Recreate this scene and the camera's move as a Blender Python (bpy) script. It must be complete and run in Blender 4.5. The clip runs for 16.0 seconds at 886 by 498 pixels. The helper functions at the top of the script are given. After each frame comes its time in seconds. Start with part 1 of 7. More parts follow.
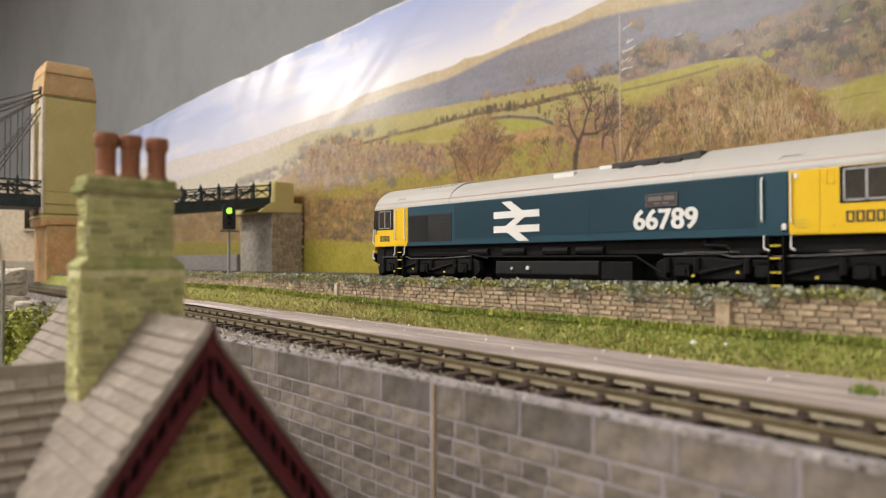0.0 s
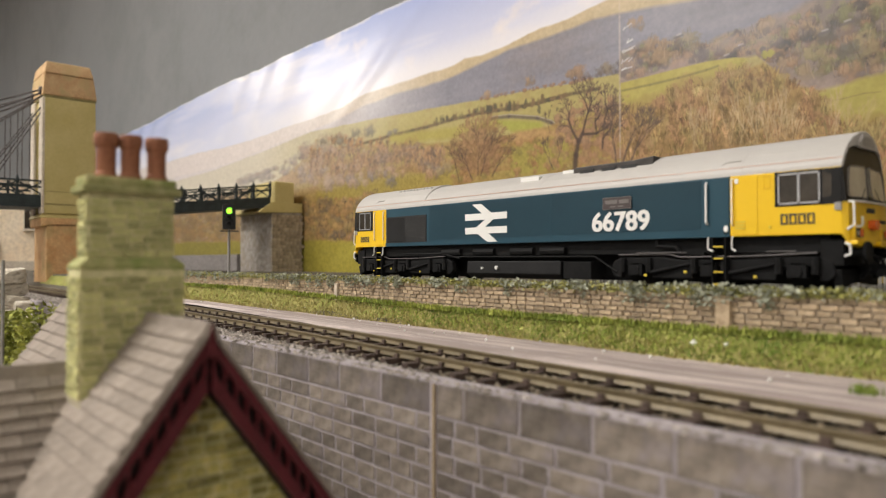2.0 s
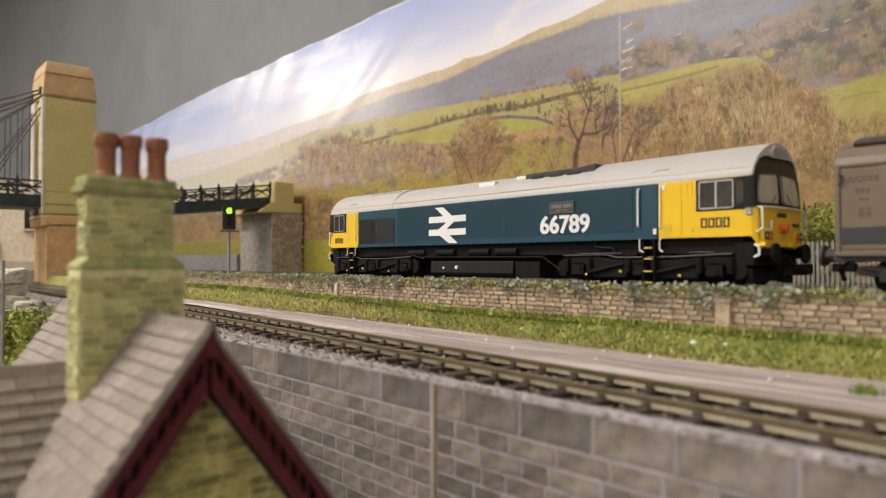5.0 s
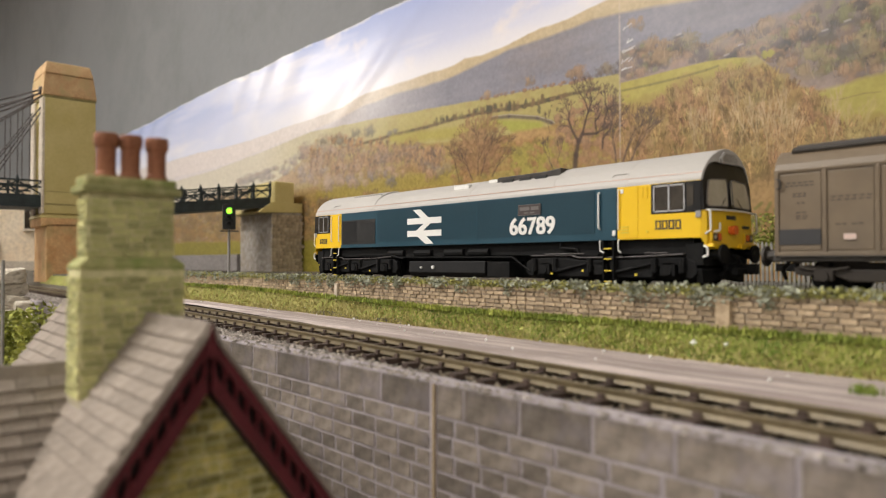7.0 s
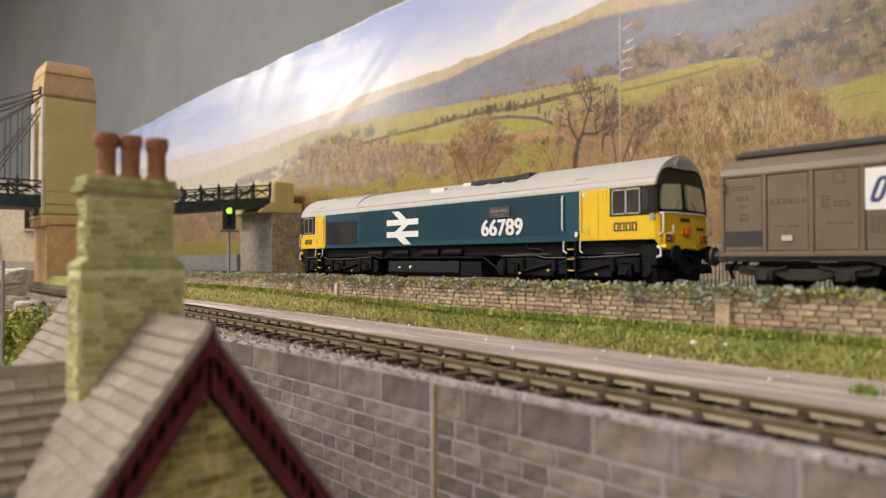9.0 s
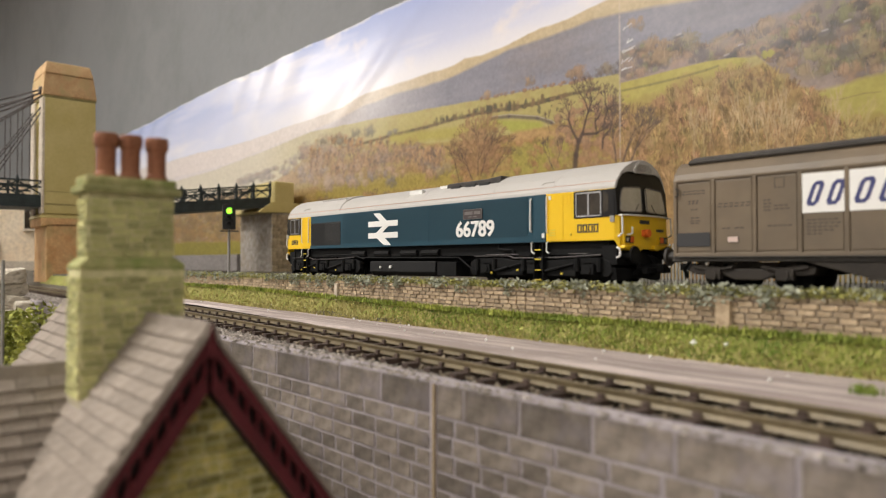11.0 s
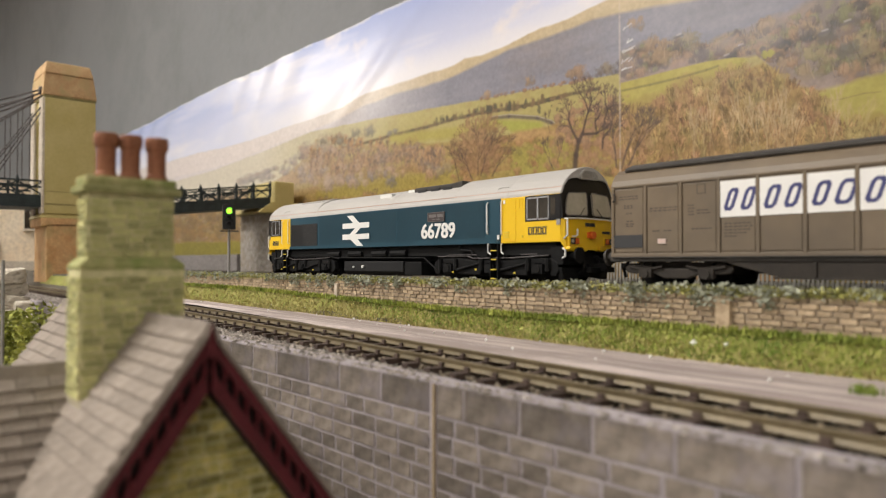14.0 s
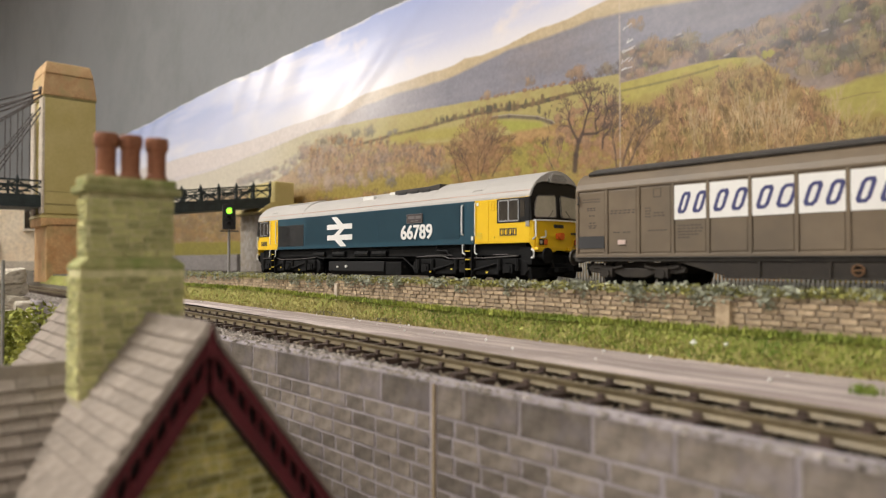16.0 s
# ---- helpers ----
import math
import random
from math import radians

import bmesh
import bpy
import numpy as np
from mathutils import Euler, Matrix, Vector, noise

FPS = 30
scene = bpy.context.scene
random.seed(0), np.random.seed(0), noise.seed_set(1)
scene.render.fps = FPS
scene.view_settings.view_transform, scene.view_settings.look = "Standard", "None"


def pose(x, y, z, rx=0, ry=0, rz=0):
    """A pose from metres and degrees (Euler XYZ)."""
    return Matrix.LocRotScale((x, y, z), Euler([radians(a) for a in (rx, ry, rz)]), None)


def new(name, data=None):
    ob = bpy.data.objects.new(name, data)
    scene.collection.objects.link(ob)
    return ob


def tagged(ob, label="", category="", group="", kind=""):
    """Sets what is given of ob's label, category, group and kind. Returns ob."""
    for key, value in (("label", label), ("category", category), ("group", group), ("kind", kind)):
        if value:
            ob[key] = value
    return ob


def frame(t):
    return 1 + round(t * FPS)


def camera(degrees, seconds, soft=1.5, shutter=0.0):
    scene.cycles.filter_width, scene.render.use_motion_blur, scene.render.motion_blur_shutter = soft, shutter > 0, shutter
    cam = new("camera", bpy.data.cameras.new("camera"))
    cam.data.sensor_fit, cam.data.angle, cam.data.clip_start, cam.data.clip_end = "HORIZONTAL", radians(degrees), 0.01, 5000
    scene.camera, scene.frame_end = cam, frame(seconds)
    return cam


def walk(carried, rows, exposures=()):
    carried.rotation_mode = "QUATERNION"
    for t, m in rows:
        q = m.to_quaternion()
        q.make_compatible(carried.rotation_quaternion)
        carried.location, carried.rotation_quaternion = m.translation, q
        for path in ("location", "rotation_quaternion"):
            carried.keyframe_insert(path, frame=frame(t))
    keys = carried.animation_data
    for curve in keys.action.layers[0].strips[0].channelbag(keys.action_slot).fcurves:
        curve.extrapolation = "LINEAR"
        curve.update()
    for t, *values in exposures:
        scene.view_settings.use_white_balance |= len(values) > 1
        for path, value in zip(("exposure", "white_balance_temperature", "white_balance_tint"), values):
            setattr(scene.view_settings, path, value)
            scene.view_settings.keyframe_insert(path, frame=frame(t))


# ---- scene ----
# ---- camera ----
cam = camera(65.0, 16.0, 1.2)
cam.data.dof.use_dof = True
cam.data.dof.focus_distance = 0.39
cam.data.dof.aperture_fstop = 15.5
EYE = pose(0.0, 0.0, 0.0103, 91.085, 0, 49.05)
walk(cam, [(0.0, EYE), (16.0, EYE)])
M = 1 / 76.2          # modelling scale: one real metre on the layout
RAIL_Y = 0.2383       # centre line of the upper track
TRAIN_X = -0.3115     # far cab corner of the locomotive at the start
RUN = [(0, 0), (0.5, -0.0053), (1, -0.0100), (2, -0.0187), (3, -0.0276), (4, -0.0365), (6.5, -0.0582), (8, -0.0716),
       (9, -0.0804), (11.5, -0.1019), (13, -0.1150), (14.5, -0.1279), (16, -0.1405)]

# ---- world and lamps ----
world = bpy.data.worlds.new("world")
scene.world = world
world.use_nodes = True
world.node_tree.nodes["Background"].inputs[0].default_value = (0.75, 0.8, 0.9, 1)
world.node_tree.nodes["Background"].inputs[1].default_value = 0.05


def area_lamp(name, m, sx, sy, watts, colour):
    d = bpy.data.lights.new(name, "AREA")
    d.shape, d.size, d.size_y, d.energy, d.color = "RECTANGLE", sx, sy, watts, colour
    o = new(name, d)
    o.matrix_world = m
    return o


WARM = (1.0, 0.95, 0.88)
LAMPS = [(-1.0, -0.70, 1.33, 40.0), (-1.8, -2.4, 1.33, 40.0), (-4.3, -1.6, 1.33, 53.0), (1.6, -1.7, 1.33, 32.0)]
for lx, ly, lz, lw in LAMPS:
    area_lamp("tube_lamp", pose(lx, ly, lz), 1.2, 0.12, lw, WARM)

# ---- materials ----


def material(name, build=None, colour=(0.5, 0.5, 0.5), rough=0.6, metal=0.0, spec=0.5):
    m = bpy.data.materials.new(name)
    m.use_nodes = True
    nt = m.node_tree
    b = nt.nodes["Principled BSDF"]
    b.inputs["Base Color"].default_value = (*colour, 1)
    b.inputs["Roughness"].default_value = rough
    b.inputs["Metallic"].default_value = metal
    b.inputs["Specular IOR Level"].default_value = spec
    if build:
        build(nt, b)
    return m


def node(nt, kind, **kw):
    n = nt.nodes.new(kind)
    for k, v in kw.items():
        n.inputs[k].default_value = v
    return n


def ramp(nt, fac, stops):
    r = nt.nodes.new("ShaderNodeValToRGB")
    e = r.color_ramp.elements
    while len(e) < len(stops):
        e.new(0.5)
    for el, (p, c) in zip(e, stops):
        el.position, el.color = p, (*c, 1)
    nt.links.new(fac, r.inputs[0])
    return r.outputs[0]


def mixed(nt, kind, fac, a, b):
    n = nt.nodes.new("ShaderNodeMix")
    n.data_type, n.blend_type = "RGBA", kind
    for sock, v in ((n.inputs[0], fac), (n.inputs[6], a), (n.inputs[7], b)):
        if hasattr(v, "links"):
            nt.links.new(v, sock)
        elif isinstance(v, tuple):
            sock.default_value = (*v, 1)
        else:
            sock.default_value = v
    return n.outputs[2]


def grained(name, c1, c2, size=0.004, rough=0.7, bump=0.0, metal=0.0, spec=0.4, fine=8.0, contrast=(0.35, 0.65), island=0.0,
            obj=0.0, grain=0.6, stain=None, stain_size=0.02, stretch=(1, 1, 1)):
    """Two colours mixed by noise of a real size, with finer grain, optional stains, and a change from piece to piece."""
    def build(nt, b):
        co = nt.nodes.new("ShaderNodeTexCoord")
        mp = nt.nodes.new("ShaderNodeMapping")
        mp.inputs["Scale"].default_value = stretch
        nt.links.new(co.outputs["Object"], mp.inputs[0])
        n1 = node(nt, "ShaderNodeTexNoise", Scale=1 / size, Detail=5.0, Roughness=0.6)
        n2 = node(nt, "ShaderNodeTexNoise", Scale=fine / size, Detail=3.0, Roughness=0.6)
        for n in (n1, n2):
            nt.links.new(mp.outputs[0], n.inputs["Vector"])
        col = ramp(nt, n1.outputs[0], [(contrast[0], c1), (contrast[1], c2)])
        g = ramp(nt, n2.outputs[0], [(0.3, (0.72, 0.72, 0.72)), (0.7, (1.25, 1.25, 1.25))])
        col = mixed(nt, "MULTIPLY", grain, col, g)
        if stain:
            n3 = node(nt, "ShaderNodeTexNoise", Scale=1 / stain_size, Detail=4.0, Roughness=0.65)
            nt.links.new(mp.outputs[0], n3.inputs["Vector"])
            k = ramp(nt, n3.outputs[0], [(0.48, (0, 0, 0)), (0.66, (0.75, 0.75, 0.75))])
            col = mixed(nt, "MIX", k, col, stain)
        if island or obj:
            src = nt.nodes.new("ShaderNodeNewGeometry").outputs["Random Per Island"] if island else \
                nt.nodes.new("ShaderNodeObjectInfo").outputs["Random"]
            a = island or obj
            v = ramp(nt, src, [(0.0, (1 - a,) * 3), (1.0, (1 + a,) * 3)])
            col = mixed(nt, "MULTIPLY", 1.0, col, v)
        nt.links.new(col, b.inputs["Base Color"])
        r = nt.nodes.new("ShaderNodeMapRange")
        r.inputs[3].default_value, r.inputs[4].default_value = max(rough - 0.12, 0.05), min(rough + 0.12, 1)
        nt.links.new(n1.outputs[0], r.inputs[0])
        nt.links.new(r.outputs[0], b.inputs["Roughness"])
        if bump:
            u = node(nt, "ShaderNodeBump", Strength=bump, Distance=size * 0.25)
            nt.links.new(n2.outputs[0], u.inputs["Height"])
            nt.links.new(u.outputs[0], b.inputs["Normal"])
    return material(name, build, c1, rough, metal, spec)


def glowing(name, colour, strength):
    m = material(name, None, colour)
    b = m.node_tree.nodes["Principled BSDF"]
    b.inputs["Emission Color"].default_value = (*colour, 1)
    b.inputs["Emission Strength"].default_value = strength
    return m


def printed_build(nt, b):
    a = nt.nodes.new("ShaderNodeVertexColor")
    a.layer_name = "print"
    nt.links.new(a.outputs[0], b.inputs["Base Color"])


MAT = dict(
    grey_wall=grained("grey_wall_paint", (0.186, 0.192, 0.202), (0.213, 0.218, 0.227), 0.35, 0.6, 0.03, fine=20, grain=0.10, stain=(0.165, 0.172, 0.176), stain_size=0.16),
    floor=grained("floor_boards", (0.22, 0.17, 0.12), (0.3, 0.24, 0.18), 0.2, 0.6),
    ceiling=grained("ceiling_paint", (0.75, 0.74, 0.72), (0.8, 0.8, 0.78), 0.3, 0.9),
    ply=grained("plywood", (0.35, 0.27, 0.18), (0.45, 0.36, 0.25), 0.05, 0.7),
    soil=grained("ground_scatter", (0.075, 0.064, 0.05), (0.125, 0.108, 0.085), 0.006, 0.9, 0.6),
    backdrop=material("printed_paper", printed_build, rough=0.27, spec=0.38),
    ballast=grained("ballast_chips", (0.25, 0.22, 0.195), (0.43, 0.385, 0.345), 0.0012, 0.85, 0.4, island=0.42),
    block=grained("grey_printed_block", (0.130, 0.108, 0.090), (0.275, 0.232, 0.195), 0.0045, 0.6, 0.25, obj=0.32, stain=(0.26, 0.225, 0.245), stain_size=0.014),
    mortar=grained("pale_printed_mortar", (0.30, 0.265, 0.28), (0.44, 0.395, 0.42), 0.006, 0.65, 0.2),
    seam=grained("tan_seam", (0.33, 0.25, 0.16), (0.41, 0.32, 0.21), 0.003, 0.6),
    rail=grained("nickel_rail", (0.112, 0.086, 0.046), (0.165, 0.127, 0.070), 0.012, 0.42, 0.05, metal=0.15, grain=0.3),
    sleeper=grained("brown_sleeper", (0.055, 0.036, 0.029), (0.085, 0.058, 0.047), 0.003, 0.6, 0.2, obj=0.2),
    path=grained("grey_path_card", (0.335, 0.277, 0.262), (0.52, 0.445, 0.42), 0.004, 0.75, 0.3, stretch=(0.05, 1, 1), contrast=(0.45, 0.55), stain=(0.29, 0.24, 0.225), stain_size=0.006),
    turf=grained("turf", (0.24, 0.27, 0.055), (0.38, 0.36, 0.11), 0.005, 0.95, 0.8, stain=(0.24, 0.20, 0.07), stain_size=0.02),
    blade=grained("grass_fibre", (0.19, 0.275, 0.045), (0.39, 0.43, 0.10), 0.010, 0.8, island=0.35),
    stone=grained("buff_walling_stone", (0.32, 0.24, 0.155), (0.50, 0.39, 0.265), 0.003, 0.85, 0.35, obj=0.28),
    stone_far=grained("buff_walling_stone_far", (0.32, 0.24, 0.155), (0.50, 0.39, 0.265), 0.003, 0.85, 0.35, island=0.28),
    joint=grained("wall_joint", (0.26, 0.21, 0.165), (0.40, 0.34, 0.28), 0.003, 0.9, 0.3),
    leaf_grey=grained("grey_ivy_leaf", (0.27, 0.285, 0.21), (0.46, 0.475, 0.38), 0.004, 0.7, island=0.3),
    leaf_green=grained("green_ivy_leaf", (0.25, 0.26, 0.065), (0.47, 0.44, 0.15), 0.004, 0.8, island=0.4),
    bush=grained("bush_leaf", (0.19, 0.22, 0.03), (0.40, 0.40, 0.09), 0.006, 0.75, island=0.5),
    olive=grained("olive_painted_stone", (0.48, 0.395, 0.15), (0.54, 0.45, 0.195), 0.03, 0.5, 0.05, grain=0.12),
    orange_stone=grained("orange_sandstone", (0.56, 0.31, 0.13), (0.68, 0.43, 0.215), 0.012, 0.75, 0.3, stain=(0.37, 0.29, 0.12), stain_size=0.035),
    pale_stone=grained("pale_stone", (0.55, 0.47, 0.38), (0.65, 0.58, 0.48), 0.02, 0.7, 0.2),
    cream=grained("cream_render", (0.88, 0.72, 0.53), (0.92, 0.80, 0.63), 0.05, 0.7, 0.15),
    dark_green=grained("dark_green_girder", (0.016, 0.024, 0.026), (0.03, 0.042, 0.045), 0.01, 0.45, 0.1),
    chain=grained("chain_metal", (0.06, 0.05, 0.05), (0.10, 0.09, 0.09), 0.01, 0.5),
    abut=grained("abutment_rubble", (0.28, 0.22, 0.145), (0.45, 0.37, 0.26), 0.006, 0.9, 0.6, obj=0.25),
    abut_grey=grained("abutment_grey_face", (0.25, 0.225, 0.20), (0.44, 0.405, 0.37), 0.007, 0.9, 0.5, stain=(0.26, 0.21, 0.15), stain_size=0.02),
    tile=grained("grey_roof_tile", (0.245, 0.203, 0.170), (0.33, 0.28, 0.238), 0.003, 0.8, 0.3, obj=0.13, stain=(0.22, 0.19, 0.15), stain_size=0.008),
    roof_under=grained("roof_underlay", (0.12, 0.10, 0.083), (0.16, 0.135, 0.115), 0.004, 0.9),
    chim=grained("mossy_chimney_stone", (0.34, 0.355, 0.125), (0.60, 0.555, 0.28), 0.0025, 0.85, 0.4, obj=0.36, stain=(0.22, 0.31, 0.07), stain_size=0.006),
    chim_joint=grained("mossy_joint", (0.52, 0.50, 0.25), (0.74, 0.68, 0.41), 0.002, 0.9, 0.3),
    pot=grained("terracotta", (0.26, 0.095, 0.045), (0.36, 0.15, 0.08), 0.003, 0.7, 0.2),
    wall_stone=grained("gable_stone", (0.21, 0.18, 0.055), (0.34, 0.29, 0.11), 0.002, 0.9, 0.5, obj=0.2),
    barge=grained("maroon_paint", (0.085, 0.009, 0.014), (0.125, 0.016, 0.023), 0.004, 0.5, 0.1),
    # near-black for the painted shade behind the bargeboard holes
    dark=material("recess_shade", None, (0.012, 0.011, 0.011), 0.7),
    rock=grained("cream_rock", (0.60, 0.53, 0.43), (0.78, 0.72, 0.62), 0.004, 0.9, 0.9, obj=0.25, stain=(0.26, 0.215, 0.15), stain_size=0.006, stretch=(1, 1, 2.5)),
    steel=grained("grey_post", (0.30, 0.29, 0.28), (0.38, 0.37, 0.36), 0.005, 0.5, metal=0.3),
    black=grained("black_plastic", (0.014, 0.014, 0.015), (0.024, 0.024, 0.025), 0.004, 0.5, 0.1),
    black_gloss=material("black_gloss", None, (0.010, 0.0095, 0.010), 0.42, 0.0, 0.25),
    under=grained("underframe_black", (0.0045, 0.0045, 0.005), (0.010, 0.010, 0.0105), 0.004, 0.72, 0.05, grain=0.3, spec=0.18),
    loco_blue=grained("loco_teal_blue", (0.010, 0.052, 0.082), (0.013, 0.060, 0.092), 0.02, 0.42, 0.0, grain=0.05),
    loco_yellow=grained("loco_yellow", (0.82, 0.52, 0.013), (0.85, 0.55, 0.018), 0.02, 0.38, 0.0, grain=0.03),
    loco_grey=grained("loco_roof_grey", (0.44, 0.42, 0.40), (0.47, 0.45, 0.43), 0.05, 0.5, 0.0, grain=0.05),
    white=grained("white_paint", (0.80, 0.79, 0.77), (0.84, 0.83, 0.81), 0.03, 0.5, grain=0.05),
    silver=grained("window_silver", (0.42, 0.42, 0.44), (0.5, 0.5, 0.52), 0.004, 0.35, metal=0.6),
    red_line=material("red_line", None, (0.60, 0.38, 0.30), 0.5),
    orange=material("orange_lens", None, (0.80, 0.16, 0.03), 0.25),
    step_yellow=material("step_yellow", None, (0.72, 0.55, 0.05), 0.5),
    wagon=grained("wagon_grey_brown", (0.162, 0.122, 0.081), (0.192, 0.148, 0.102), 0.03, 0.45, 0.0, grain=0.08, stain=(0.125, 0.10, 0.074), stain_size=0.05),
    wagon_dark=grained("wagon_dark_frame", (0.040, 0.035, 0.030), (0.054, 0.048, 0.042), 0.02, 0.55, 0.1),
    wagon_brown=grained("wagon_bogie_dirt", (0.020, 0.016, 0.013), (0.034, 0.027, 0.021), 0.01, 0.65, 0.1, grain=0.25),
    letter_blue=material("letter_blue", None, (0.05, 0.055, 0.17), 0.5),
    slate_text=material("dark_marking", None, (0.075, 0.058, 0.042), 0.6),
    panel_dark=material("dark_panel", None, (0.035, 0.035, 0.038), 0.6),
    fence=grained("grey_white_fence", (0.34, 0.33, 0.30), (0.48, 0.46, 0.42), 0.004, 0.7),
    green_light=glowing("green_lamp", (0.30, 1.0, 0.04), 2.4),
    lamp_glow=glowing("lamp_diffuser", (1.0, 0.93, 0.83), 3.0),
    plate=material("nameplate", None, (0.06, 0.045, 0.045), 0.4),
)


MAT["ballast_brown"] = grained("brown_ballast", (0.20, 0.165, 0.12), (0.36, 0.30, 0.225), 0.0012, 0.9, 0.4, island=0.35)
MAT["ballast_dark"] = grained("dark_ballast", (0.09, 0.08, 0.07), (0.16, 0.145, 0.13), 0.0012, 0.9, 0.4, island=0.3)

MAT["tank_black"] = grained("tank_black", (0.007, 0.007, 0.008), (0.012, 0.012, 0.013), 0.01, 0.6, 0.05, spec=0.25)
MAT["black_roof"] = grained("exhaust_black", (0.03, 0.026, 0.024), (0.055, 0.048, 0.044), 0.006, 0.5, 0.1)
MAT["pane_dark"] = grained("dark_cab_pane", (0.030, 0.024, 0.019), (0.06, 0.05, 0.038), 0.012, 0.12, grain=0.1)
# opaque tan: the lit cab behind the screens is put into this colour
MAT["pane_front"] = grained("tan_cab_pane", (0.40, 0.37, 0.29), (0.52, 0.48, 0.39), 0.012, 0.12, grain=0.1)
MAT["plate_grey"] = material("plate_grey", None, (0.16, 0.145, 0.14), 0.45)
MAT["wheel_brown"] = material("hand_wheel_brown", None, (0.17, 0.085, 0.035), 0.6)
MAT["label_pink"] = material("pink_label", None, (0.62, 0.48, 0.43), 0.6)
# darkened copy of olive: painted shadow for the tower's thin mouldings
MAT["olive_dark"] = grained("olive_shadow_line", (0.20, 0.165, 0.06), (0.24, 0.2, 0.08), 0.02, 0.7)
MAT["cap_stone"] = grained("cap_sandstone", (0.47, 0.29, 0.14), (0.58, 0.39, 0.21), 0.01, 0.75, 0.3, stain=(0.40, 0.31, 0.14), stain_size=0.02)
MAT["blade_dark"] = grained("dark_grass_fibre", (0.19, 0.25, 0.04), (0.36, 0.39, 0.08), 0.012, 0.8, island=0.35)
MAT["blade_dry"] = grained("dry_grass_fibre", (0.34, 0.29, 0.10), (0.47, 0.42, 0.17), 0.012, 0.8, island=0.3)
MAT["brown_dark"] = material("brown_door", None, (0.11, 0.08, 0.06), 0.6)
MAT["lilac_grey"] = grained("lilac_grey_card", (0.17, 0.155, 0.15), (0.25, 0.23, 0.225), 0.006, 0.8, 0.3)
MAT["gable_stone"] = grained("gable_moss_stone", (0.27, 0.24, 0.065), (0.50, 0.43, 0.15), 0.002, 0.9, 0.5, island=0.4)

# ---- building helpers ----


def finish(name, bm, mat, smooth=False, s=1.0):
    bmesh.ops.recalc_face_normals(bm, faces=bm.faces)
    if s != 1.0:
        bmesh.ops.scale(bm, vec=(s, s, s), verts=bm.verts)
    me = bpy.data.meshes.new(name)
    if smooth:
        for f in bm.faces:
            f.smooth = True
    bm.to_mesh(me)
    bm.free()
    for k in (mat if isinstance(mat, (list, tuple)) else [mat]):
        me.materials.append(MAT[k])
    return me


def part(name, bm, mat, parent, label="", smooth=False, s=1.0, bevel=0.0, at=None):
    """One mesh object under a thing or a part."""
    ob = new(name, finish(name, bm, mat, smooth, s))
    ob.parent = parent
    if at is not None:
        ob.matrix_basis = at
    if label:
        tagged(ob, label)
    if bevel:
        k = ob.modifiers.new("edge", "BEVEL")
        k.width, k.segments, k.limit_method = bevel, 2, "ANGLE"
    return ob


def piece(name, me, parent, m):
    ob = new(name, me)
    ob.parent = parent
    ob.matrix_basis = m
    return ob


def thing(name, label, category, m=None, group="", kind=""):
    ob = new(name)
    ob.empty_display_size = 0.01
    if m is not None:
        ob.matrix_basis = m
    return tagged(ob, label, category, group, kind)


def structure(name, bm, mat, label, category, smooth=False, bevel=0.0):
    ob = part(name, bm, mat, None, "", smooth, 1.0, bevel)
    return tagged(ob, label, category, "", "structure")


def box(bm, x0, x1, y0, y1, z0, z1):
    v = [bm.verts.new((x, y, z)) for x in (x0, x1) for y in (y0, y1) for z in (z0, z1)]
    for q in ((0, 1, 3, 2), (4, 6, 7, 5), (0, 4, 5, 1), (2, 3, 7, 6), (0, 2, 6, 4), (1, 5, 7, 3)):
        bm.faces.new([v[i] for i in q])
    return v


def boxed(*a):
    bm = bmesh.new()
    box(bm, *a)
    return bm


def prism(bm, poly, a0, a1, axis="y"):
    """A polygon given in the two other axes, pushed from a0 to a1 along one axis."""
    def at(p, a):
        return {"x": (a, p[0], p[1]), "y": (p[0], a, p[1]), "z": (p[0], p[1], a)}[axis]
    lo = [bm.verts.new(at(p, a0)) for p in poly]
    hi = [bm.verts.new(at(p, a1)) for p in poly]
    bm.faces.new(lo), bm.faces.new(hi[::-1])
    for i in range(len(poly)):
        j = (i + 1) % len(poly)
        bm.faces.new((lo[i], lo[j], hi[j], hi[i]))


def rod(bm, p, q, r, n=8, r2=None):
    p, q = Vector(p), Vector(q)
    d = q - p
    t = d.to_track_quat("Z", "Y").to_matrix()
    r2 = r if r2 is None else r2
    a, b = [], []
    for i in range(n):
        c = Vector((math.cos(2 * math.pi * i / n), math.sin(2 * math.pi * i / n), 0))
        a.append(bm.verts.new(p + t @ (c * r)))
        b.append(bm.verts.new(q + t @ (c * r2)))
    bm.faces.new(a[::-1]), bm.faces.new(b)
    for i in range(n):
        j = (i + 1) % n
        bm.faces.new((a[i], a[j], b[j], b[i]))


def pipe(bm, pts, r, n=6):
    for p, q in zip(pts, pts[1:]):
        rod(bm, p, q, r, n)


def lathe(bm, prof, n=16):
    """A profile of (radius, height) turned about z."""
    rings = [[bm.verts.new((r * math.cos(2 * math.pi * i / n), r * math.sin(2 * math.pi * i / n), z)) for i in range(n)] for r, z in prof]
    for a, b in zip(rings, rings[1:]):
        for i in range(n):
            j = (i + 1) % n
            bm.faces.new((a[i], a[j], b[j], b[i]))
    bm.faces.new(rings[0][::-1]), bm.faces.new(rings[-1])


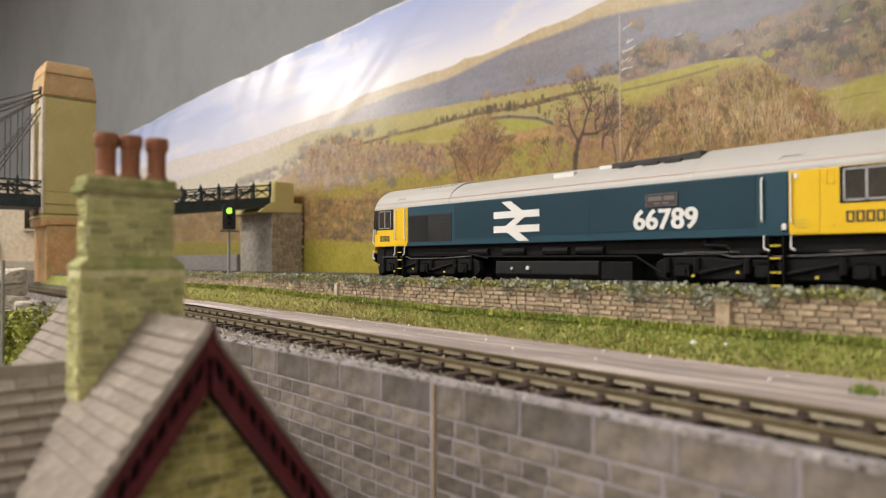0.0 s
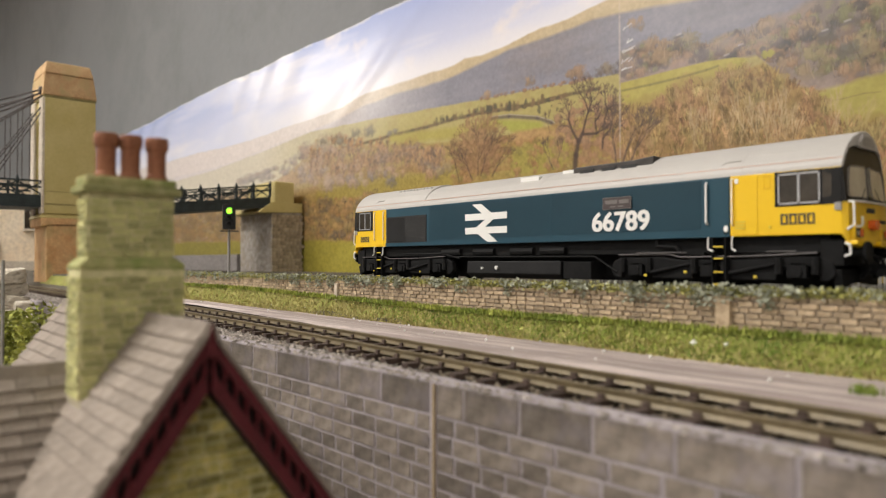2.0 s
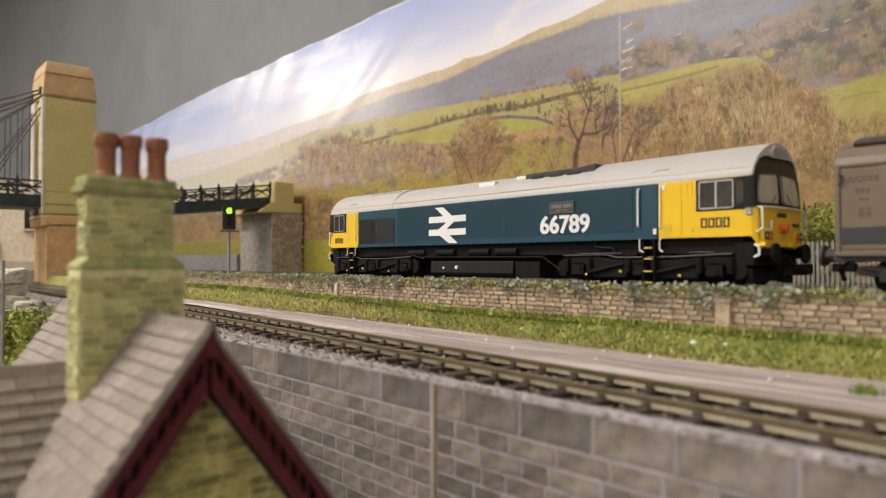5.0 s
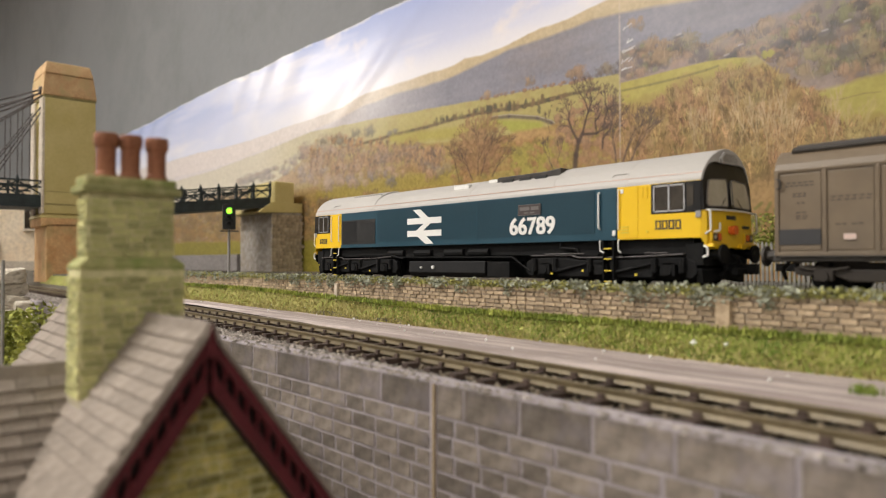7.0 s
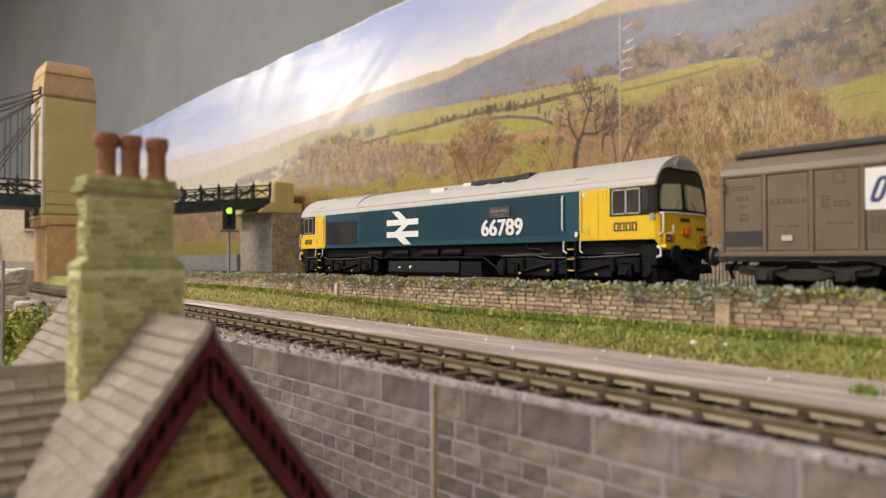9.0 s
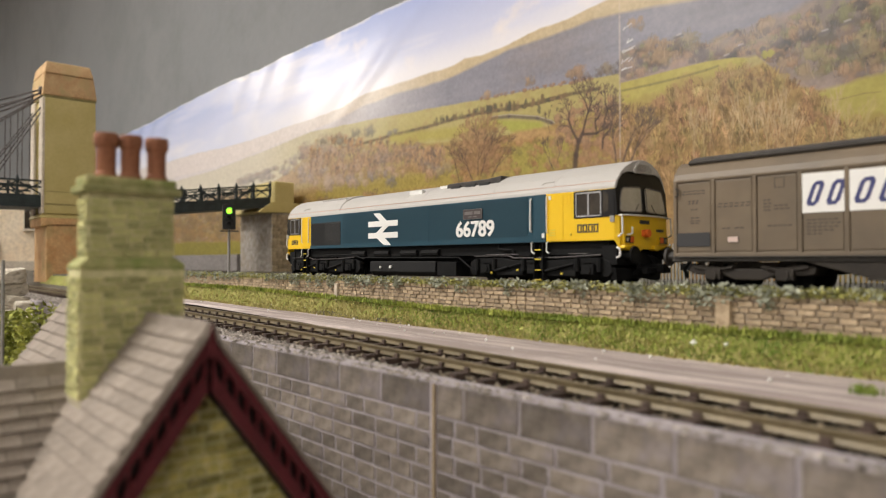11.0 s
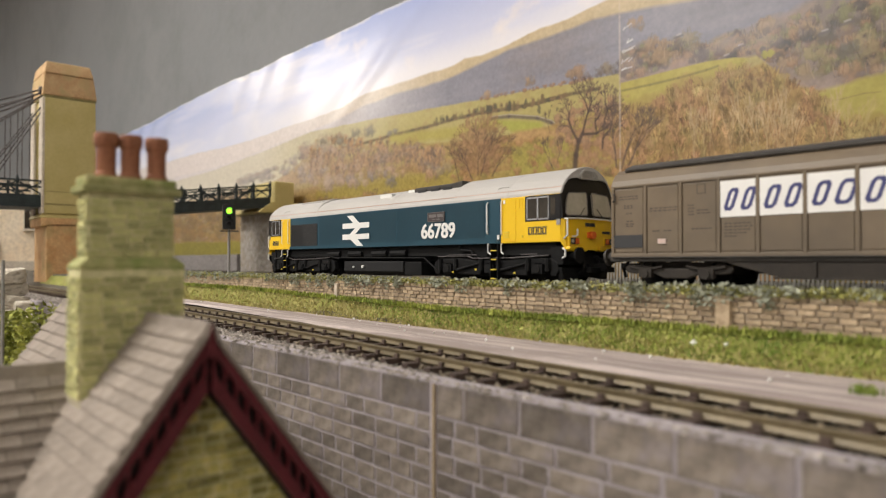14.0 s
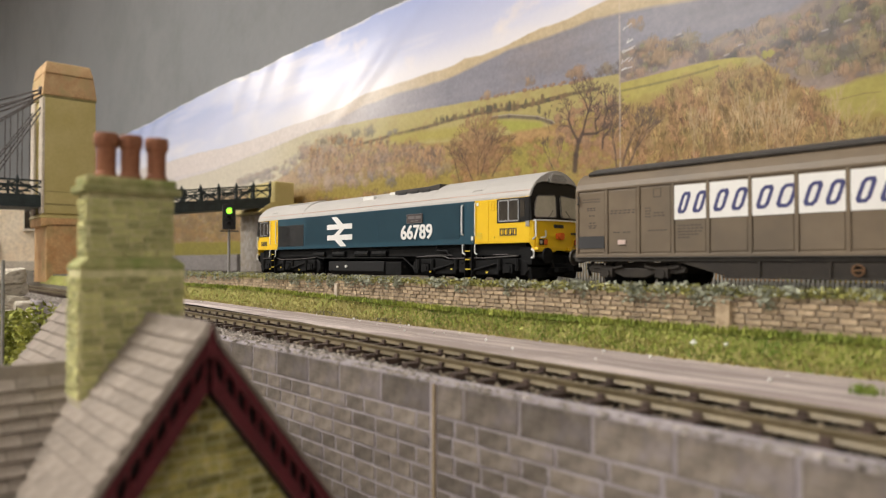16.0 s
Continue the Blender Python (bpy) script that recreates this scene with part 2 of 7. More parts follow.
def raw(name, verts, faces, mats, smooth=False):
    me = bpy.data.meshes.new(name)
    me.from_pydata(verts, [], faces)
    for k in mats if isinstance(mats, (list, tuple)) else [mats]:
        me.materials.append(MAT[k])
    if smooth:
        me.polygons.foreach_set("use_smooth", [True] * len(faces))
    me.update()
    return me


def lerp(table, x):
    xs, ys = zip(*sorted(table))
    return float(np.interp(x, xs, ys))


# ---- room ----
structure("floor", boxed(-5.7, 2.1, -3.8, 0.72, -1.0, -0.95), "floor", "brown boarded floor of the railway room", "floor")
structure("wall_north", boxed(-5.7, 2.1, 0.562, 0.66, -0.95, 1.4), "grey_wall", "mid grey painted wall behind the backdrop", "wall")
structure("wall_west", boxed(-5.7, -5.6, -3.8, 0.562, -0.95, 1.4), "grey_wall", "mid grey painted end wall", "wall")
structure("wall_east", boxed(2.0, 2.1, -3.8, 0.562, -0.95, 1.4), "ceiling", "white painted end wall", "wall")
structure("wall_south", boxed(-5.6, 2.0, -3.8, -3.7, -0.95, 1.4), "ceiling", "white painted wall behind the viewer", "wall")
structure("ceiling", boxed(-5.7, 2.1, -3.8, 0.66, 1.4, 1.45), "ceiling", "plain white painted ceiling", "ceiling")
for lx, ly, lz, lw in LAMPS:
    t = thing("ceiling_lamp", "white tube lamp on the ceiling", "lamp", pose(lx, ly, 0), "ceiling lamps")
    part("housing", boxed(-0.62, 0.62, -0.08, 0.08, lz + 0.035, 1.4), "ceiling", t, bevel=0.004)
    part("diffuser", boxed(-0.6, 0.6, -0.06, 0.06, lz + 0.012, lz + 0.035), "lamp_glow", t)
LOW = -0.10            # lower street level
structure("baseboard", boxed(-2.6, 0.9, -0.28, 0.555, -0.95, LOW - 0.0015), "ply", "plywood baseboard carrying the layout", "baseboard")

# ---- ground of the layout ----
WALL_F = 0.115        # face of the printed retaining wall
FIELD = 0.198         # face of the field wall
TRACK_F = [(0.45, 0.118), (0.15, 0.126), (-0.05, 0.1362), (-0.10, 0.1400), (-0.20, 0.1480), (-0.30, 0.1550), (-0.45, 0.1625), (-0.75, 0.1660), (-0.95, 0.1675), (-1.6, 0.160), (-2.4, 0.150)]
TRACK_B = [(0.9, RAIL_Y), (-0.5, RAIL_Y), (-0.6, 0.2400), (-0.7, 0.2455), (-0.8, 0.2560), (-0.9, 0.2720), (-1.0, 0.2930), (-1.2, 0.335), (-2.4, 0.36)]


def path_z(x):
    return -0.0178 + 0.0016 * min(max((-x - 0.2) / 0.25, 0), 1)


def base_z(x):
    return -0.0102 + 0.0034 * min(max((-x - 0.22) / 0.2, 0), 1)


def ground_z(x, y):
    p = path_z(x) - 0.0012
    t = [(0.112, -0.0225), (0.17, -0.0225), (0.1865, p - 0.002), (0.1979, base_z(x) - 0.0035), (0.1985, base_z(x) - 0.002), (0.2, -0.0045), (0.56, -0.0045)]
    return lerp(t, y)


def ground_grid():
    xs = [0.9 - i * 0.02 for i in range(175)]
    ys = [0.1165, 0.125, 0.14, 0.155, 0.17, 0.18, 0.1865, 0.189, 0.1915, 0.194, 0.1965, 0.1984, 0.2, 0.21, 0.24, 0.28, 0.32, 0.37, 0.42, 0.48, 0.53, 0.552]
    vs, fs = [], []
    for x in xs:
        for y in ys:
            vs.append((x, y, ground_z(x, y) + 0.0006 * noise.noise((x * 60, y * 60, 0)) * (0.188 < y < 0.197)))
    n = len(ys)
    for i in range(len(xs) - 1):
        for j in range(n - 1):
            fs.append((i * n + j, i * n + j + 1, (i + 1) * n + j + 1, (i + 1) * n + j))
    return tagged(new("ground", raw("ground", vs, fs, "soil", True)), "brown scattered ground of the upper layout level", "ground", "", "structure")


ground_grid()
structure("lower_ground", boxed(-2.58, 0.88, -0.27, 0.1165, LOW - 0.0015, LOW), "soil", "brown ground of the lower street level", "ground")


# ---- printed backdrop ----
def backdrop():
    gx = np.concatenate([np.linspace(0.30, -0.125, 70)[:-1], np.linspace(-0.125, -0.70, 960)[:-1], np.linspace(-0.70, -1.10, 330)[:-1], np.linspace(-1.10, -1.98, 240)])
    gz = np.concatenate([np.linspace(-0.0045, 0.06, 70)[:-1], np.linspace(0.06, 0.262, 370)[:-1], np.linspace(0.262, 0.352, 70)])
    X, Z = np.meshgrid(gx, gz, indexing="ij")
    rng = np.random.default_rng(4)

    def field(sx, sz, octaves=4, seed=0):
        """Value noise at a real size, in -1 to 1."""
        out, amp, tot = np.zeros_like(X), 1.0, 0.0
        for o in range(octaves):
            r = np.random.default_rng(seed * 17 + o)
            nx, nz = int(2.6 / sx) + 3, int(0.45 / sz) + 3
            g = r.uniform(-1, 1, (nx, nz))
            fx, fz = (X + 2.1) / sx, (Z + 0.03) / sz
            ix, iz = fx.astype(int), fz.astype(int)
            tx, tz = fx - ix, fz - iz
            tx, tz = tx * tx * (3 - 2 * tx), tz * tz * (3 - 2 * tz)
            ix, iz = np.clip(ix, 0, nx - 2), np.clip(iz, 0, nz - 2)
            v = (g[ix, iz] * (1 - tx) + g[ix + 1, iz] * tx) * (1 - tz) + (g[ix, iz + 1] * (1 - tx) + g[ix + 1, iz + 1] * tx) * tz
            out += amp * v
            tot += amp
            amp *= 0.55
            sx, sz = sx / 2, sz / 2
        return out / tot * 1.5

    def line(t):
        xs, zs = zip(*sorted(t))
        return np.interp(X, xs, zs)

    C = np.zeros(X.shape + (3,))

    def lay(mask, colour):
        m = np.clip(mask, 0, 1)[..., None]
        C[:] = C * (1 - m) + np.asarray(colour) * m

    def edge(d, soft):
        return np.clip(d / soft + 0.5, 0, 1)

    def inside(poly, soft):
        """A convex or gently bent region between an upper and a lower line."""
        up, lo = poly
        x0, x1 = max(min(up)[0], min(lo)[0]), min(max(up)[0], max(lo)[0])
        return edge(line(up) - Z + 0.25 * soft * n2, soft) * edge(Z - line(lo) + 0.25 * soft * n2, soft) * edge(X - x0, 0.006) * edge(x1 - X, 0.006)

    def spread(x):
        """The print was stretched along the wall towards its far end."""
        return 1 + 1.25 * max(0.0, -x - 0.3)

    def stroke(x0, z0, x1, z1, r, colour, a):
        i0, i1 = np.searchsorted(-gx, (-max(x0, x1) - r * 2, -min(x0, x1) + r * 2))
        j0, j1 = np.searchsorted(gz, (min(z0, z1) - r * 2, max(z0, z1) + r * 2))
        if i1 <= i0 or j1 <= j0:
            return
        sx, sz = X[i0:i1, j0:j1], Z[i0:i1, j0:j1]
        dx, dz = x1 - x0, z1 - z0
        t = np.clip(((sx - x0) * dx + (sz - z0) * dz) / (dx * dx + dz * dz + 1e-12), 0, 1)
        d = np.hypot(sx - x0 - t * dx, sz - z0 - t * dz)
        m = (np.clip(1.5 - d / r, 0, 1) * a)[..., None]
        C[i0:i1, j0:j1] = C[i0:i1, j0:j1] * (1 - m) + np.asarray(colour) * m

    def dab(cx, cz, rx, rz, colour, a, rag=0.9):
        i0, i1 = np.searchsorted(-gx, (-cx - rx * 1.5, -cx + rx * 1.5))
        j0, j1 = np.searchsorted(gz, (cz - rz * 1.5, cz + rz * 1.5))
        if i1 <= i0 or j1 <= j0:
            return
        sx, sz = X[i0:i1, j0:j1], Z[i0:i1, j0:j1]
        m = 1 - ((sx - cx) / rx) ** 2 - ((sz - cz) / rz) ** 2 + rag * n3[i0:i1, j0:j1] + 0.3 * n2[i0:i1, j0:j1]
        m = (np.clip(m * 1.2, 0, 1) * a)[..., None]
        C[i0:i1, j0:j1] = C[i0:i1, j0:j1] * (1 - m) + np.asarray(colour) * m

    def grow(x, z, ang, ln, r, depth, colour, bend, a=0.85, k=1.0):
        """A branch that forks, k times wider than tall."""
        xm, zm = x + k * ln * 0.5 * math.sin(ang), z + ln * 0.5 * math.cos(ang)
        ang += rng.uniform(-0.3, 0.3) * bend
        x1, z1 = xm + k * ln * 0.5 * math.sin(ang), zm + ln * 0.5 * math.cos(ang)
        aa = a if r > 0.0007 else a * 0.5
        stroke(x, z, xm, zm, max(r, 0.0004), colour, aa)
        stroke(xm, zm, x1, z1, max(r * 0.85, 0.0004), colour, aa)
        if depth:
            for q in range(2 + (rng.random() < 0.4)):
                grow(x1, z1, ang * 0.9 + rng.uniform(-bend, bend), ln * rng.uniform(0.62, 0.92), r * 0.66, depth - 1, colour, bend, a, k)

    def shrub(cx, cz, r, c, a=0.85, haze=0.0):
        c = np.asarray(c) * (1 - haze) + np.array((0.58, 0.52, 0.47)) * haze
        k = spread(cx)
        dab(cx + r * 0.2, cz - r * 0.4, r * 1.05 * k, r * 0.7, c * 0.5, a * 0.7)
        dab(cx, cz, r * k, r * 0.9, c * 0.85, a)
        dab(cx - r * 0.2 * k, cz + r * 0.3, r * 0.55 * k, r * 0.45, c * 1.2, a * 0.6)
        for _ in range(7):
            x_, z_ = cx + rng.uniform(-0.9, 0.9) * r * k, cz + rng.uniform(-0.6, 0.3) * r
            stroke(x_, z_, x_ + rng.uniform(-0.3, 0.3) * r, z_ + rng.uniform(0.4, 0.9) * r, 0.00045, c * rng.uniform(0.5, 1.35), a * 0.6)

    def bare_tree(x, z, h, c, twig, depth=5, haze=0.35, lean=0.0, r=None, bend=0.5):
        """A leafless crown: a thin haze of twigs round a forking trunk, rooted at x, z."""
        k = spread(x) * 0.9
        c, twig = np.asarray(c), np.asarray(twig)
        if haze:
            dab(x + lean * h * 0.5, z + h * 0.62, h * 0.40 * k, h * 0.40, c, haze, 1.4)
            dab(x + lean * h * 0.5 - 0.1 * h * k, z + h * 0.75, h * 0.22 * k, h * 0.22, c * 1.2, haze * 0.6, 1.4)
        grow(x, z, lean + rng.uniform(-0.1, 0.1), h * 0.30, r or h * 0.022, depth, twig, bend, 0.85, k)

    def scatter(n, up, lo):
        """Places in a region, the highest first."""
        us, ls = sorted(up), sorted(lo)
        x0, x1 = max(us[0][0], ls[0][0]), min(us[-1][0], ls[-1][0])
        out = []
        for _ in range(n):
            x = rng.uniform(x0, x1)
            a, b = float(np.interp(x, *zip(*ls))), float(np.interp(x, *zip(*us)))
            out.append((rng.uniform(a, max(b, a + 0.001)), x))
        return [(x, z) for z, x in sorted(out, reverse=True)]
    n5 = field(0.0028, 0.0028, 2, 21)
    n1, n2, n3, n4 = field(0.08, 0.05, 5, 1), field(0.02, 0.016, 4, 2), field(0.005, 0.005, 3, 3), field(0.3, 0.04, 5, 4)
    # sky: blue above, white cloud and haze towards the hills and the far end
    h = np.clip((Z - 0.235) / 0.11, 0, 1)
    C[:] = np.array([0.78, 0.78, 0.83])
    lay(h ** 0.8 * 0.9, (0.36, 0.44, 0.72))
    lay(np.clip(n4 * 1.5 + 0.10, 0, 1) * 0.8, (0.80, 0.79, 0.82))
    lay(np.clip(n1 * 1.6 - 0.45, 0, 1) * 0.7, (0.88, 0.80, 0.72))
    lay(edge(line([(-0.3804, 0.2645), (-0.4479, 0.2648), (-0.5267, 0.2646), (-0.6201, 0.2643), (-0.7325, 0.2677), (-0.8703, 0.2593), (-1.0432, 0.2535), (-1.5667, 0.2575), (-1.7587, 0.2503)]) + 0.006 * n1 - Z, 0.03) * 0.85, (0.80, 0.79, 0.80))
    lay(edge(-1.12 - X + 0.12 * n1, 0.3) * edge(n4 + 0.3, 0.6) * 0.5, (0.50, 0.58, 0.80))
    # far ridge, straw coloured along its edge, and the grey moor below it
    top = line([(-1.7583, 0.2364), (-1.5662, 0.2334), (-1.4045, 0.2332), (-1.2663, 0.2277), (-1.1470, 0.2279), (-1.0430, 0.2318), (-0.9514, 0.2318), (-0.8702, 0.2359), (-0.8115, 0.2445), (-0.7325, 0.2451), (-0.6736, 0.2459), (-0.6201, 0.2459), (-0.5981, 0.2505), (-0.5714, 0.2478), (-0.5268, 0.2502), (-0.4857, 0.2560), (-0.4479, 0.2562), (-0.4129, 0.2608), (-0.3804, 0.2634), (-0.3220, 0.2652), (-0.1617, 0.2502)]) + 0.0008 * n2
    hillside = edge(top - Z, 0.002)
    haze = edge(-0.80 - X, 0.35)
    lay(hillside, (0.56, 0.46, 0.29))
    lay(hillside * edge(n2 + 0.1, 0.6) * 0.4, (0.45, 0.36, 0.22))
    moor = edge(line([(-1.7573, 0.1950), (-1.2658, 0.1953), (-1.0428, 0.2092), (-0.8701, 0.2183), (-0.8115, 0.2277), (-0.7324, 0.2331), (-0.6736, 0.2316), (-0.6201, 0.2343), (-0.5714, 0.2387), (-0.5268, 0.2433), (-0.4858, 0.2422), (-0.4480, 0.2441), (-0.4130, 0.2464), (-0.3805, 0.2442), (-0.1620, 0.2223)]) + 0.002 * n1 - Z, 0.0035)
    lay(moor, (0.265, 0.262, 0.300))
    lay(moor * edge(field(0.07, 0.012, 5, 31), 0.8) * 0.45, (0.20, 0.20, 0.235))
    lay(moor * np.clip(n1 * 1.4 - 0.25, 0, 1) * 0.35, (0.33, 0.27, 0.23))
    lay(hillside * haze * 0.86, (0.72, 0.675, 0.655))
    # upper pastures under the moor
    up = line([(-1.7570, 0.1812), (-1.3184, 0.1898), (-1.1467, 0.1997), (-1.0428, 0.2064), (-0.9513, 0.2123), (-0.8700, 0.2108), (-0.7975, 0.2079), (-0.7324, 0.2039), (-0.6736, 0.2016), (-0.6202, 0.1995), (-0.5715, 0.1964), (-0.5269, 0.1947), (-0.4859, 0.1932), (-0.4482, 0.1900), (-0.4133, 0.1899), (-0.3821, 0.1885), (-0.3747, 0.1885), (-0.1625, 0.1705)]) + 0.0007 * n2
    pasture = edge(up - Z, 0.0015)
    lay(pasture, (0.42, 0.36, 0.135))
    lay(pasture * edge(n4 + 0.2 * n2, 0.8) * 0.5, (0.47, 0.41, 0.17))
    lay(pasture * edge(n2 - 0.35, 0.4) * 0.35, (0.40, 0.27, 0.13))
    lay(pasture * edge(n3 + n2 - 0.3, 0.7) * 0.25, (0.31, 0.30, 0.08))
    lay(pasture * edge(-0.92 - X, 0.4) * 0.82, (0.66, 0.625, 0.53))
    # copses breaking the skyline of the pasture
    for cx, cz, r, c in ((-0.4324, 0.1994, 0.0085, (0.33, 0.22, 0.14)), (-0.4424, 0.1992, 0.006, (0.30, 0.21, 0.14)), (-0.3967, 0.1953, 0.009, (0.25, 0.2, 0.14)), (-0.3858, 0.1951, 0.008, (0.15, 0.13, 0.12)), (-0.4978, 0.2039, 0.006, (0.34, 0.24, 0.16)), (-0.5622, 0.2005, 0.0055, (0.38, 0.27, 0.17)), (-0.4066, 0.1941, 0.006, (0.17, 0.14, 0.12))):
        shrub(cx, cz, r, c, 0.75)
    for x, z in scatter(60, [(-0.5715, 0.1983), (-0.4859, 0.1956), (-0.4133, 0.1910)], [(-0.5715, 0.1957), (-0.4860, 0.1926), (-0.4133, 0.1883)]):
        shrub(x, z, rng.uniform(0.001, 0.0025), (0.32, 0.2, 0.12), 0.5)
    # the long hedge with its thorn trees
    hz_ = [(-0.8853, 0.1752), (-0.8113, 0.1758), (-0.7323, 0.1776), (-0.6735, 0.1781), (-0.6202, 0.1805), (-0.5715, 0.1808), (-0.5269, 0.1779), (-0.4860, 0.1770), (-0.4482, 0.1786), (-0.4066, 0.1776)]
    hx, hzz = zip(*sorted(hz_))
    for (xa, za), (xb, zb) in zip(hz_, hz_[1:]):
        stroke(xa, za + 0.001, xb, zb + 0.001, 0.0021, (0.155, 0.12, 0.065), 0.75)
    for k in range(760):
        x = rng.uniform(hx[0], hx[-1])
        z = float(np.interp(x, hx, hzz))
        big = rng.random() < 0.30 and -0.66 < x < -0.47
        r = rng.uniform(0.0022, 0.0045) if big else rng.uniform(0.0009, 0.0024)
        c = np.array(((0.085, 0.08, 0.055), (0.15, 0.115, 0.06), (0.22, 0.15, 0.08))[k % 3])
        if big:
            dab(x, z + r * 0.9, r * 0.55 * spread(x), r * 1.5, c, 0.8)
        else:
            dab(x, z + r * 0.3, r * 1.7 * spread(x), r * 1.1, c, 0.7)
    # stone wall crossing the hill, green close and lone thorn beyond it
    w2 = [(-0.5550, 0.1742), (-0.5270, 0.1723), (-0.4860, 0.1639), (-0.4668, 0.1562), (-0.4594, 0.1504)]
    for (xa, za), (xb, zb) in zip(w2, w2[1:]):
        stroke(xa, za - 0.0018, xb, zb - 0.0018, 0.0022, (0.11, 0.09, 0.085), 0.8)
        stroke(xa, za + 0.0002, xb, zb + 0.0002, 0.0005, (0.55, 0.48, 0.38), 0.6)
    lay(inside(([(-0.5514, 0.1705), (-0.5102, 0.1641), (-0.4783, 0.1568)], [(-0.5514, 0.1679), (-0.5186, 0.1506), (-0.4783, 0.1497)]), 0.004), (0.37, 0.37, 0.085))
    for tx, tz, r in ((-0.4837, 0.1701, 0.0042), (-0.4593, 0.1689, 0.003), (-0.4668, 0.1714, 0.0022)):
        dab(tx, tz, r * 0.8, r * 1.3, (0.10, 0.09, 0.06), 0.8)
    # brown heath below the second pasture
    low = edge(line([(-1.7558, 0.1371), (-1.2650, 0.1382), (-1.0821, 0.1469), (-1.0044, 0.1603), (-0.9340, 0.1810), (-0.8699, 0.1783), (-0.7323, 0.1649), (-0.6624, 0.1567), (-0.6202, 0.1540), (-0.5623, 0.1503), (-0.5186, 0.1481), (-0.4783, 0.1508), (-0.4484, 0.1522), (-0.4067, 0.1601), (-0.3823, 0.1581), (-0.3509, 0.1558), (-0.3228, 0.1598), (-0.2767, 0.1662), (-0.2487, 0.1685), (-0.2189, 0.1456), (-0.1991, 0.1187), (-0.1878, 0.1082), (-0.1632, 0.1094)]) + 0.0022 * n1 + 0.0012 * n2 - Z, 0.004)
    lay(low, (0.36, 0.215, 0.085))
    lay(low * edge(n1 + 0.05, 0.5) * 0.7, (0.33, 0.25, 0.085))
    lay(low * edge(field(0.12, 0.010, 4, 9) - 0.15, 0.3) * 0.7, (0.36, 0.295, 0.085))
    lay(low * edge(n2 - 0.15, 0.5) * 0.4, (0.25, 0.135, 0.05))
    lay(low * edge(-0.95 - X, 0.3) * edge(Z - 0.125, 0.03) * 0.5, (0.56, 0.48, 0.39))
    for up_, lo_, c in (
            ([(-0.9336, 0.1183), (-0.8397, 0.1225), (-0.7080, 0.1244), (-0.6202, 0.1201)], [(-0.9335, 0.1043), (-0.8110, 0.1025), (-0.7080, 0.1025), (-0.6202, 0.1011)], (0.35, 0.28, 0.07)),
            ([(-0.5228, 0.1351), (-0.4861, 0.1365), (-0.4448, 0.1345)], [(-0.5229, 0.1042), (-0.4863, 0.1019), (-0.4449, 0.1094)], (0.35, 0.31, 0.075)),
            ([(-0.7448, 0.1794), (-0.6625, 0.1736), (-0.5904, 0.1713), (-0.5443, 0.1681)], [(-0.7448, 0.1688), (-0.6624, 0.1623), (-0.5905, 0.1580), (-0.5443, 0.1605)], (0.43, 0.375, 0.10)),
            ([(-0.5228, 0.1512), (-0.4783, 0.1497), (-0.4412, 0.1443)], [(-0.5228, 0.1437), (-0.4783, 0.1390), (-0.4412, 0.1374)], (0.47, 0.30, 0.13))):
        m = inside((up_, lo_), 0.006)
        lay(m * 0.9, c)
        lay(m * edge(n3 + n2, 0.8) * 0.35, np.asarray(c) * 0.78)
    # hazy blue woods towards the far end, then rust and dun copses
    for x, z in scatter(70, [(-1.2157, 0.1628), (-1.0824, 0.1701), (-0.9863, 0.1874), (-0.9175, 0.1989)], [(-1.2155, 0.1503), (-1.0822, 0.1546), (-0.9861, 0.1584), (-0.9173, 0.1644)]):
        shrub(x, z, rng.uniform(0.003, 0.007), [(0.30, 0.27, 0.26), (0.36, 0.28, 0.22), (0.26, 0.25, 0.22)][rng.integers(3)], 0.55, 0.35)
    for x, z in scatter(120, [(-0.9864, 0.1928), (-0.9176, 0.2049), (-0.8400, 0.1876), (-0.7448, 0.1627), (-0.6304, 0.1444)], [(-0.9859, 0.1313), (-0.8696, 0.1234), (-0.7447, 0.1174), (-0.6304, 0.1184)]):
        c = [(0.40, 0.235, 0.115), (0.44, 0.29, 0.15), (0.19, 0.15, 0.12), (0.34, 0.26, 0.11), (0.15, 0.125, 0.105)][rng.integers(5)]
        shrub(x, z, rng.uniform(0.005, 0.011), c, 0.6, 0.1 + 0.3 * min(max((-0.70 - x) / 0.25, 0), 1))
    for k in range(150):
        x, z = scatter(1, [(-0.9597, 0.1895), (-0.8699, 0.1841), (-0.7323, 0.1567), (-0.6409, 0.1415)], [(-0.9593, 0.1335), (-0.8696, 0.1283), (-0.7322, 0.1238), (-0.6409, 0.1235)])[0]
        v = rng.uniform(0.7, 1.3)
        bare_tree(x, z, rng.uniform(0.012, 0.024), (0.37 * v, 0.22 * v, 0.10 * v), (0.11 * v, 0.085 * v, 0.07 * v), 3, 0.3, 0.0, 0.0007, 0.35)
    for tx, tz, r in ((-0.8284, 0.1957, 0.0085), (-0.7906, 0.1920, 0.0095), (-0.7323, 0.1829, 0.0045), (-0.7448, 0.1824, 0.004), (-0.8699, 0.1883, 0.006), (-0.9142, 0.1941, 0.0065)):
        shrub(tx, tz, r, (0.20, 0.18, 0.12), 0.8, 0.1)
    # the print is softer and hazier towards its far end
    lay(low * edge(-0.66 - X, 0.25) * edge(Z - 0.125, 0.02) * 0.18, (0.50, 0.415, 0.36))
    soft = edge(-0.60 - X, 0.2)[..., None]
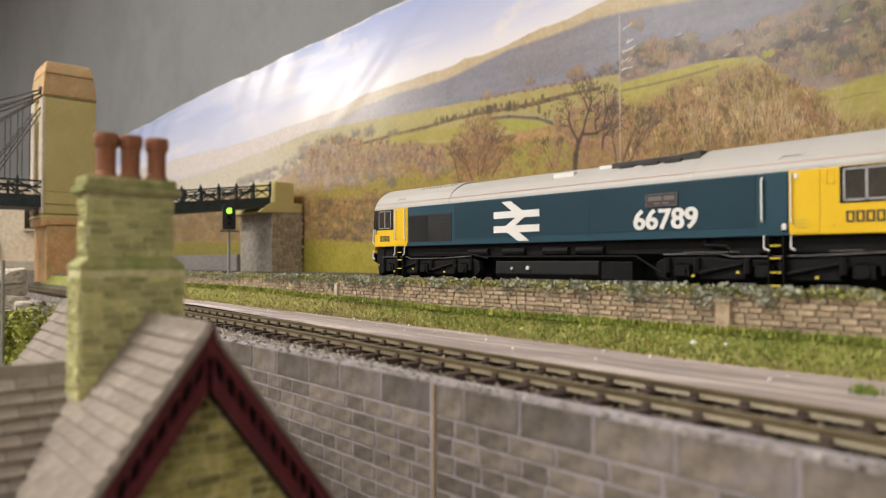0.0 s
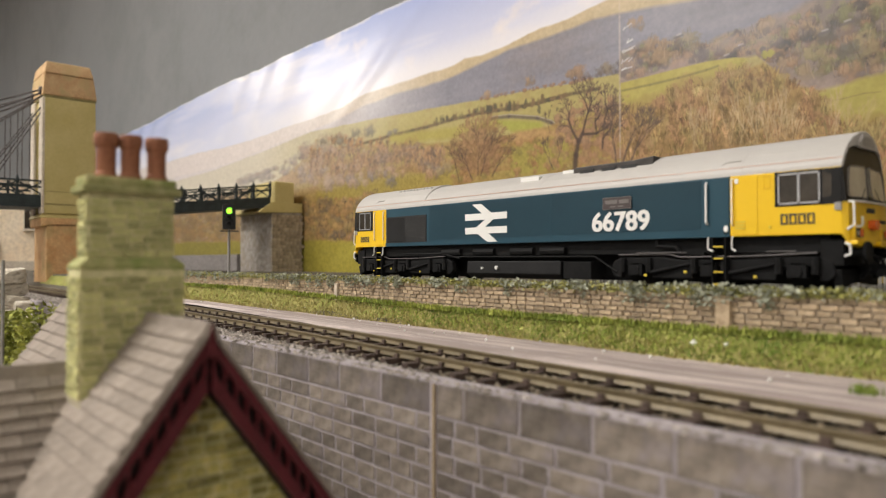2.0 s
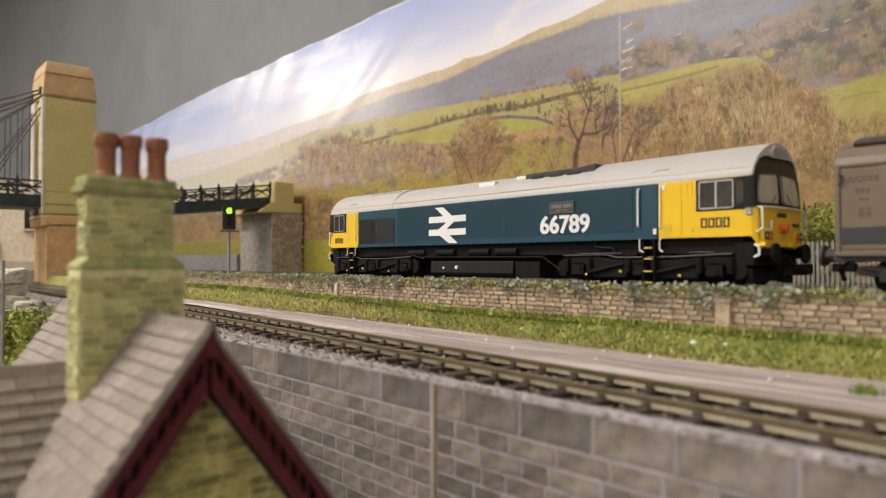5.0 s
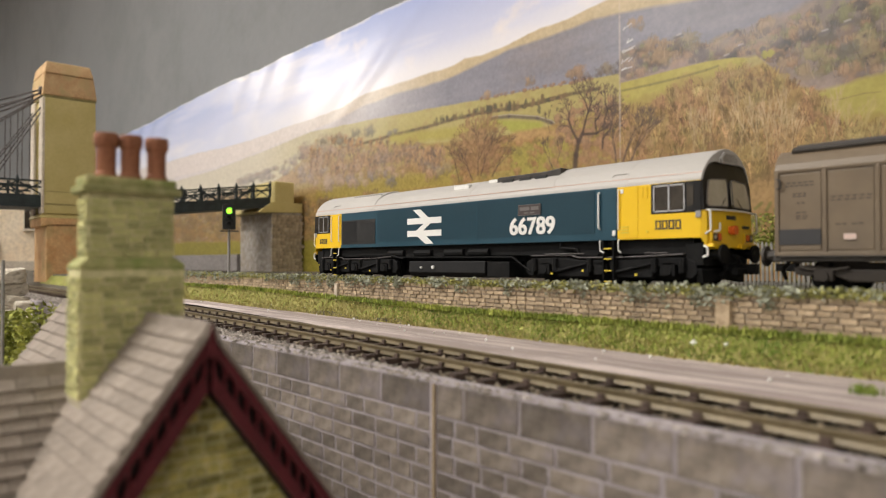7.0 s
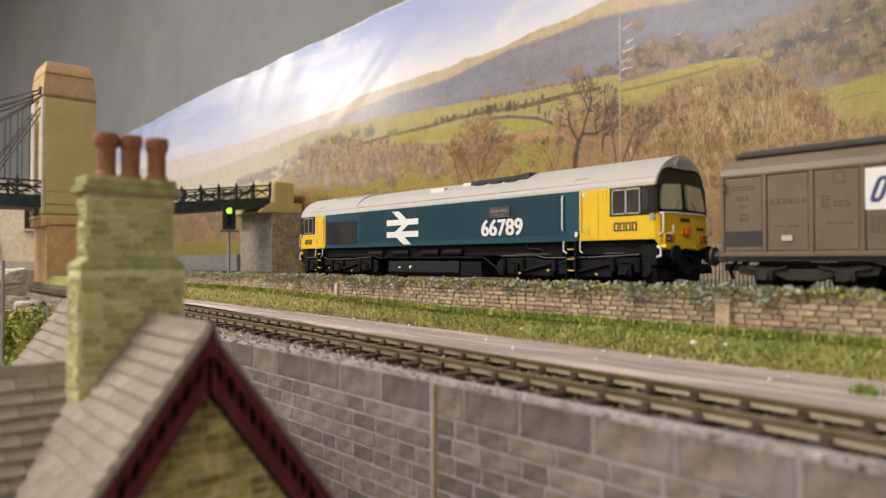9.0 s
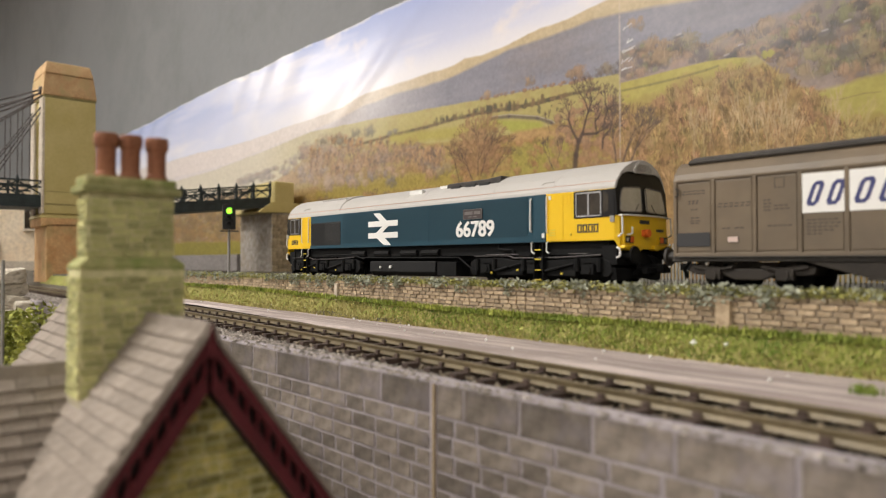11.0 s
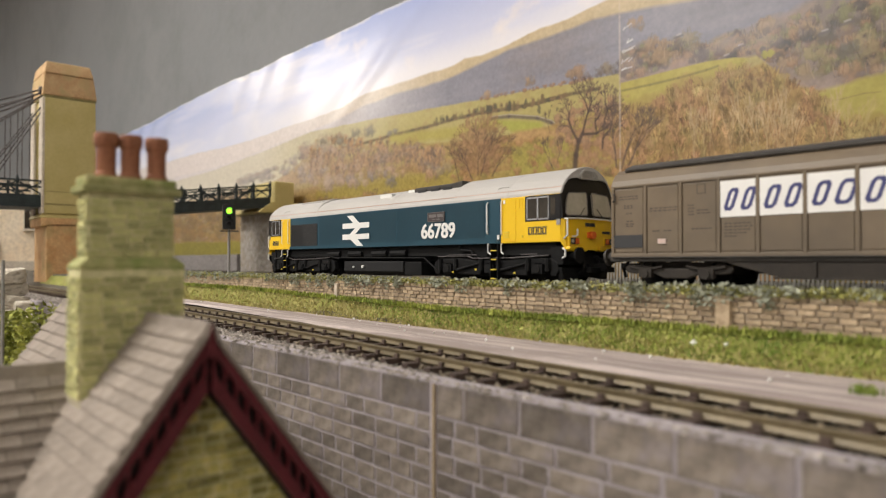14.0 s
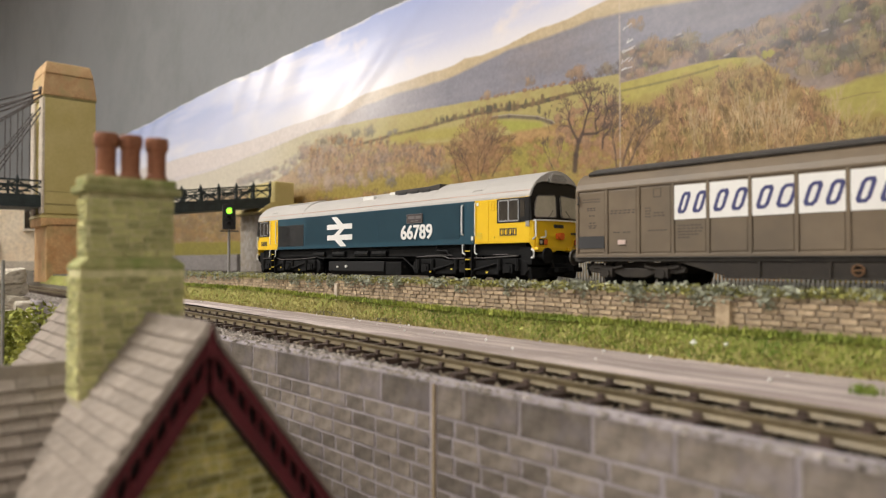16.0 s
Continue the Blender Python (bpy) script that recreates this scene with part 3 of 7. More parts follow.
    for _ in range(3):
        B_ = C.copy()
        B_[1:-1, 1:-1] = (2 * C[1:-1, 1:-1] + C[:-2, 1:-1] + C[2:, 1:-1] + C[1:-1, :-2] + C[1:-1, 2:]) / 6
        C[:] = C * (1 - soft) + B_ * soft
    # scrub on the lower slope
    TONES = [(0.35, 0.20, 0.085), (0.38, 0.21, 0.09), (0.40, 0.29, 0.13), (0.30, 0.26, 0.08), (0.19, 0.13, 0.06), (0.31, 0.18, 0.095), (0.33, 0.26, 0.10)]
    for x, z in scatter(950, [(-1.5295, 0.1242), (-1.0419, 0.1153), (-0.8695, 0.1034), (-0.7322, 0.0991), (-0.5271, 0.1021), (-0.4485, 0.1087), (-0.3825, 0.1134)], [(-1.5279, 0.0452), (-1.0413, 0.0442), (-0.8107, 0.0414), (-0.6202, 0.0267), (-0.4489, 0.0241), (-0.3830, 0.0232)]):
        shrub(x, z, rng.uniform(0.002, 0.0065), TONES[rng.integers(len(TONES))], rng.uniform(0.5, 0.9), 0.3 * min(max((-0.9 - x) / 0.5, 0), 1))
    for x, z in scatter(150, [(-0.6202, 0.1472), (-0.5270, 0.1418), (-0.4484, 0.1384), (-0.3823, 0.1479)], [(-0.6202, 0.1092), (-0.5271, 0.1058), (-0.4486, 0.1041), (-0.3826, 0.1027)]):
        shrub(x, z, rng.uniform(0.002, 0.006), [(0.42, 0.24, 0.11), (0.36, 0.20, 0.09), (0.38, 0.31, 0.10), (0.30, 0.25, 0.08)][rng.integers(4)], rng.uniform(0.35, 0.7))
    for x, z in scatter(90, [(-0.4593, 0.1602), (-0.4202, 0.1651), (-0.3822, 0.1677)], [(-0.4594, 0.1342), (-0.4204, 0.1223), (-0.3826, 0.1080)]):
        shrub(x, z, rng.uniform(0.003, 0.007), [(0.36, 0.235, 0.13), (0.30, 0.20, 0.12), (0.40, 0.23, 0.12)][rng.integers(3)], 0.6)
    # wooded hillside beyond the join, and the bright pastures below it
    wr = edge(X + 0.3835, 0.002) * edge(line([(-0.3820, 0.2050), (-0.3624, 0.2120), (-0.3225, 0.2055), (-0.3014, 0.1936), (-0.2716, 0.1968), (-0.2352, 0.2020), (-0.2183, 0.2105), (-0.1620, 0.2183)]) + 0.004 * n1 + 0.003 * n2 - Z, 0.008) * edge(Z - line([(-0.3822, 0.1773), (-0.3226, 0.1796), (-0.2532, 0.1759), (-0.2272, 0.1472), (-0.2068, 0.1390), (-0.1628, 0.1419)]), 0.003)
    lay(wr, (0.27, 0.215, 0.18))
    lay(wr * edge(n2, 0.5) * 0.45, (0.14, 0.125, 0.115))
    lay(wr * edge(n1 - 0.2, 0.5) * 0.6, (0.34, 0.225, 0.135))
    lay(wr * edge(n2 - 0.5, 0.3) * 0.6, (0.27, 0.26, 0.115))
    for x, z in scatter(330, [(-0.3795, 0.2034), (-0.3564, 0.2096), (-0.3225, 0.2045), (-0.3014, 0.1926), (-0.2716, 0.1968), (-0.2352, 0.2011), (-0.1622, 0.1984)], [(-0.3796, 0.1831), (-0.3226, 0.1846), (-0.2531, 0.1786), (-0.2230, 0.1499), (-0.1628, 0.1443)]):
        shrub(x, z, rng.uniform(0.003, 0.008), [(0.12, 0.105, 0.09), (0.32, 0.21, 0.13), (0.09, 0.085, 0.085), (0.34, 0.25, 0.16), (0.22, 0.21, 0.11), (0.27, 0.19, 0.14)][rng.integers(6)], rng.uniform(0.5, 0.85))
    for tx, tz, r, c in ((-0.3420, 0.1990, 0.013, (0.36, 0.25, 0.15)), (-0.3506, 0.2082, 0.009, (0.33, 0.23, 0.15)), (-0.3653, 0.2306, 0.008, (0.34, 0.24, 0.16)), (-0.3118, 0.2029, 0.011, (0.27, 0.23, 0.17)), (-0.2989, 0.1872, 0.006, (0.11, 0.10, 0.10)), (-0.3040, 0.1893, 0.005, (0.12, 0.11, 0.10)), (-0.2838, 0.1875, 0.007, (0.15, 0.12, 0.11)), (-0.3637, 0.1946, 0.006, (0.13, 0.12, 0.12)), (-0.2105, 0.1654, 0.013, (0.30, 0.26, 0.14)), (-0.2147, 0.1534, 0.012, (0.30, 0.23, 0.14)), (-0.1743, 0.1654, 0.012, (0.34, 0.28, 0.16)), (-0.1836, 0.1491, 0.010, (0.36, 0.24, 0.15)), (-0.2005, 0.1800, 0.009, (0.14, 0.13, 0.11)), (-0.1872, 0.1663, 0.008, (0.16, 0.15, 0.12))):
        shrub(tx, tz, r, c, 0.7)
    for tx, tz in ((-0.2790, 0.1817), (-0.2669, 0.1873), (-0.1870, 0.1858), (-0.2024, 0.1826), (-0.3224, 0.2095)):
        stroke(tx - 0.0015, tz, tx + 0.002, tz + 0.0005, 0.0008, (0.50, 0.46, 0.45), 0.5)
        stroke(tx - 0.004, tz - 0.0018, tx + 0.004, tz - 0.001, 0.0009, (0.12, 0.11, 0.11), 0.6)
    # lilac haze and glare over these woods, painted into the print colour
    lay(wr * np.clip(0.16 + 0.5 * n1, 0, 0.5), (0.50, 0.42, 0.40))
    g1 = edge(X + 0.3825, 0.001) * edge(line([(-0.3822, 0.1789), (-0.3508, 0.1794), (-0.3226, 0.1801), (-0.2964, 0.1803), (-0.2718, 0.1782), (-0.2509, 0.1727)]) - Z, 0.0012) * edge(Z - line([(-0.3823, 0.1581), (-0.3509, 0.1558), (-0.3338, 0.1598), (-0.3174, 0.1627), (-0.2767, 0.1662), (-0.2510, 0.1672), (-0.2442, 0.1730)]) - 0.002 * n2, 0.004) * edge(-0.2605 + 0.004 * n1 - X, 0.006)
    lay(g1, (0.41, 0.36, 0.09))
    lay(g1 * edge(n2 + 0.1, 0.9) * 0.45, (0.47, 0.40, 0.11))
    gl = [(-0.3822, 0.1714), (-0.3508, 0.1712), (-0.3227, 0.1717), (-0.2964, 0.1731), (-0.2864, 0.1744)]
    for (xa, za), (xb, zb) in zip(gl, gl[1:]):
        stroke(xa, za, xb, zb, 0.0011, (0.20, 0.18, 0.065), 0.75)
    tx, tz = -0.2456, 0.1746
    dab(tx, tz, 0.0055, 0.0035, (0.37, 0.36, 0.08), 0.8)
    g2 = inside(([(-0.2088, 0.1368), (-0.1951, 0.1377), (-0.1800, 0.1413), (-0.1628, 0.1423), (-0.1387, 0.1416)], [(-0.2088, 0.1326), (-0.1953, 0.1110), (-0.1804, 0.1079), (-0.1632, 0.1094), (-0.1390, 0.1091)]), 0.004)
    lay(g2, (0.42, 0.365, 0.10))
    lay(g2 * edge(n4 + n2, 0.8) * 0.5, (0.37, 0.34, 0.085))
    gl = [(-0.2089, 0.1292), (-0.1913, 0.1295), (-0.1765, 0.1309), (-0.1658, 0.1301)]
    for (xa, za), (xb, zb) in zip(gl, gl[1:]):
        stroke(xa, za, xb, zb, 0.0005, (0.26, 0.21, 0.08), 0.6)
    # meadow along the foot
    for up_, lo_, n in (([(-1.0133, 0.1133), (-0.8695, 0.1034), (-0.7446, 0.1038)], [(-1.0128, 0.0527), (-0.8692, 0.0470), (-0.7445, 0.0398)], 170), ([(-1.5640, 0.1262), (-1.3732, 0.1131), (-1.1912, 0.1030)], [(-1.5626, 0.0608), (-1.3722, 0.0561), (-1.1905, 0.0516)], 80)):
        for x, z in scatter(n, up_, lo_):
            c = [(0.36, 0.21, 0.075), (0.40, 0.25, 0.085), (0.13, 0.10, 0.06), (0.27, 0.20, 0.07), (0.17, 0.13, 0.07)][rng.integers(5)]
            shrub(x, z, rng.uniform(0.004, 0.010), c, 0.75, 0.05)
            if rng.random() < 0.4:
                bare_tree(x, z - 0.006, rng.uniform(0.012, 0.020), (0.32, 0.2, 0.09), (0.10, 0.075, 0.05), 3, 0.2, 0.0, 0.0008, 0.4)
    mt = line([(-1.95, 0.055), (-1.49, 0.052), (-0.946, 0.044), (-0.766, 0.036), (-0.66, 0.035), (-0.5, 0.02), (0.35, 0.012)]) + 0.0015 * n2
    lay(edge(-0.95 - X, 0.15) * edge(0.118 - Z, 0.02) * (0.55 + 0.3 * n2), (0.24, 0.155, 0.06))
    mead = edge(mt - Z, 0.004) * edge(-0.63 - X, 0.03)
    lay(mead, (0.33, 0.29, 0.045))
    lay(mead * edge(n2, 0.7) * 0.3, (0.43, 0.38, 0.08))
    lay(mead * edge(-0.92 - X, 0.1) * 0.7, (0.21, 0.18, 0.035))
    # golden bare woods, tree behind tree
    wu, wl = [(-0.3811, 0.1504), (-0.3509, 0.1506), (-0.3338, 0.1578), (-0.3147, 0.1632), (-0.2767, 0.1652), (-0.2488, 0.1640), (-0.2230, 0.1464), (-0.2069, 0.1284), (-0.1916, 0.1079), (-0.1632, 0.1062)], [(-0.3814, 0.0973), (-0.3513, 0.0943), (-0.2773, 0.0868), (-0.2494, 0.0885), (-0.2073, 0.0839), (-0.1635, 0.0792)]
    wood = inside((wu, [(-0.3831, 0.0126), (-0.1401, 0.0119)]), 0.022) * edge(X + 0.378, 0.008)
    lay(wood * 0.9, (0.29, 0.18, 0.07))
    lay(wood * edge(n1, 0.6) * 0.5, (0.40, 0.27, 0.12))
    lay(wood * edge(n2 - 0.1, 0.5) * 0.35, (0.24, 0.15, 0.06))
    for x, z in scatter(380, [(a, b + 0.006) for a, b in wu], wl):
        v = rng.uniform(0.62, 1.10)
        c = np.array(((0.40, 0.255, 0.105), (0.44, 0.275, 0.13), (0.36, 0.25, 0.09), (0.40, 0.31, 0.12), (0.42, 0.235, 0.12))[rng.integers(5)]) * v
        h_ = rng.uniform(0.016, 0.030)
        zz = z - h_ * 0.85
        k = spread(x)
        dab(x, zz + h_ * 0.62, h_ * 0.30 * k, h_ * 0.38, c, 0.42, 1.5)
        dab(x + 0.1 * h_, zz + h_ * 0.25, h_ * 0.25 * k, h_ * 0.2, c * 0.55, 0.35, 1.5)
        for q in range(int(16)):
            s0 = rng.uniform(-0.26, 0.26) * h_
            t0 = rng.uniform(0.25, 0.75) * h_
            stroke(x + s0 * 0.8, zz + t0, x + s0 * 1.15 + rng.uniform(-0.08, 0.08) * h_, zz + t0 + h_ * rng.uniform(0.12, 0.28), 0.0004, c * rng.choice((0.4, 0.55, 0.7, 1.3)), 0.55)
        if rng.random() < 0.45:
            grow(x, zz, rng.uniform(-0.12, 0.12), h_ * 0.30, 0.0007, 3, c * rng.choice((0.4, 0.5, 1.5)), 0.32, 0.7, k)
    # pale stems standing before them
    for sx_, sz_, n in ((-0.3098, 0.1086, 5), (-0.2607, 0.1024, 4), (-0.2516, 0.1013, 6), (-0.2396, 0.0998, 7), (-0.2297, 0.0986, 5), (-0.2724, 0.1039, 3), (-0.1974, 0.0946, 4), (-0.2944, 0.1066, 3)):
        for k in range(n):
            x, z = sx_ + rng.uniform(-0.006, 0.006), sz_
            v = rng.uniform(0.8, 1.2)
            grow(x, z - rng.uniform(0, 0.012), rng.uniform(-0.15, 0.15), rng.uniform(0.012, 0.017), 0.0006, 3, (0.52 * v, 0.39 * v, 0.21 * v), 0.30, 0.36)
    for i in range(130):
        x = rng.uniform(-0.21, 0.3)
        c = rng.uniform(0.4, 0.95)
        grow(x, rng.uniform(0.0, 0.08), rng.uniform(-0.2, 0.2), rng.uniform(0.012, 0.022), 0.0009, 4, (0.50 * c, 0.40 * c, 0.16 * c), 0.4, 0.7)
    for i in range(400):
        x, z = rng.uniform(-0.26, 0.3), rng.uniform(0.015, 0.055)
        stroke(x, z, x + rng.uniform(-0.006, 0.006), z + rng.uniform(0.002, 0.006), 0.0012, (0.12, 0.16, 0.035), 0.6)
    # round russet tree, many-stemmed
    rx_, rz_ = -0.5762, 0.1443
    dab(rx_, rz_, 0.043, 0.034, (0.27, 0.16, 0.08), 0.82, 0.6)
    dab(rx_ - 0.012, rz_ + 0.010, 0.026, 0.020, (0.40, 0.26, 0.13), 0.5, 1.5)
    dab(rx_ + 0.022, rz_ - 0.008, 0.020, 0.022, (0.24, 0.14, 0.07), 0.5, 1.5)
    for k in range(800):
        t_, q = rng.uniform(0, 6.28), math.sqrt(rng.random())
        x, z = rx_ + 0.042 * q * math.cos(t_), rz_ + 0.033 * q * math.sin(t_)
        v = rng.uniform(0.5, 1.35)
        a_ = math.atan2(x - rx_, z - rz_ + 0.03) + rng.uniform(-0.5, 0.5)
        grow(x, z, a_, rng.uniform(0.002, 0.0045), 0.0004, 1, (0.27 * v, 0.16 * v, 0.08 * v), 0.5, 0.7, 1.3)
    for x, z, le, ln in ((-0.6081, 0.1055, -0.25, 0.013), (-0.5763, 0.1105, 0.0, 0.016), (-0.5716, 0.1100, 0.35, 0.014), (-0.5857, 0.1061, -0.45, 0.012), (-0.5533, 0.1070, 0.55, 0.012)):
        grow(x, z, le, ln, 0.0011, 5, (0.10, 0.07, 0.048), 0.5, 0.7, 1.25)
    # russet haze of twigs about the oaks
    for ox, oz, r in ((-0.4341, 0.1562, 0.020), (-0.4168, 0.1618, 0.018), (-0.3970, 0.1449, 0.020), (-0.4070, 0.1163, 0.020), (-0.3720, 0.1226, 0.018), (-0.4238, 0.1099, 0.015), (-0.4595, 0.1197, 0.012)):
        dab(ox, oz, r * 1.2, r, (0.33, 0.20, 0.11), 0.45, 1.6)
    # the great bare oak by the join, and its neighbours
    limb = (0.075, 0.052, 0.042)
    pts_ = [(-0.4371, 0.1018), (-0.4356, 0.1169), (-0.4321, 0.1305), (-0.4272, 0.1377)]
    for (xa, za), (xb, zb), r in zip(pts_, pts_[1:], (0.0030, 0.0026, 0.0021)):
        stroke(xa, za, xb, zb, r, limb, 0.92)
    for path_, r in (([(-0.4328, 0.1306), (-0.4398, 0.1418), (-0.4447, 0.1539), (-0.4440, 0.1606)], 0.0014), ([(-0.4272, 0.1377), (-0.4237, 0.1490), (-0.4202, 0.1590), (-0.4242, 0.1697), (-0.4298, 0.1775)], 0.0013), ([(-0.4272, 0.1366), (-0.4102, 0.1353), (-0.3990, 0.1397), (-0.3925, 0.1447)], 0.0013), ([(-0.4202, 0.1568), (-0.4161, 0.1672), (-0.4174, 0.1757)], 0.0009), ([(-0.4102, 0.1353), (-0.4121, 0.1472), (-0.4068, 0.1519)], 0.0010), ([(-0.4036, 0.1202), (-0.4029, 0.1294), (-0.3951, 0.1365), (-0.3925, 0.1426)], 0.0012), ([(-0.4015, 0.1456), (-0.3976, 0.1558), (-0.4001, 0.1644)], 0.0010), ([(-0.3976, 0.1558), (-0.3911, 0.1596)], 0.0008)):
        for i, ((xa, za), (xb, zb)) in enumerate(zip(path_, path_[1:])):
            stroke(xa, za, xb, zb, r * (1 - 0.18 * i), limb, 0.88)
            for q in range(3):
                grow(xb, zb, math.atan2(xb - xa, zb - za) + rng.uniform(-1.1, 1.1), rng.uniform(0.004, 0.008), 0.0006, 3, (0.10, 0.07, 0.055), 0.7, 0.75)
    for x, z, le, ln, r, d in ((-0.3814, 0.0994, 0.25, 0.016, 0.0013, 5), (-0.3876, 0.1001, -0.1, 0.013, 0.0011, 5), (-0.3739, 0.1008, 0.55, 0.015, 0.0012, 5), (-0.4648, 0.1057, -0.45, 0.010, 0.0009, 5), (-0.4595, 0.1121, 0.3, 0.008, 0.0007, 4), (-0.3629, 0.1292, 0.3, 0.008, 0.0007, 4), (-0.4691, 0.1436, -0.2, 0.007, 0.0006, 4)):
        grow(x, z, le, ln, r, d, (0.12, 0.085, 0.06), 0.5, 0.8)
    # pale scuffs of the join between the two sheets
    lay(np.clip(1 - np.abs(X + 0.3835) / 0.0016, 0, 1) * edge(n2 + 0.4, 0.7) * 0.45, (0.66, 0.58, 0.48))
    for z in (0.229, 0.215, 0.207, 0.199, 0.191):
        for k in range(3):
            x = -0.3815 + rng.uniform(0, 0.008)
            stroke(x, z + rng.uniform(-0.002, 0.002), x + rng.uniform(0.001, 0.011), z + rng.uniform(0.0005, 0.0035), 0.0006, (0.72, 0.71, 0.70), 0.5)
    lay(edge(Z - 0.3492 + 0.0012 * n3, 0.001) * edge(n2 + 0.25, 0.5) * 0.7, (0.74, 0.75, 0.75))
    lay(np.clip(1.3 - np.hypot((X + 1.19) / 0.030, (Z - 0.348) / 0.006), 0, 1) * edge(n3 + 0.4, 0.5), (0.80, 0.80, 0.79))
    C *= (1 + 0.05 * n3 * hillside + n5 * (0.01 + 0.05 * hillside + 0.10 * low))[..., None]
    C[:] = np.clip(C * np.array((0.955, 0.93, 0.955)), 0.005, 0.88)
    # the paper ripples and sags a little, and its upper edge is trimmed by hand
    Y = 0.5535 - 0.0010 * (1 + np.sin(X * 17 + 2 * np.sin(X * 7))) - 0.0010 * np.clip((-0.75 - X) / 0.4, 0, 1) * np.clip((Z - 0.15) / 0.2, 0, 1) * (1 + np.sin((X - 1.2 * Z) * 43 + 2.5 * np.sin(X * 11)))
    S = X - 1.6 * (Z - 0.25)
    Y -= 0.0006 * np.exp(-((S + 0.85) / 0.08) ** 2) * np.clip((Z - 0.19) / 0.08, 0, 1) * (1 + np.sin(S * 52 + 0.8 * np.sin(S * 31)))
    trim = 0.350 - 0.012 * np.clip((-1.35 - X) / 0.5, 0, 1) + 0.0008 * np.sin(X * 23) + 0.0005 * np.sin(X * 71) - 0.003 * np.clip(1 - np.abs(X + 1.13) / 0.02, 0, 1)
    Zt = np.where(Z > 0.26, 0.26 + (Z - 0.26) / (0.352 - 0.26) * (trim - 0.26), Z)
    n, m = X.shape
    co = np.stack([X, Y, Zt], -1).reshape(-1, 3)
    idx = np.arange(n * m).reshape(n, m)
    quads = np.stack([idx[:-1, :-1], idx[1:, :-1], idx[1:, 1:], idx[:-1, 1:]], -1).reshape(-1, 4)
    me = bpy.data.meshes.new("backdrop")
    me.vertices.add(n * m)
    me.vertices.foreach_set("co", co.ravel())
    me.loops.add(quads.size)
    me.loops.foreach_set("vertex_index", quads.ravel())
    me.polygons.add(len(quads))
    me.polygons.foreach_set("loop_start", np.arange(0, quads.size, 4))
    me.polygons.foreach_set("use_smooth", np.ones(len(quads), bool))
    me.update(calc_edges=True)
    a = me.color_attributes.new("print", "FLOAT_COLOR", "POINT")
    a.data.foreach_set("color", np.concatenate([C, np.ones(C.shape[:2] + (1,))], -1).ravel())
    me.materials.append(MAT["backdrop"])
    return tagged(new("backdrop", me), "glossy printed paper backdrop of an autumn valley", "backdrop", "", "structure")


backdrop()


# ---- tracks ----
def along(table, x):
    """Place and heading of a track at x."""
    y, d = lerp(table, x), (lerp(table, x + 0.02) - lerp(table, x - 0.02)) / 0.04
    return y, math.atan(d)


def smooth_line(table, x0, x1, step):
    xs = np.arange(x0, x1, -step)
    t = sorted(table)
    ys = np.interp(xs, *zip(*t))
    k = max(1, int(0.06 / step))
    pad = np.concatenate([np.full(k, ys[0]), ys, np.full(k, ys[-1])])
    for _ in range(2):
        pad = np.convolve(np.pad(pad, k // 2, mode="edge"), np.ones(k) / k, "same")[k // 2:len(pad) + k // 2]
    return list(zip(xs, pad[k:k + len(xs)]))


RAIL = [(-0.0011, 0), (0.0011, 0), (0.0011, 0.0004), (0.0003, 0.0007), (0.0003, 0.0017), (0.00045, 0.0019), (0.00045, 0.0024), (0.0003, 0.0025), (-0.0003, 0.0025), (-0.00045, 0.0024), (-0.00045, 0.0019), (-0.0003, 0.0017), (-0.0003, 0.0007), (-0.0011, 0.0004)]


def rail_bm(pts, off, z):
    bm = bmesh.new()
    rings = []
    for i, (x, y) in enumerate(pts):
        a, b = pts[max(i - 1, 0)], pts[min(i + 1, len(pts) - 1)]
        d = Vector((a[0] - b[0], a[1] - b[1])).normalized()
        nx, ny = -d.y, d.x
        rings.append([bm.verts.new((x + nx * (off + p), y + ny * (off + p), z + q)) for p, q in RAIL])
    for a, b in zip(rings, rings[1:]):
        for i in range(len(RAIL)):
            j = (i + 1) % len(RAIL)
            bm.faces.new((a[i], a[j], b[j], b[i]))
    bm.faces.new(rings[0]), bm.faces.new(rings[-1][::-1])
    return bm


def sleeper_mesh():
    bm = bmesh.new()
    box(bm, -0.0016, 0.0016, -0.015, 0.015, -0.0016, 0)
    for s in (-1, 1):
        for o in (-0.00165, 0.00085):
            box(bm, -0.0009, 0.0009, s * 0.0087 + o, s * 0.0087 + o + 0.0008, 0, 0.0013)
    return finish("sleeper", bm, "sleeper")


def track(label, table, x0, x1, z, spacing):
    t = thing("railway_track", label, "track")
    pts = smooth_line(table, x0, x1, 0.01)
    for s in (-1, 1):
        part("rail", rail_bm(pts, s * 0.0087, z - 0.0025), "rail", t, smooth=True)
    me = sleeper_mesh()
    xs = np.arange(x0 - 0.01, x1 + 0.02, -spacing)
    px, py = zip(*pts[::-1])
    for x in xs:
        y = float(np.interp(x, px, py))
        d = float(np.interp(x + 0.01, px, py) - np.interp(x - 0.01, px, py)) / 0.02
        piece("sleeper", me, t, Matrix.Translation((x, y, z - 0.0025)) @ Matrix.Rotation(math.atan(d), 4, "Z"))
    return pts


track("lower single track with nickel rails and brown sleepers", TRACK_F, 0.30, -1.9, -0.0178, 0.012)
track("upper main line track behind the field wall", TRACK_B, 0.85, -1.9, 0.0, 0.012)


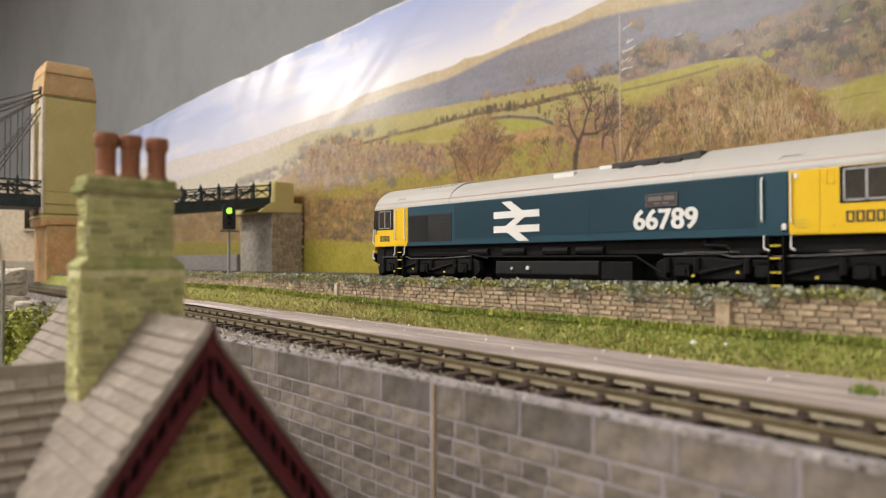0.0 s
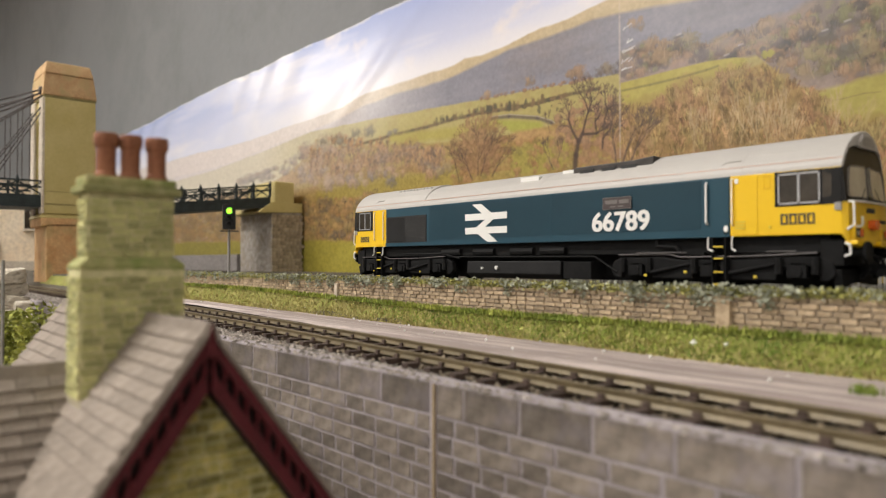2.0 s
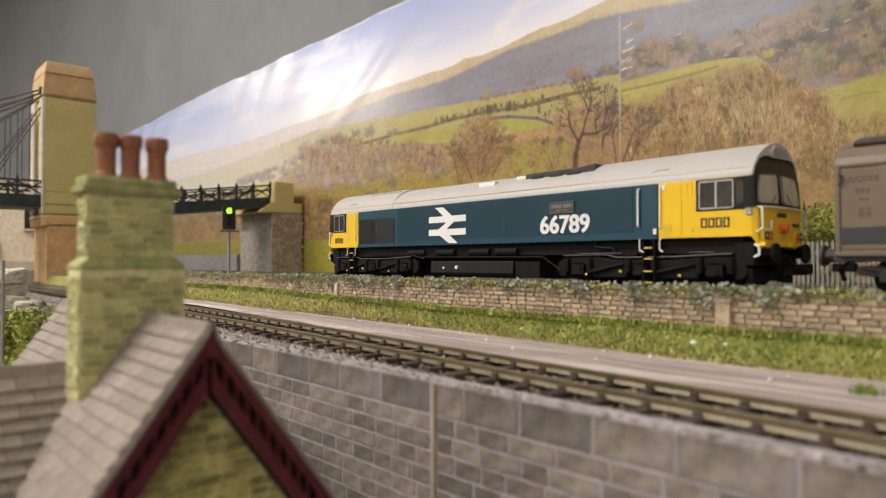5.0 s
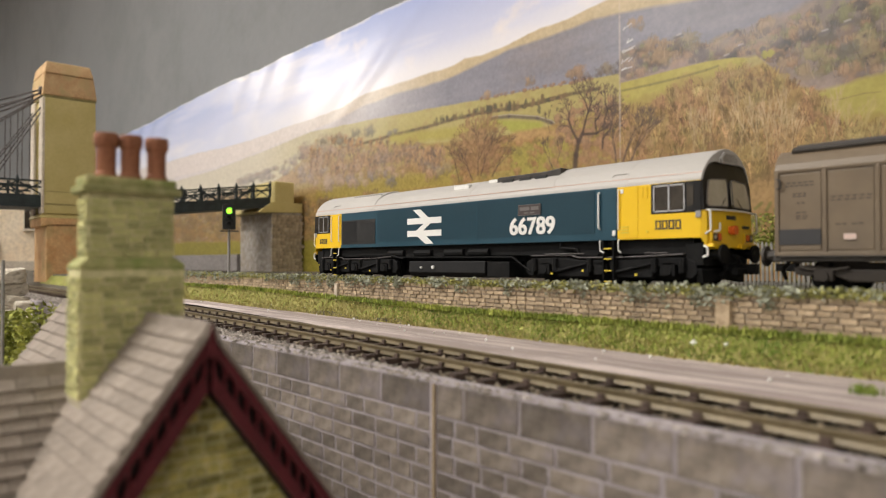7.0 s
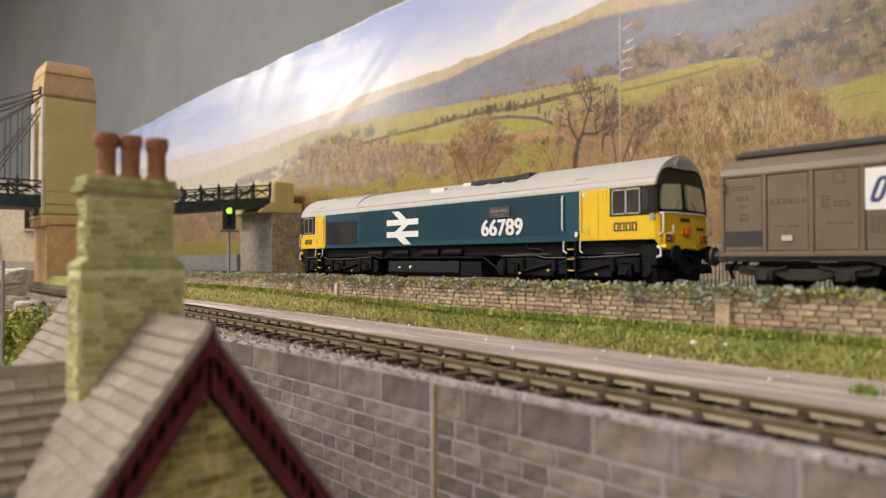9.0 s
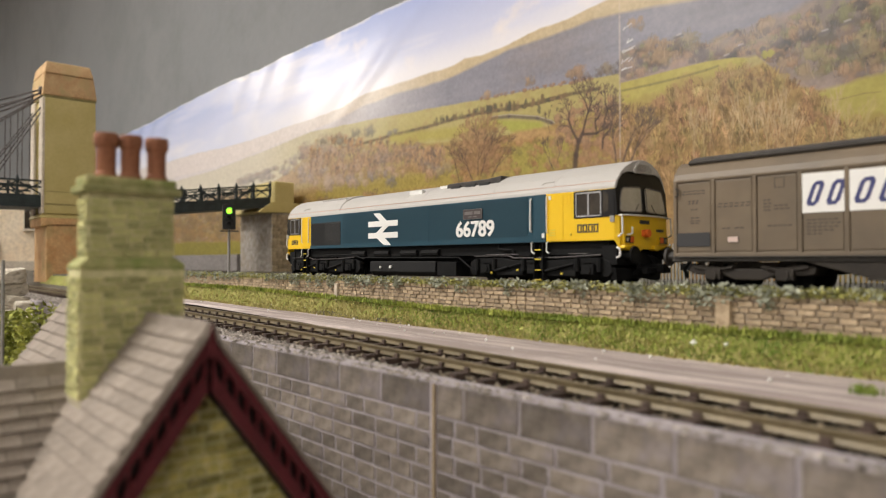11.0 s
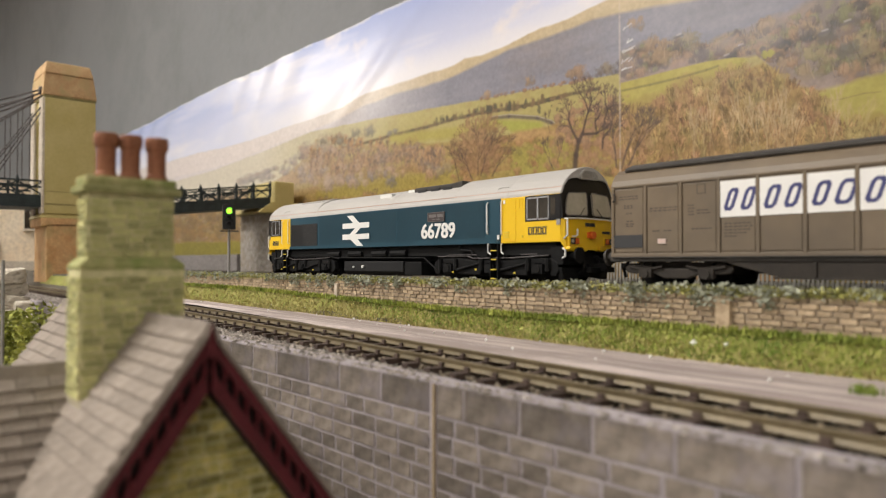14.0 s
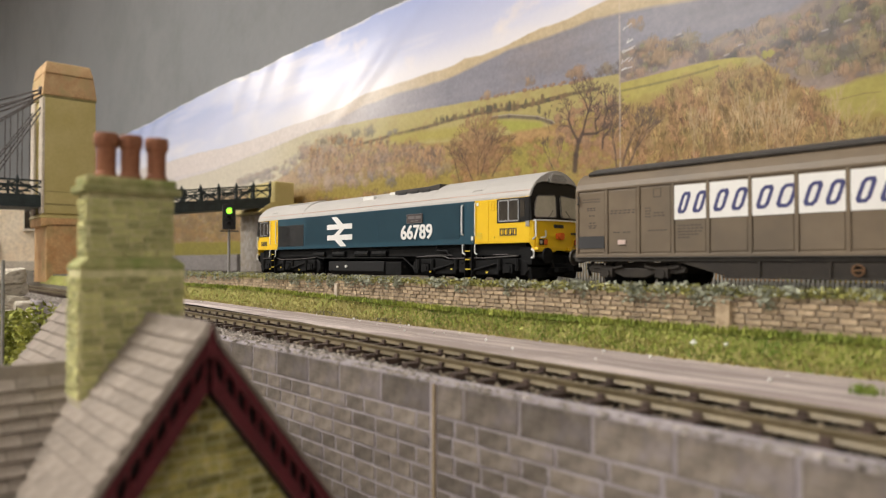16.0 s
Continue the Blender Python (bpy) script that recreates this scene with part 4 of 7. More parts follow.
# ---- locomotive ----
def arc_roof(k=1.0, dz=0.0):
    """Half roof section from the cantrail to the crest, real metres."""
    p = [(1.32, 2.93), (1.30, 3.02), (1.22, 3.20), (1.05, 3.42), (0.80, 3.61), (0.50, 3.75), (0.22, 3.82), (0.0, 3.84)]
    return [(a, 2.93 + (b - 2.93) * k + dz) for a, b in p]


def arch(k=1.0, inset=0.0):
    h = [(max(a - inset, 0), b - inset * 0.8) for a, b in arc_roof(k)]
    return [(-a, b) for a, b in h] + [(a, b) for a, b in h[-2::-1]]


def bogie_side(bm, u0, u1, y0, y1):
    """Plate frame, arched over each of three axles."""
    low_ = []
    for k in range(3):
        u = u1 - 0.85 - k * (u1 - u0 - 1.7) / 2
        low_ += [(u + 0.50 * math.cos(math.radians(a)), 0.34 + 0.40 * math.sin(math.radians(a))) for a in range(0, 181, 20)]
    prism(bm, [(u0, 0.50), (u0 + 0.06, 0.80), (u0 + 0.35, 0.92), (u0 + 1.6, 0.94), (u0 + 2.1, 0.86), (u1 - 2.1, 0.86), (u1 - 1.6, 0.94), (u1 - 0.35, 0.92),
               (u1 - 0.06, 0.80), (u1, 0.50), (u1 - 0.15, 0.34)] + low_ + [(u0 + 0.15, 0.34)], y0, y1, "y")


def wheelset(name, r, parent, u, s):
    bm = bmesh.new()
    for k in (-1, 1):
        a, b = sorted((k * 0.60, k * 0.74))
        prism(bm, [(r * math.cos(i * math.pi / 14), r * math.sin(i * math.pi / 14)) for i in range(28)], a, b, "y")
    rod(bm, (0, -0.9, 0), (0, 0.9, 0), 0.09, 8)
    for k in range(5):
        t = k * 2 * math.pi / 5
        for q in (-0.76, 0.70):
            box(bm, r * 0.55 * math.cos(t) - 0.05, r * 0.55 * math.cos(t) + 0.05, q, q + 0.06, r * 0.55 * math.sin(t) - 0.05, r * 0.55 * math.sin(t) + 0.05)
    ob = part(name, bm, "under", parent, s=s)
    ob.matrix_basis = Matrix.Translation((u * s, 0, r * s))
    return ob, u, r


SPUN = []


def letters(text, w, h, parent, m, mat, name="lettering", label=""):
    """Characters of the built-in font, of that width and height."""
    c = bpy.data.curves.new(name, "FONT")
    c.body, c.size, c.extrude, c.offset = text, 0.02, 0.0001, 0.0004
    tmp = bpy.data.objects.new(name, c)
    scene.collection.objects.link(tmp)
    me = bpy.data.meshes.new_from_object(tmp.evaluated_get(bpy.context.evaluated_depsgraph_get()))
    bpy.data.objects.remove(tmp)
    me.materials.clear()
    me.materials.append(MAT[mat])
    co = np.array([v.co for v in me.vertices])
    lo, hi = co.min(0), co.max(0)
    for v in me.vertices:
        v.co = ((v.co.x - lo[0]) / (hi[0] - lo[0]) * w, (v.co.y - lo[1]) / (hi[1] - lo[1]) * h, v.co.z)
    # a second, shifted skin thickens the strokes
    bm = bmesh.new()
    bm.from_mesh(me)
    bm.from_mesh(me)
    bm.verts.ensure_lookup_table()
    k = len(me.vertices)
    for v in bm.verts[k:]:
        v.co += Vector((w * 0.012, 0, 0.00004))
    bm.to_mesh(me)
    bm.free()
    ob = new(name, me)
    ob.parent = parent
    ob.matrix_basis = m
    if label:
        tagged(ob, label)
    return ob


def locomotive():
    t = thing("locomotive", "teal blue and yellow diesel locomotive model with grey roof", "locomotive")
    W, s = 1.32, M

    def P(name, bm, mat, label="", parent=t, smooth=False, bevel=0.0):
        return part(name, bm, mat, parent, label, smooth, s, bevel)

    def quad(u0, u1, z0, z1, y0=-W - 0.012, y1=-W + 0.05):
        return boxed(u0, u1, y0, y1, z0, z1)
    # body core and side panels
    P("body", boxed(2.21, 16.73, -W, W, 1.42, 2.93), "loco_blue", "teal blue body with ribbed sides", bevel=0.0002)
    bm = bmesh.new()
    for side in (-1, 1):
        for i in range(17):
            z = 1.66 + i * 0.0745
            a, b = sorted((side * (W - 0.01), side * (W + 0.022)))
            prism(bm, [(a, z), (b, z + 0.012), (b, z + 0.030), (a, z + 0.042)], 4.95, 15.95, "x")
    ribs = P("side_ribs", bm, "loco_blue")
    for side in (-1, 1):
        a, b = sorted((side * (W - 0.02), side * (W + 0.03)))
        P("side_sill", boxed(2.21, 16.73, a, b, 1.42, 1.55), "loco_blue")
        a, b = sorted((side * (W - 0.02), side * (W + 0.012)))
        P("intake_grille", boxed(2.28, 4.81, a, b, 1.56, 2.60), "black", "black intake grille")
        bm = bmesh.new()
        for i in range(14):
            z = 1.60 + i * 0.07
            box(bm, 2.33, 3.50, a, b + (0.012 if side > 0 else 0), z, z + 0.025)
            box(bm, 3.58, 4.76, a - (0.012 if side < 0 else 0), b, z, z + 0.025)
        P("grille_slats", bm, "black")
        P("panel_strip", boxed(10.86, 10.93, a, b + 0.0, 1.56, 2.90), "loco_blue")
        P("side_door", boxed(16.22, 16.70, a, b, 1.47, 2.88), "loco_blue")
        # cab sides with raised doors
        for u0, u1 in ((0.0, 2.21), (16.73, 19.30)):
            near = u0 > 5
            cab = P("cab_side", boxed(u0, u1, min(side * W, side * (W - 0.12)), max(side * W, side * (W - 0.12)), 1.42, 2.93), "loco_yellow", "yellow cab side", bevel=0.0002)
            d0, d1 = (1.50, 2.05) if not near else (16.80, 17.42)
            P("cab_door", boxed(d0, d1, a, b, 1.47, 2.86), "loco_yellow", parent=cab)
            w0, w1 = (17.84, 19.306) if near else (-0.006, 1.28)
            P("window_surround", boxed(w0, w1, a, b, 2.10, 2.915), "black_gloss", "black window surround", parent=cab)
            g0, g1 = (17.92, 18.86) if near else (0.32, 1.16)
            a2, b2 = sorted((side * (W + 0.005), side * (W + 0.035)))
            bm = bmesh.new()
            for x0, x1, z0, z1 in ((g0, g1, 2.14, 2.18), (g0, g1, 2.83, 2.87), (g0, g0 + 0.035, 2.14, 2.87), (g1 - 0.035, g1, 2.14, 2.87), ((g0 + g1) / 2 - 0.025, (g0 + g1) / 2 + 0.025, 2.14, 2.87)):
                box(bm, x0, x1, a2, b2, z0, z1)
            P("window_frame", bm, "silver", "silver sliding window frame", parent=cab)
            a3, b3 = sorted((side * (W + 0.004), side * (W + 0.018)))
            bm = bmesh.new()
            box(bm, g0 + 0.03, g1 - 0.03, a3, b3, 2.17, 2.84)
            q0, q1 = (18.91, 19.10) if near else (0.10, 0.27)
            prism(bm, [(q0, 2.24), (q1, 2.29), (q1, 2.78), (q0, 2.84)], a3, b3, "y")
            P("window_pane", bm, "pane_dark", parent=cab)
            bm = bmesh.new()
            for hx in ((16.80,) if near else (1.46, 2.08)):
                y = side * (W + 0.06)
                top, bot = (2.86, 1.70)
                pipe(bm, [(hx, side * W, top), (hx, y, top - 0.03), (hx, y, bot + 0.03), (hx, side * W, bot)], 0.021)
                pipe(bm, [(hx, side * W, 1.42), (hx, y, 1.38), (hx, y, 1.12), (hx + (0.1 if near else -0.1), y, 1.06)], 0.021)
            P("handrail", bm, "white", "white handrail", parent=cab)
        bm = bmesh.new()
        y = side * (W + 0.06)
        pipe(bm, [(16.12, side * W, 2.82), (16.12, y, 2.78), (16.12, y, 1.80), (16.12, side * W, 1.76)], 0.03)
        pipe(bm, [(16.17, side * W, 1.42), (16.17, y, 1.40), (16.17, y, 1.12), (16.30, y, 1.06)], 0.022)
        P("handrail", bm, "white", "white handrail")
        # steps under the doors
        for u in (16.44, 1.78):
            y0, y1 = sorted((side * 1.10, side * (W + 0.05)))
            bm = bmesh.new()
            for z in (1.19, 0.89, 0.55, 0.24):
                box(bm, u - 0.17, u + 0.17, y0, y1, z - 0.03, z - 0.005)
            box(bm, u - 0.19, u - 0.16, y0, y1, 0.2, 1.42)
            box(bm, u + 0.16, u + 0.19, y0, y1, 0.2, 1.42)
            st = P("step", bm, "under", "black steps with yellow edges")
            bm = bmesh.new()
            for z in (1.19, 0.89, 0.55, 0.24):
                a, b = sorted((side * (W + 0.045), side * (W + 0.07)))
                box(bm, u - 0.125, u + 0.125, a, b, z - 0.03, z + 0.005)
            P("step_edge", bm, "step_yellow", "yellow step edges", parent=st)
    # double arrow emblem, thick white bars
    y0, y1 = -W - 0.034, -W - 0.018
    bm = bmesh.new()
    box(bm, 7.00, 9.04, y0, y1, 2.25, 2.48)
    box(bm, 7.00, 9.04, y0, y1, 1.77, 2.00)
    prism(bm, [(7.36, 2.81), (7.80, 2.81), (8.42, 2.40), (8.42, 2.30), (8.10, 2.30)], y0 - 0.001, y1, "y")
    prism(bm, [(8.02, 2.26), (8.42, 2.26), (7.98, 1.99), (7.55, 1.99)], y0 - 0.001, y1, "y")
    prism(bm, [(7.55, 1.90), (7.62, 1.78), (8.12, 1.48), (8.60, 1.48), (7.98, 1.90)], y0 - 0.001, y1, "y")
    P("emblem", bm, "white", "white double arrow emblem")
    letters("66789", 1.92 * s, 0.57 * s, t, Matrix.Translation((12.52 * s, (-W - 0.03) * s, 1.67 * s)) @ Matrix.Rotation(math.pi / 2, 4, "X"), "white", "running_number", "white running number on the body side")
    pl = P("nameplate", boxed(12.92, 13.88, -W - 0.05, -W, 2.30, 2.65), "plate", "dark nameplate with pale border", bevel=0.0001)
    bm = bmesh.new()
    for z0, z1, u0, u1 in ((2.46, 2.57, 13.0, 13.42), (2.46, 2.57, 13.48, 13.8), (2.36, 2.40, 13.18, 13.36), (2.36, 2.40, 13.44, 13.62)):
        box(bm, u0, u1, -W - 0.056, -W - 0.04, z0, z1)
    for u0, u1, z0, z1 in ((12.92, 13.88, 2.30, 2.315), (12.92, 13.88, 2.635, 2.65), (12.92, 12.935, 2.30, 2.65), (13.865, 13.88, 2.30, 2.65)):
        box(bm, u0, u1, -W - 0.058, -W - 0.04, z0, z1)
    P("plate_lettering", bm, "plate_grey", "illegible pale bars and border", parent=pl)
    # small marks: operator name as plain bars, data panels
    for u0, du, lw, z0, z1 in ((17.97, 0.20, 0.165, 1.67, 1.92), (0.40, 0.165, 0.12, 1.63, 1.85)):
        bm = bmesh.new()
        for i in range(4):
            u = u0 + i * du
            for x0, x1, za, zb in ((u, u + 0.04, z0, z1), (u + lw - 0.04, u + lw, z0, z1), (u + 0.04, u + lw - 0.04, z0, z0 + 0.04), (u + 0.04, u + lw - 0.04, z1 - 0.04, z1)):
                box(bm, x0, x1, -W - 0.012, -W + 0.01, za, zb)
        P("side_marking", bm, "panel_dark", "dark operator marking as plain shapes")
    bm = bmesh.new()
    box(bm, 16.58, 16.68, -W - 0.03, -W, 1.49, 1.70)
    box(bm, 16.86, 16.95, -W - 0.03, -W, 2.74, 2.86)
    P("data_panel", bm, "white", "small white data panel")
    bm = bmesh.new()
    for z in (1.62, 1.70, 1.78):
        box(bm, 16.86, 17.12, -W - 0.03, -W, z - 0.02, z + 0.02)
    box(bm, 17.70, 17.74, -W - 0.03, -W, 1.60, 1.66)
    P("door_marking", bm, "step_yellow")
    bm = bmesh.new()
    for x0, x1, z0, z1 in ((17.57, 17.73, 2.84, 2.86), (17.57, 17.73, 2.56, 2.58), (17.57, 17.59, 2.56, 2.86), (17.71, 17.73, 2.56, 2.86)):
        box(bm, x0, x1, -W - 0.012, -W, z0, z1)
    P("hatch_outline", bm, "loco_yellow")
    # roof sections
    for u0, u1, k in ((0.09, 4.6, 1.0), (4.6, 14.3, 0.93), (14.3, 19.21, 1.0)):
        bm = bmesh.new()
        prism(bm, arch(k), u0, u1, "x")
        r = P("roof", bm, "loco_grey", "pale grey curved roof", bevel=0.00015)
    bm = bmesh.new()
    for u0, u1 in ((0.0, 4.6), (4.6, 14.3), (14.3, 19.31)):
        for sd in (-1, 1):
            a, b = sorted((sd * 1.20, sd * 1.258))
            box(bm, u0, u1, a, b, 3.135, 3.152)
    P("roof_line", bm, "red_line", "thin red line along the roof")
    for u in (4.62, 9.3, 10.4, 14.28, 17.0):
        bm = bmesh.new()
        prism(bm, [(a * 1.004, 2.93 + (b - 2.93) * 1.006) for a, b in arch(1.0 if u > 14.2 or u < 4.6 else 0.93)], u, u + 0.035, "x")
        P("roof_seam", bm, "loco_grey")
    for u in (1.0, 16.1):
        bm = bmesh.new()
        pipe(bm, [(u, -1.3, 2.96), (u + 0.45, -1.14, 3.32), (u + 0.85, -1.14, 3.32)], 0.022)
        P("gutter", bm, "loco_grey")
    # exhaust housing and hatches on the roof
    bm = bmesh.new()
    prism(bm, [(11.4, 3.30), (11.4, 3.70), (11.5, 3.735), (13.6, 3.745), (14.25, 3.80), (14.25, 3.3)], -0.80, 0.80, "y")
    ex = P("exhaust_housing", bm, "black_roof", "dark exhaust housing on the roof", bevel=0.0003)
    bm = bmesh.new()
    for u in (11.7, 12.5, 13.2):
        box(bm, u, u + 0.5, -0.86, 0.86, 3.45, 3.62)
    P("exhaust_louvre", bm, "black", parent=ex)
    bm = bmesh.new()
    box(bm, 10.9, 11.38, -0.70, 0.70, 3.38, 3.705)
    box(bm, 9.3, 10.1, -0.95, -0.50, 3.4, 3.60)
    P("roof_hatch", bm, "white", "pale roof hatch")
    bm = bmesh.new()
    for i in range(10):
        box(bm, 2.3 + i * 0.21, 2.44 + i * 0.21, -0.72, 0.72, 3.4, 3.725)
    P("fan_grille", bm, "loco_grey")
    # cab fronts at both ends
    for end in (1, -1):
        X = (lambda u: 19.30 + u) if end > 0 else (lambda u: 0.0 - u)

        def span(a, b):
            return sorted((X(a), X(b)))

        def skin(bm, outline, front_of, back_of):
            f = [bm.verts.new((front_of(y, z), y, z)) for y, z in outline]
            g = [bm.verts.new((back_of(y, z), y, z)) for y, z in outline]
            bm.faces.new(f), bm.faces.new(g[::-1])
            for i in range(len(outline)):
                j = (i + 1) % len(outline)
                bm.faces.new((f[i], f[j], g[j], g[i]))

        def rake(y, z):
            return X(0.140 - 0.10 * (z - 2.14) / 1.3 - 0.045 * (abs(y) / 1.3) ** 2)
        # nose: a flat panel that turns in to the cab sides, with a folded lower edge
        bm = bmesh.new()
        plan = [(-0.02, -W + 0.02), (0.01, -W + 0.004), (0.13, -1.24), (0.175, -0.7), (0.185, 0), (0.175, 0.7), (0.13, 1.24), (0.01, W - 0.004), (-0.02, W - 0.02)]
        lo = [bm.verts.new((X(a), y, 1.16 if abs(y) < 1.28 else 1.40)) for a, y in plan]
        hi = [bm.verts.new((X(a - 0.02), y, 2.15)) for a, y in plan]
        bm.faces.new(lo), bm.faces.new(hi[::-1])
        for i in range(len(plan)):
            j = (i + 1) % len(plan)
            bm.faces.new((lo[i], lo[j], hi[j], hi[i]))
        nose = P("nose", bm, "loco_yellow", "yellow cab nose", bevel=0.0003)
        # black screen surround, leaning back under the roof brow
        bm = bmesh.new()
        ar = arch(1.0, 0.05)
        skin(bm, [(-1.317, 2.145), (-1.319, 2.91)] + ar[1:-1] + [(1.319, 2.91), (1.317, 2.145)], rake, lambda y, z: X(-0.6))
        scr = P("windscreen_surround", bm, "black_gloss", "black windscreen surround")
        for sd in (-1, 1):
            q = [(sd * y, z) for y, z in ((0.20, 2.27), (1.12, 2.25), (1.18, 2.31), (1.14, 2.60), (1.04, 2.90), (0.97, 2.96), (0.19, 3.01), (0.13, 2.95), (0.14, 2.33))]
            bm = bmesh.new()
            skin(bm, q, lambda y, z: rake(y, z) + end * 0.012, lambda y, z: rake(y, z) - end * 0.03)
            # no clear glass here, the lit interior is painted on the pane
            P("windscreen_pane", bm, "pane_front", "tan-grey windscreen pane painted as the lit cab behind", parent=scr)
            bm = bmesh.new()
            loop = [(rake(y, z) + end * 0.016, y, z) for y, z in q]
            pipe(bm, loop + loop[:1], 0.016, 5)
            P("windscreen_trim", bm, "plate_grey", parent=scr)
            bm = bmesh.new()
            pipe(bm, [(rake(sd * 0.62, 2.2) + end * 0.05, sd * 0.62, 2.2), (rake(sd * 0.32, 2.45) + end * 0.045, sd * 0.32, 2.50)], 0.010, 5)
            P("wiper", bm, "black", parent=scr)
        # roof brow: a crescent fascia whose lower edge arches over the screens
        bm = bmesh.new()
        out_ = arch(1.0, -0.004)
        in_ = [(y * 0.955, z - 0.02 - 0.37 * max(0.0, 1 - (y / 1.15) ** 2) ** 1.3) for y, z in out_]
        f = [[bm.verts.new((X(d + 0.07 * (1 - (y / 1.33) ** 2)), y, z)) for y, z in ring] for ring, d in ((out_, 0.012), (in_, 0.032), (in_, -0.03), (out_, -0.16))]
        for a, b in zip(f, f[1:] + f[:1]):
            for i in range(len(a) - 1):
                bm.faces.new((a[i], a[i + 1], b[i + 1], b[i]))
        for i in (0, -1):
            bm.faces.new([r[i] for r in f])
        P("roof_brow", bm, "loco_grey", "pale grey roof brow", bevel=0.00015)
        bm = bmesh.new()
        a0, a1 = span(0.03, 0.135)
        prism(bm, [(-0.50, 3.56), (-0.44, 3.42), (0.44, 3.42), (0.50, 3.56), (0.30, 3.74), (-0.30, 3.74)], a0, a1, "x")
        mk = P("marker_lamp_housing", bm, "loco_grey", "hexagonal grey lamp housing", bevel=0.0003)
        bm = bmesh.new()
        a0, a1 = span(0.12, 0.142)
        prism(bm, [(-0.41, 3.56), (-0.36, 3.465), (0.36, 3.465), (0.41, 3.56), (0.25, 3.695), (-0.25, 3.695)], a0, a1, "x")
        P("marker_lamp_glass", bm, "steel", "grey marker lamp glass", parent=mk)
        for sd in (-1, 1):
            # lamp tub with dark and orange lenses
            bm = bmesh.new()
            skin(bm, [(sd * 0.60, 1.30), (sd * 1.16, 1.30), (sd * 1.16, 1.57), (sd * 0.66, 1.57)], lambda y, z: X(0.215), lambda y, z: X(0.10))
            P("lamp_tub", bm, "loco_yellow", "yellow lamp tub", parent=nose, bevel=0.0002)
            a0, a1 = span(0.20, 0.222)
            P("lamp_box", boxed(a0, a1, sd * 0.89 - 0.20, sd * 0.89 + 0.20, 1.34, 1.54), "black", "black lamp cluster", parent=nose)
            a0, a1 = span(0.21, 0.245)
            y0_, y1_ = sorted((sd * 0.70, sd * 0.86))
            P("lamp_lens", boxed(a0, a1, y0_, y1_, 1.36, 1.53), "orange", "orange-red tail lens", parent=nose)
            bm = bmesh.new()
            rod(bm, (X(0.21), sd * 1.0, 1.44), (X(0.235), sd * 1.0, 1.44), 0.06, 10)
            P("lamp_lens", bm, "pane_front", "pale headlamp lens", parent=nose)
            bm = bmesh.new()
            pipe(bm, [(X(0.12), sd * 1.25, 2.145), (X(0.23 if end > 0 else 0.17), sd * 1.27, 2.12), (X(0.25 if end > 0 else 0.18), sd * 1.29, 1.62), (X(0.10), sd * 1.28, 1.52)], 0.026)
            pipe(bm, [(X(0.05), sd * 1.28, 1.22), (X(0.16), sd * 1.29, 1.16), (X(0.16), sd * 1.29, 0.96), (X(0.04), sd * 1.29, 0.92)], 0.030)
            P("handrail", bm, "white", "white handrail", parent=nose)
            bm = bmesh.new()
            prism(bm, [(sd * 0.34, 1.28), (sd * 1.22, 1.28), (sd * 1.24, 1.18), (sd * 1.02, 1.12), (sd * 0.70, 1.20), (sd * 0.46, 1.11), (sd * 0.30, 1.16)], *span(0.02, 0.29), "x")
            P("valance", bm, "loco_yellow", "yellow scalloped valance", parent=nose, bevel=0.0003)
        bm = bmesh.new()
        pipe(bm, [(X(0.14), -1.27, 2.145), (X(0.235), -0.7, 2.16), (X(0.245), 0.0, 2.16), (X(0.235), 0.7, 2.16), (X(0.14), 1.27, 2.145)], 0.026)
        P("nose_rail", bm, "white", "white rail under the screens", parent=nose)
        bm = bmesh.new()
        rod(bm, (X(0.17), -0.06, 1.64), (X(0.34), -0.06, 1.64), 0.125, 12)
        box(bm, min(X(0.17), X(0.24)), max(X(0.17), X(0.24)), -0.22, 0.10, 1.55, 1.74)
        P("tail_lamp", bm, "orange", "red-orange tail lamp", parent=nose, bevel=0.0002)
        bm = bmesh.new()
        pipe(bm, [(X(0.18), -0.98, 1.58), (X(0.25), -0.86, 1.60), (X(0.25), -0.80, 1.64), (X(0.25), -0.80, 1.82)], 0.030)
        P("bracket", bm, "white", "white lamp bracket", parent=nose)
        bm = bmesh.new()
        for i in range(4):
            box(bm, min(X(0.15), X(0.20)), max(X(0.15), X(0.20)), -0.30 + i * 0.125, -0.21 + i * 0.125, 1.92, 2.03)
        for i in range(5):
            box(bm, min(X(0.12), X(0.178)), max(X(0.12), X(0.178)), 0.58 + i * 0.085, 0.64 + i * 0.085, 1.70, 1.78)
        P("nose_marking", bm, "panel_dark", "dark markings as plain bars", parent=nose)
        for sd in (-1, 1):
            y0_, y1_ = sorted((sd * (W - 0.02), sd * (W + 0.03)))
            a0, a1 = span(-0.14, 0.0)
            P("corner_plate", boxed(a0, a1, y0_, y1_, 1.95, 2.13), "steel", "small pale plate with a mark", parent=nose)
        # beam, buffers, hoses and coupling below
        a0, a1 = span(-0.5, 0.0)
        P("headstock", boxed(a0, a1, -1.20, 1.20, 0.70, 1.30), "under", bevel=0.0003)
        bm = bmesh.new()
        prism(bm, [(-1.2, 0.62), (-1.12, 0.22), (-0.3, 0.30), (0.3, 0.30), (1.12, 0.22), (1.2, 0.62)], *span(-0.25, -0.05), "x")
        P("snow_plough", bm, "under", bevel=0.0003)
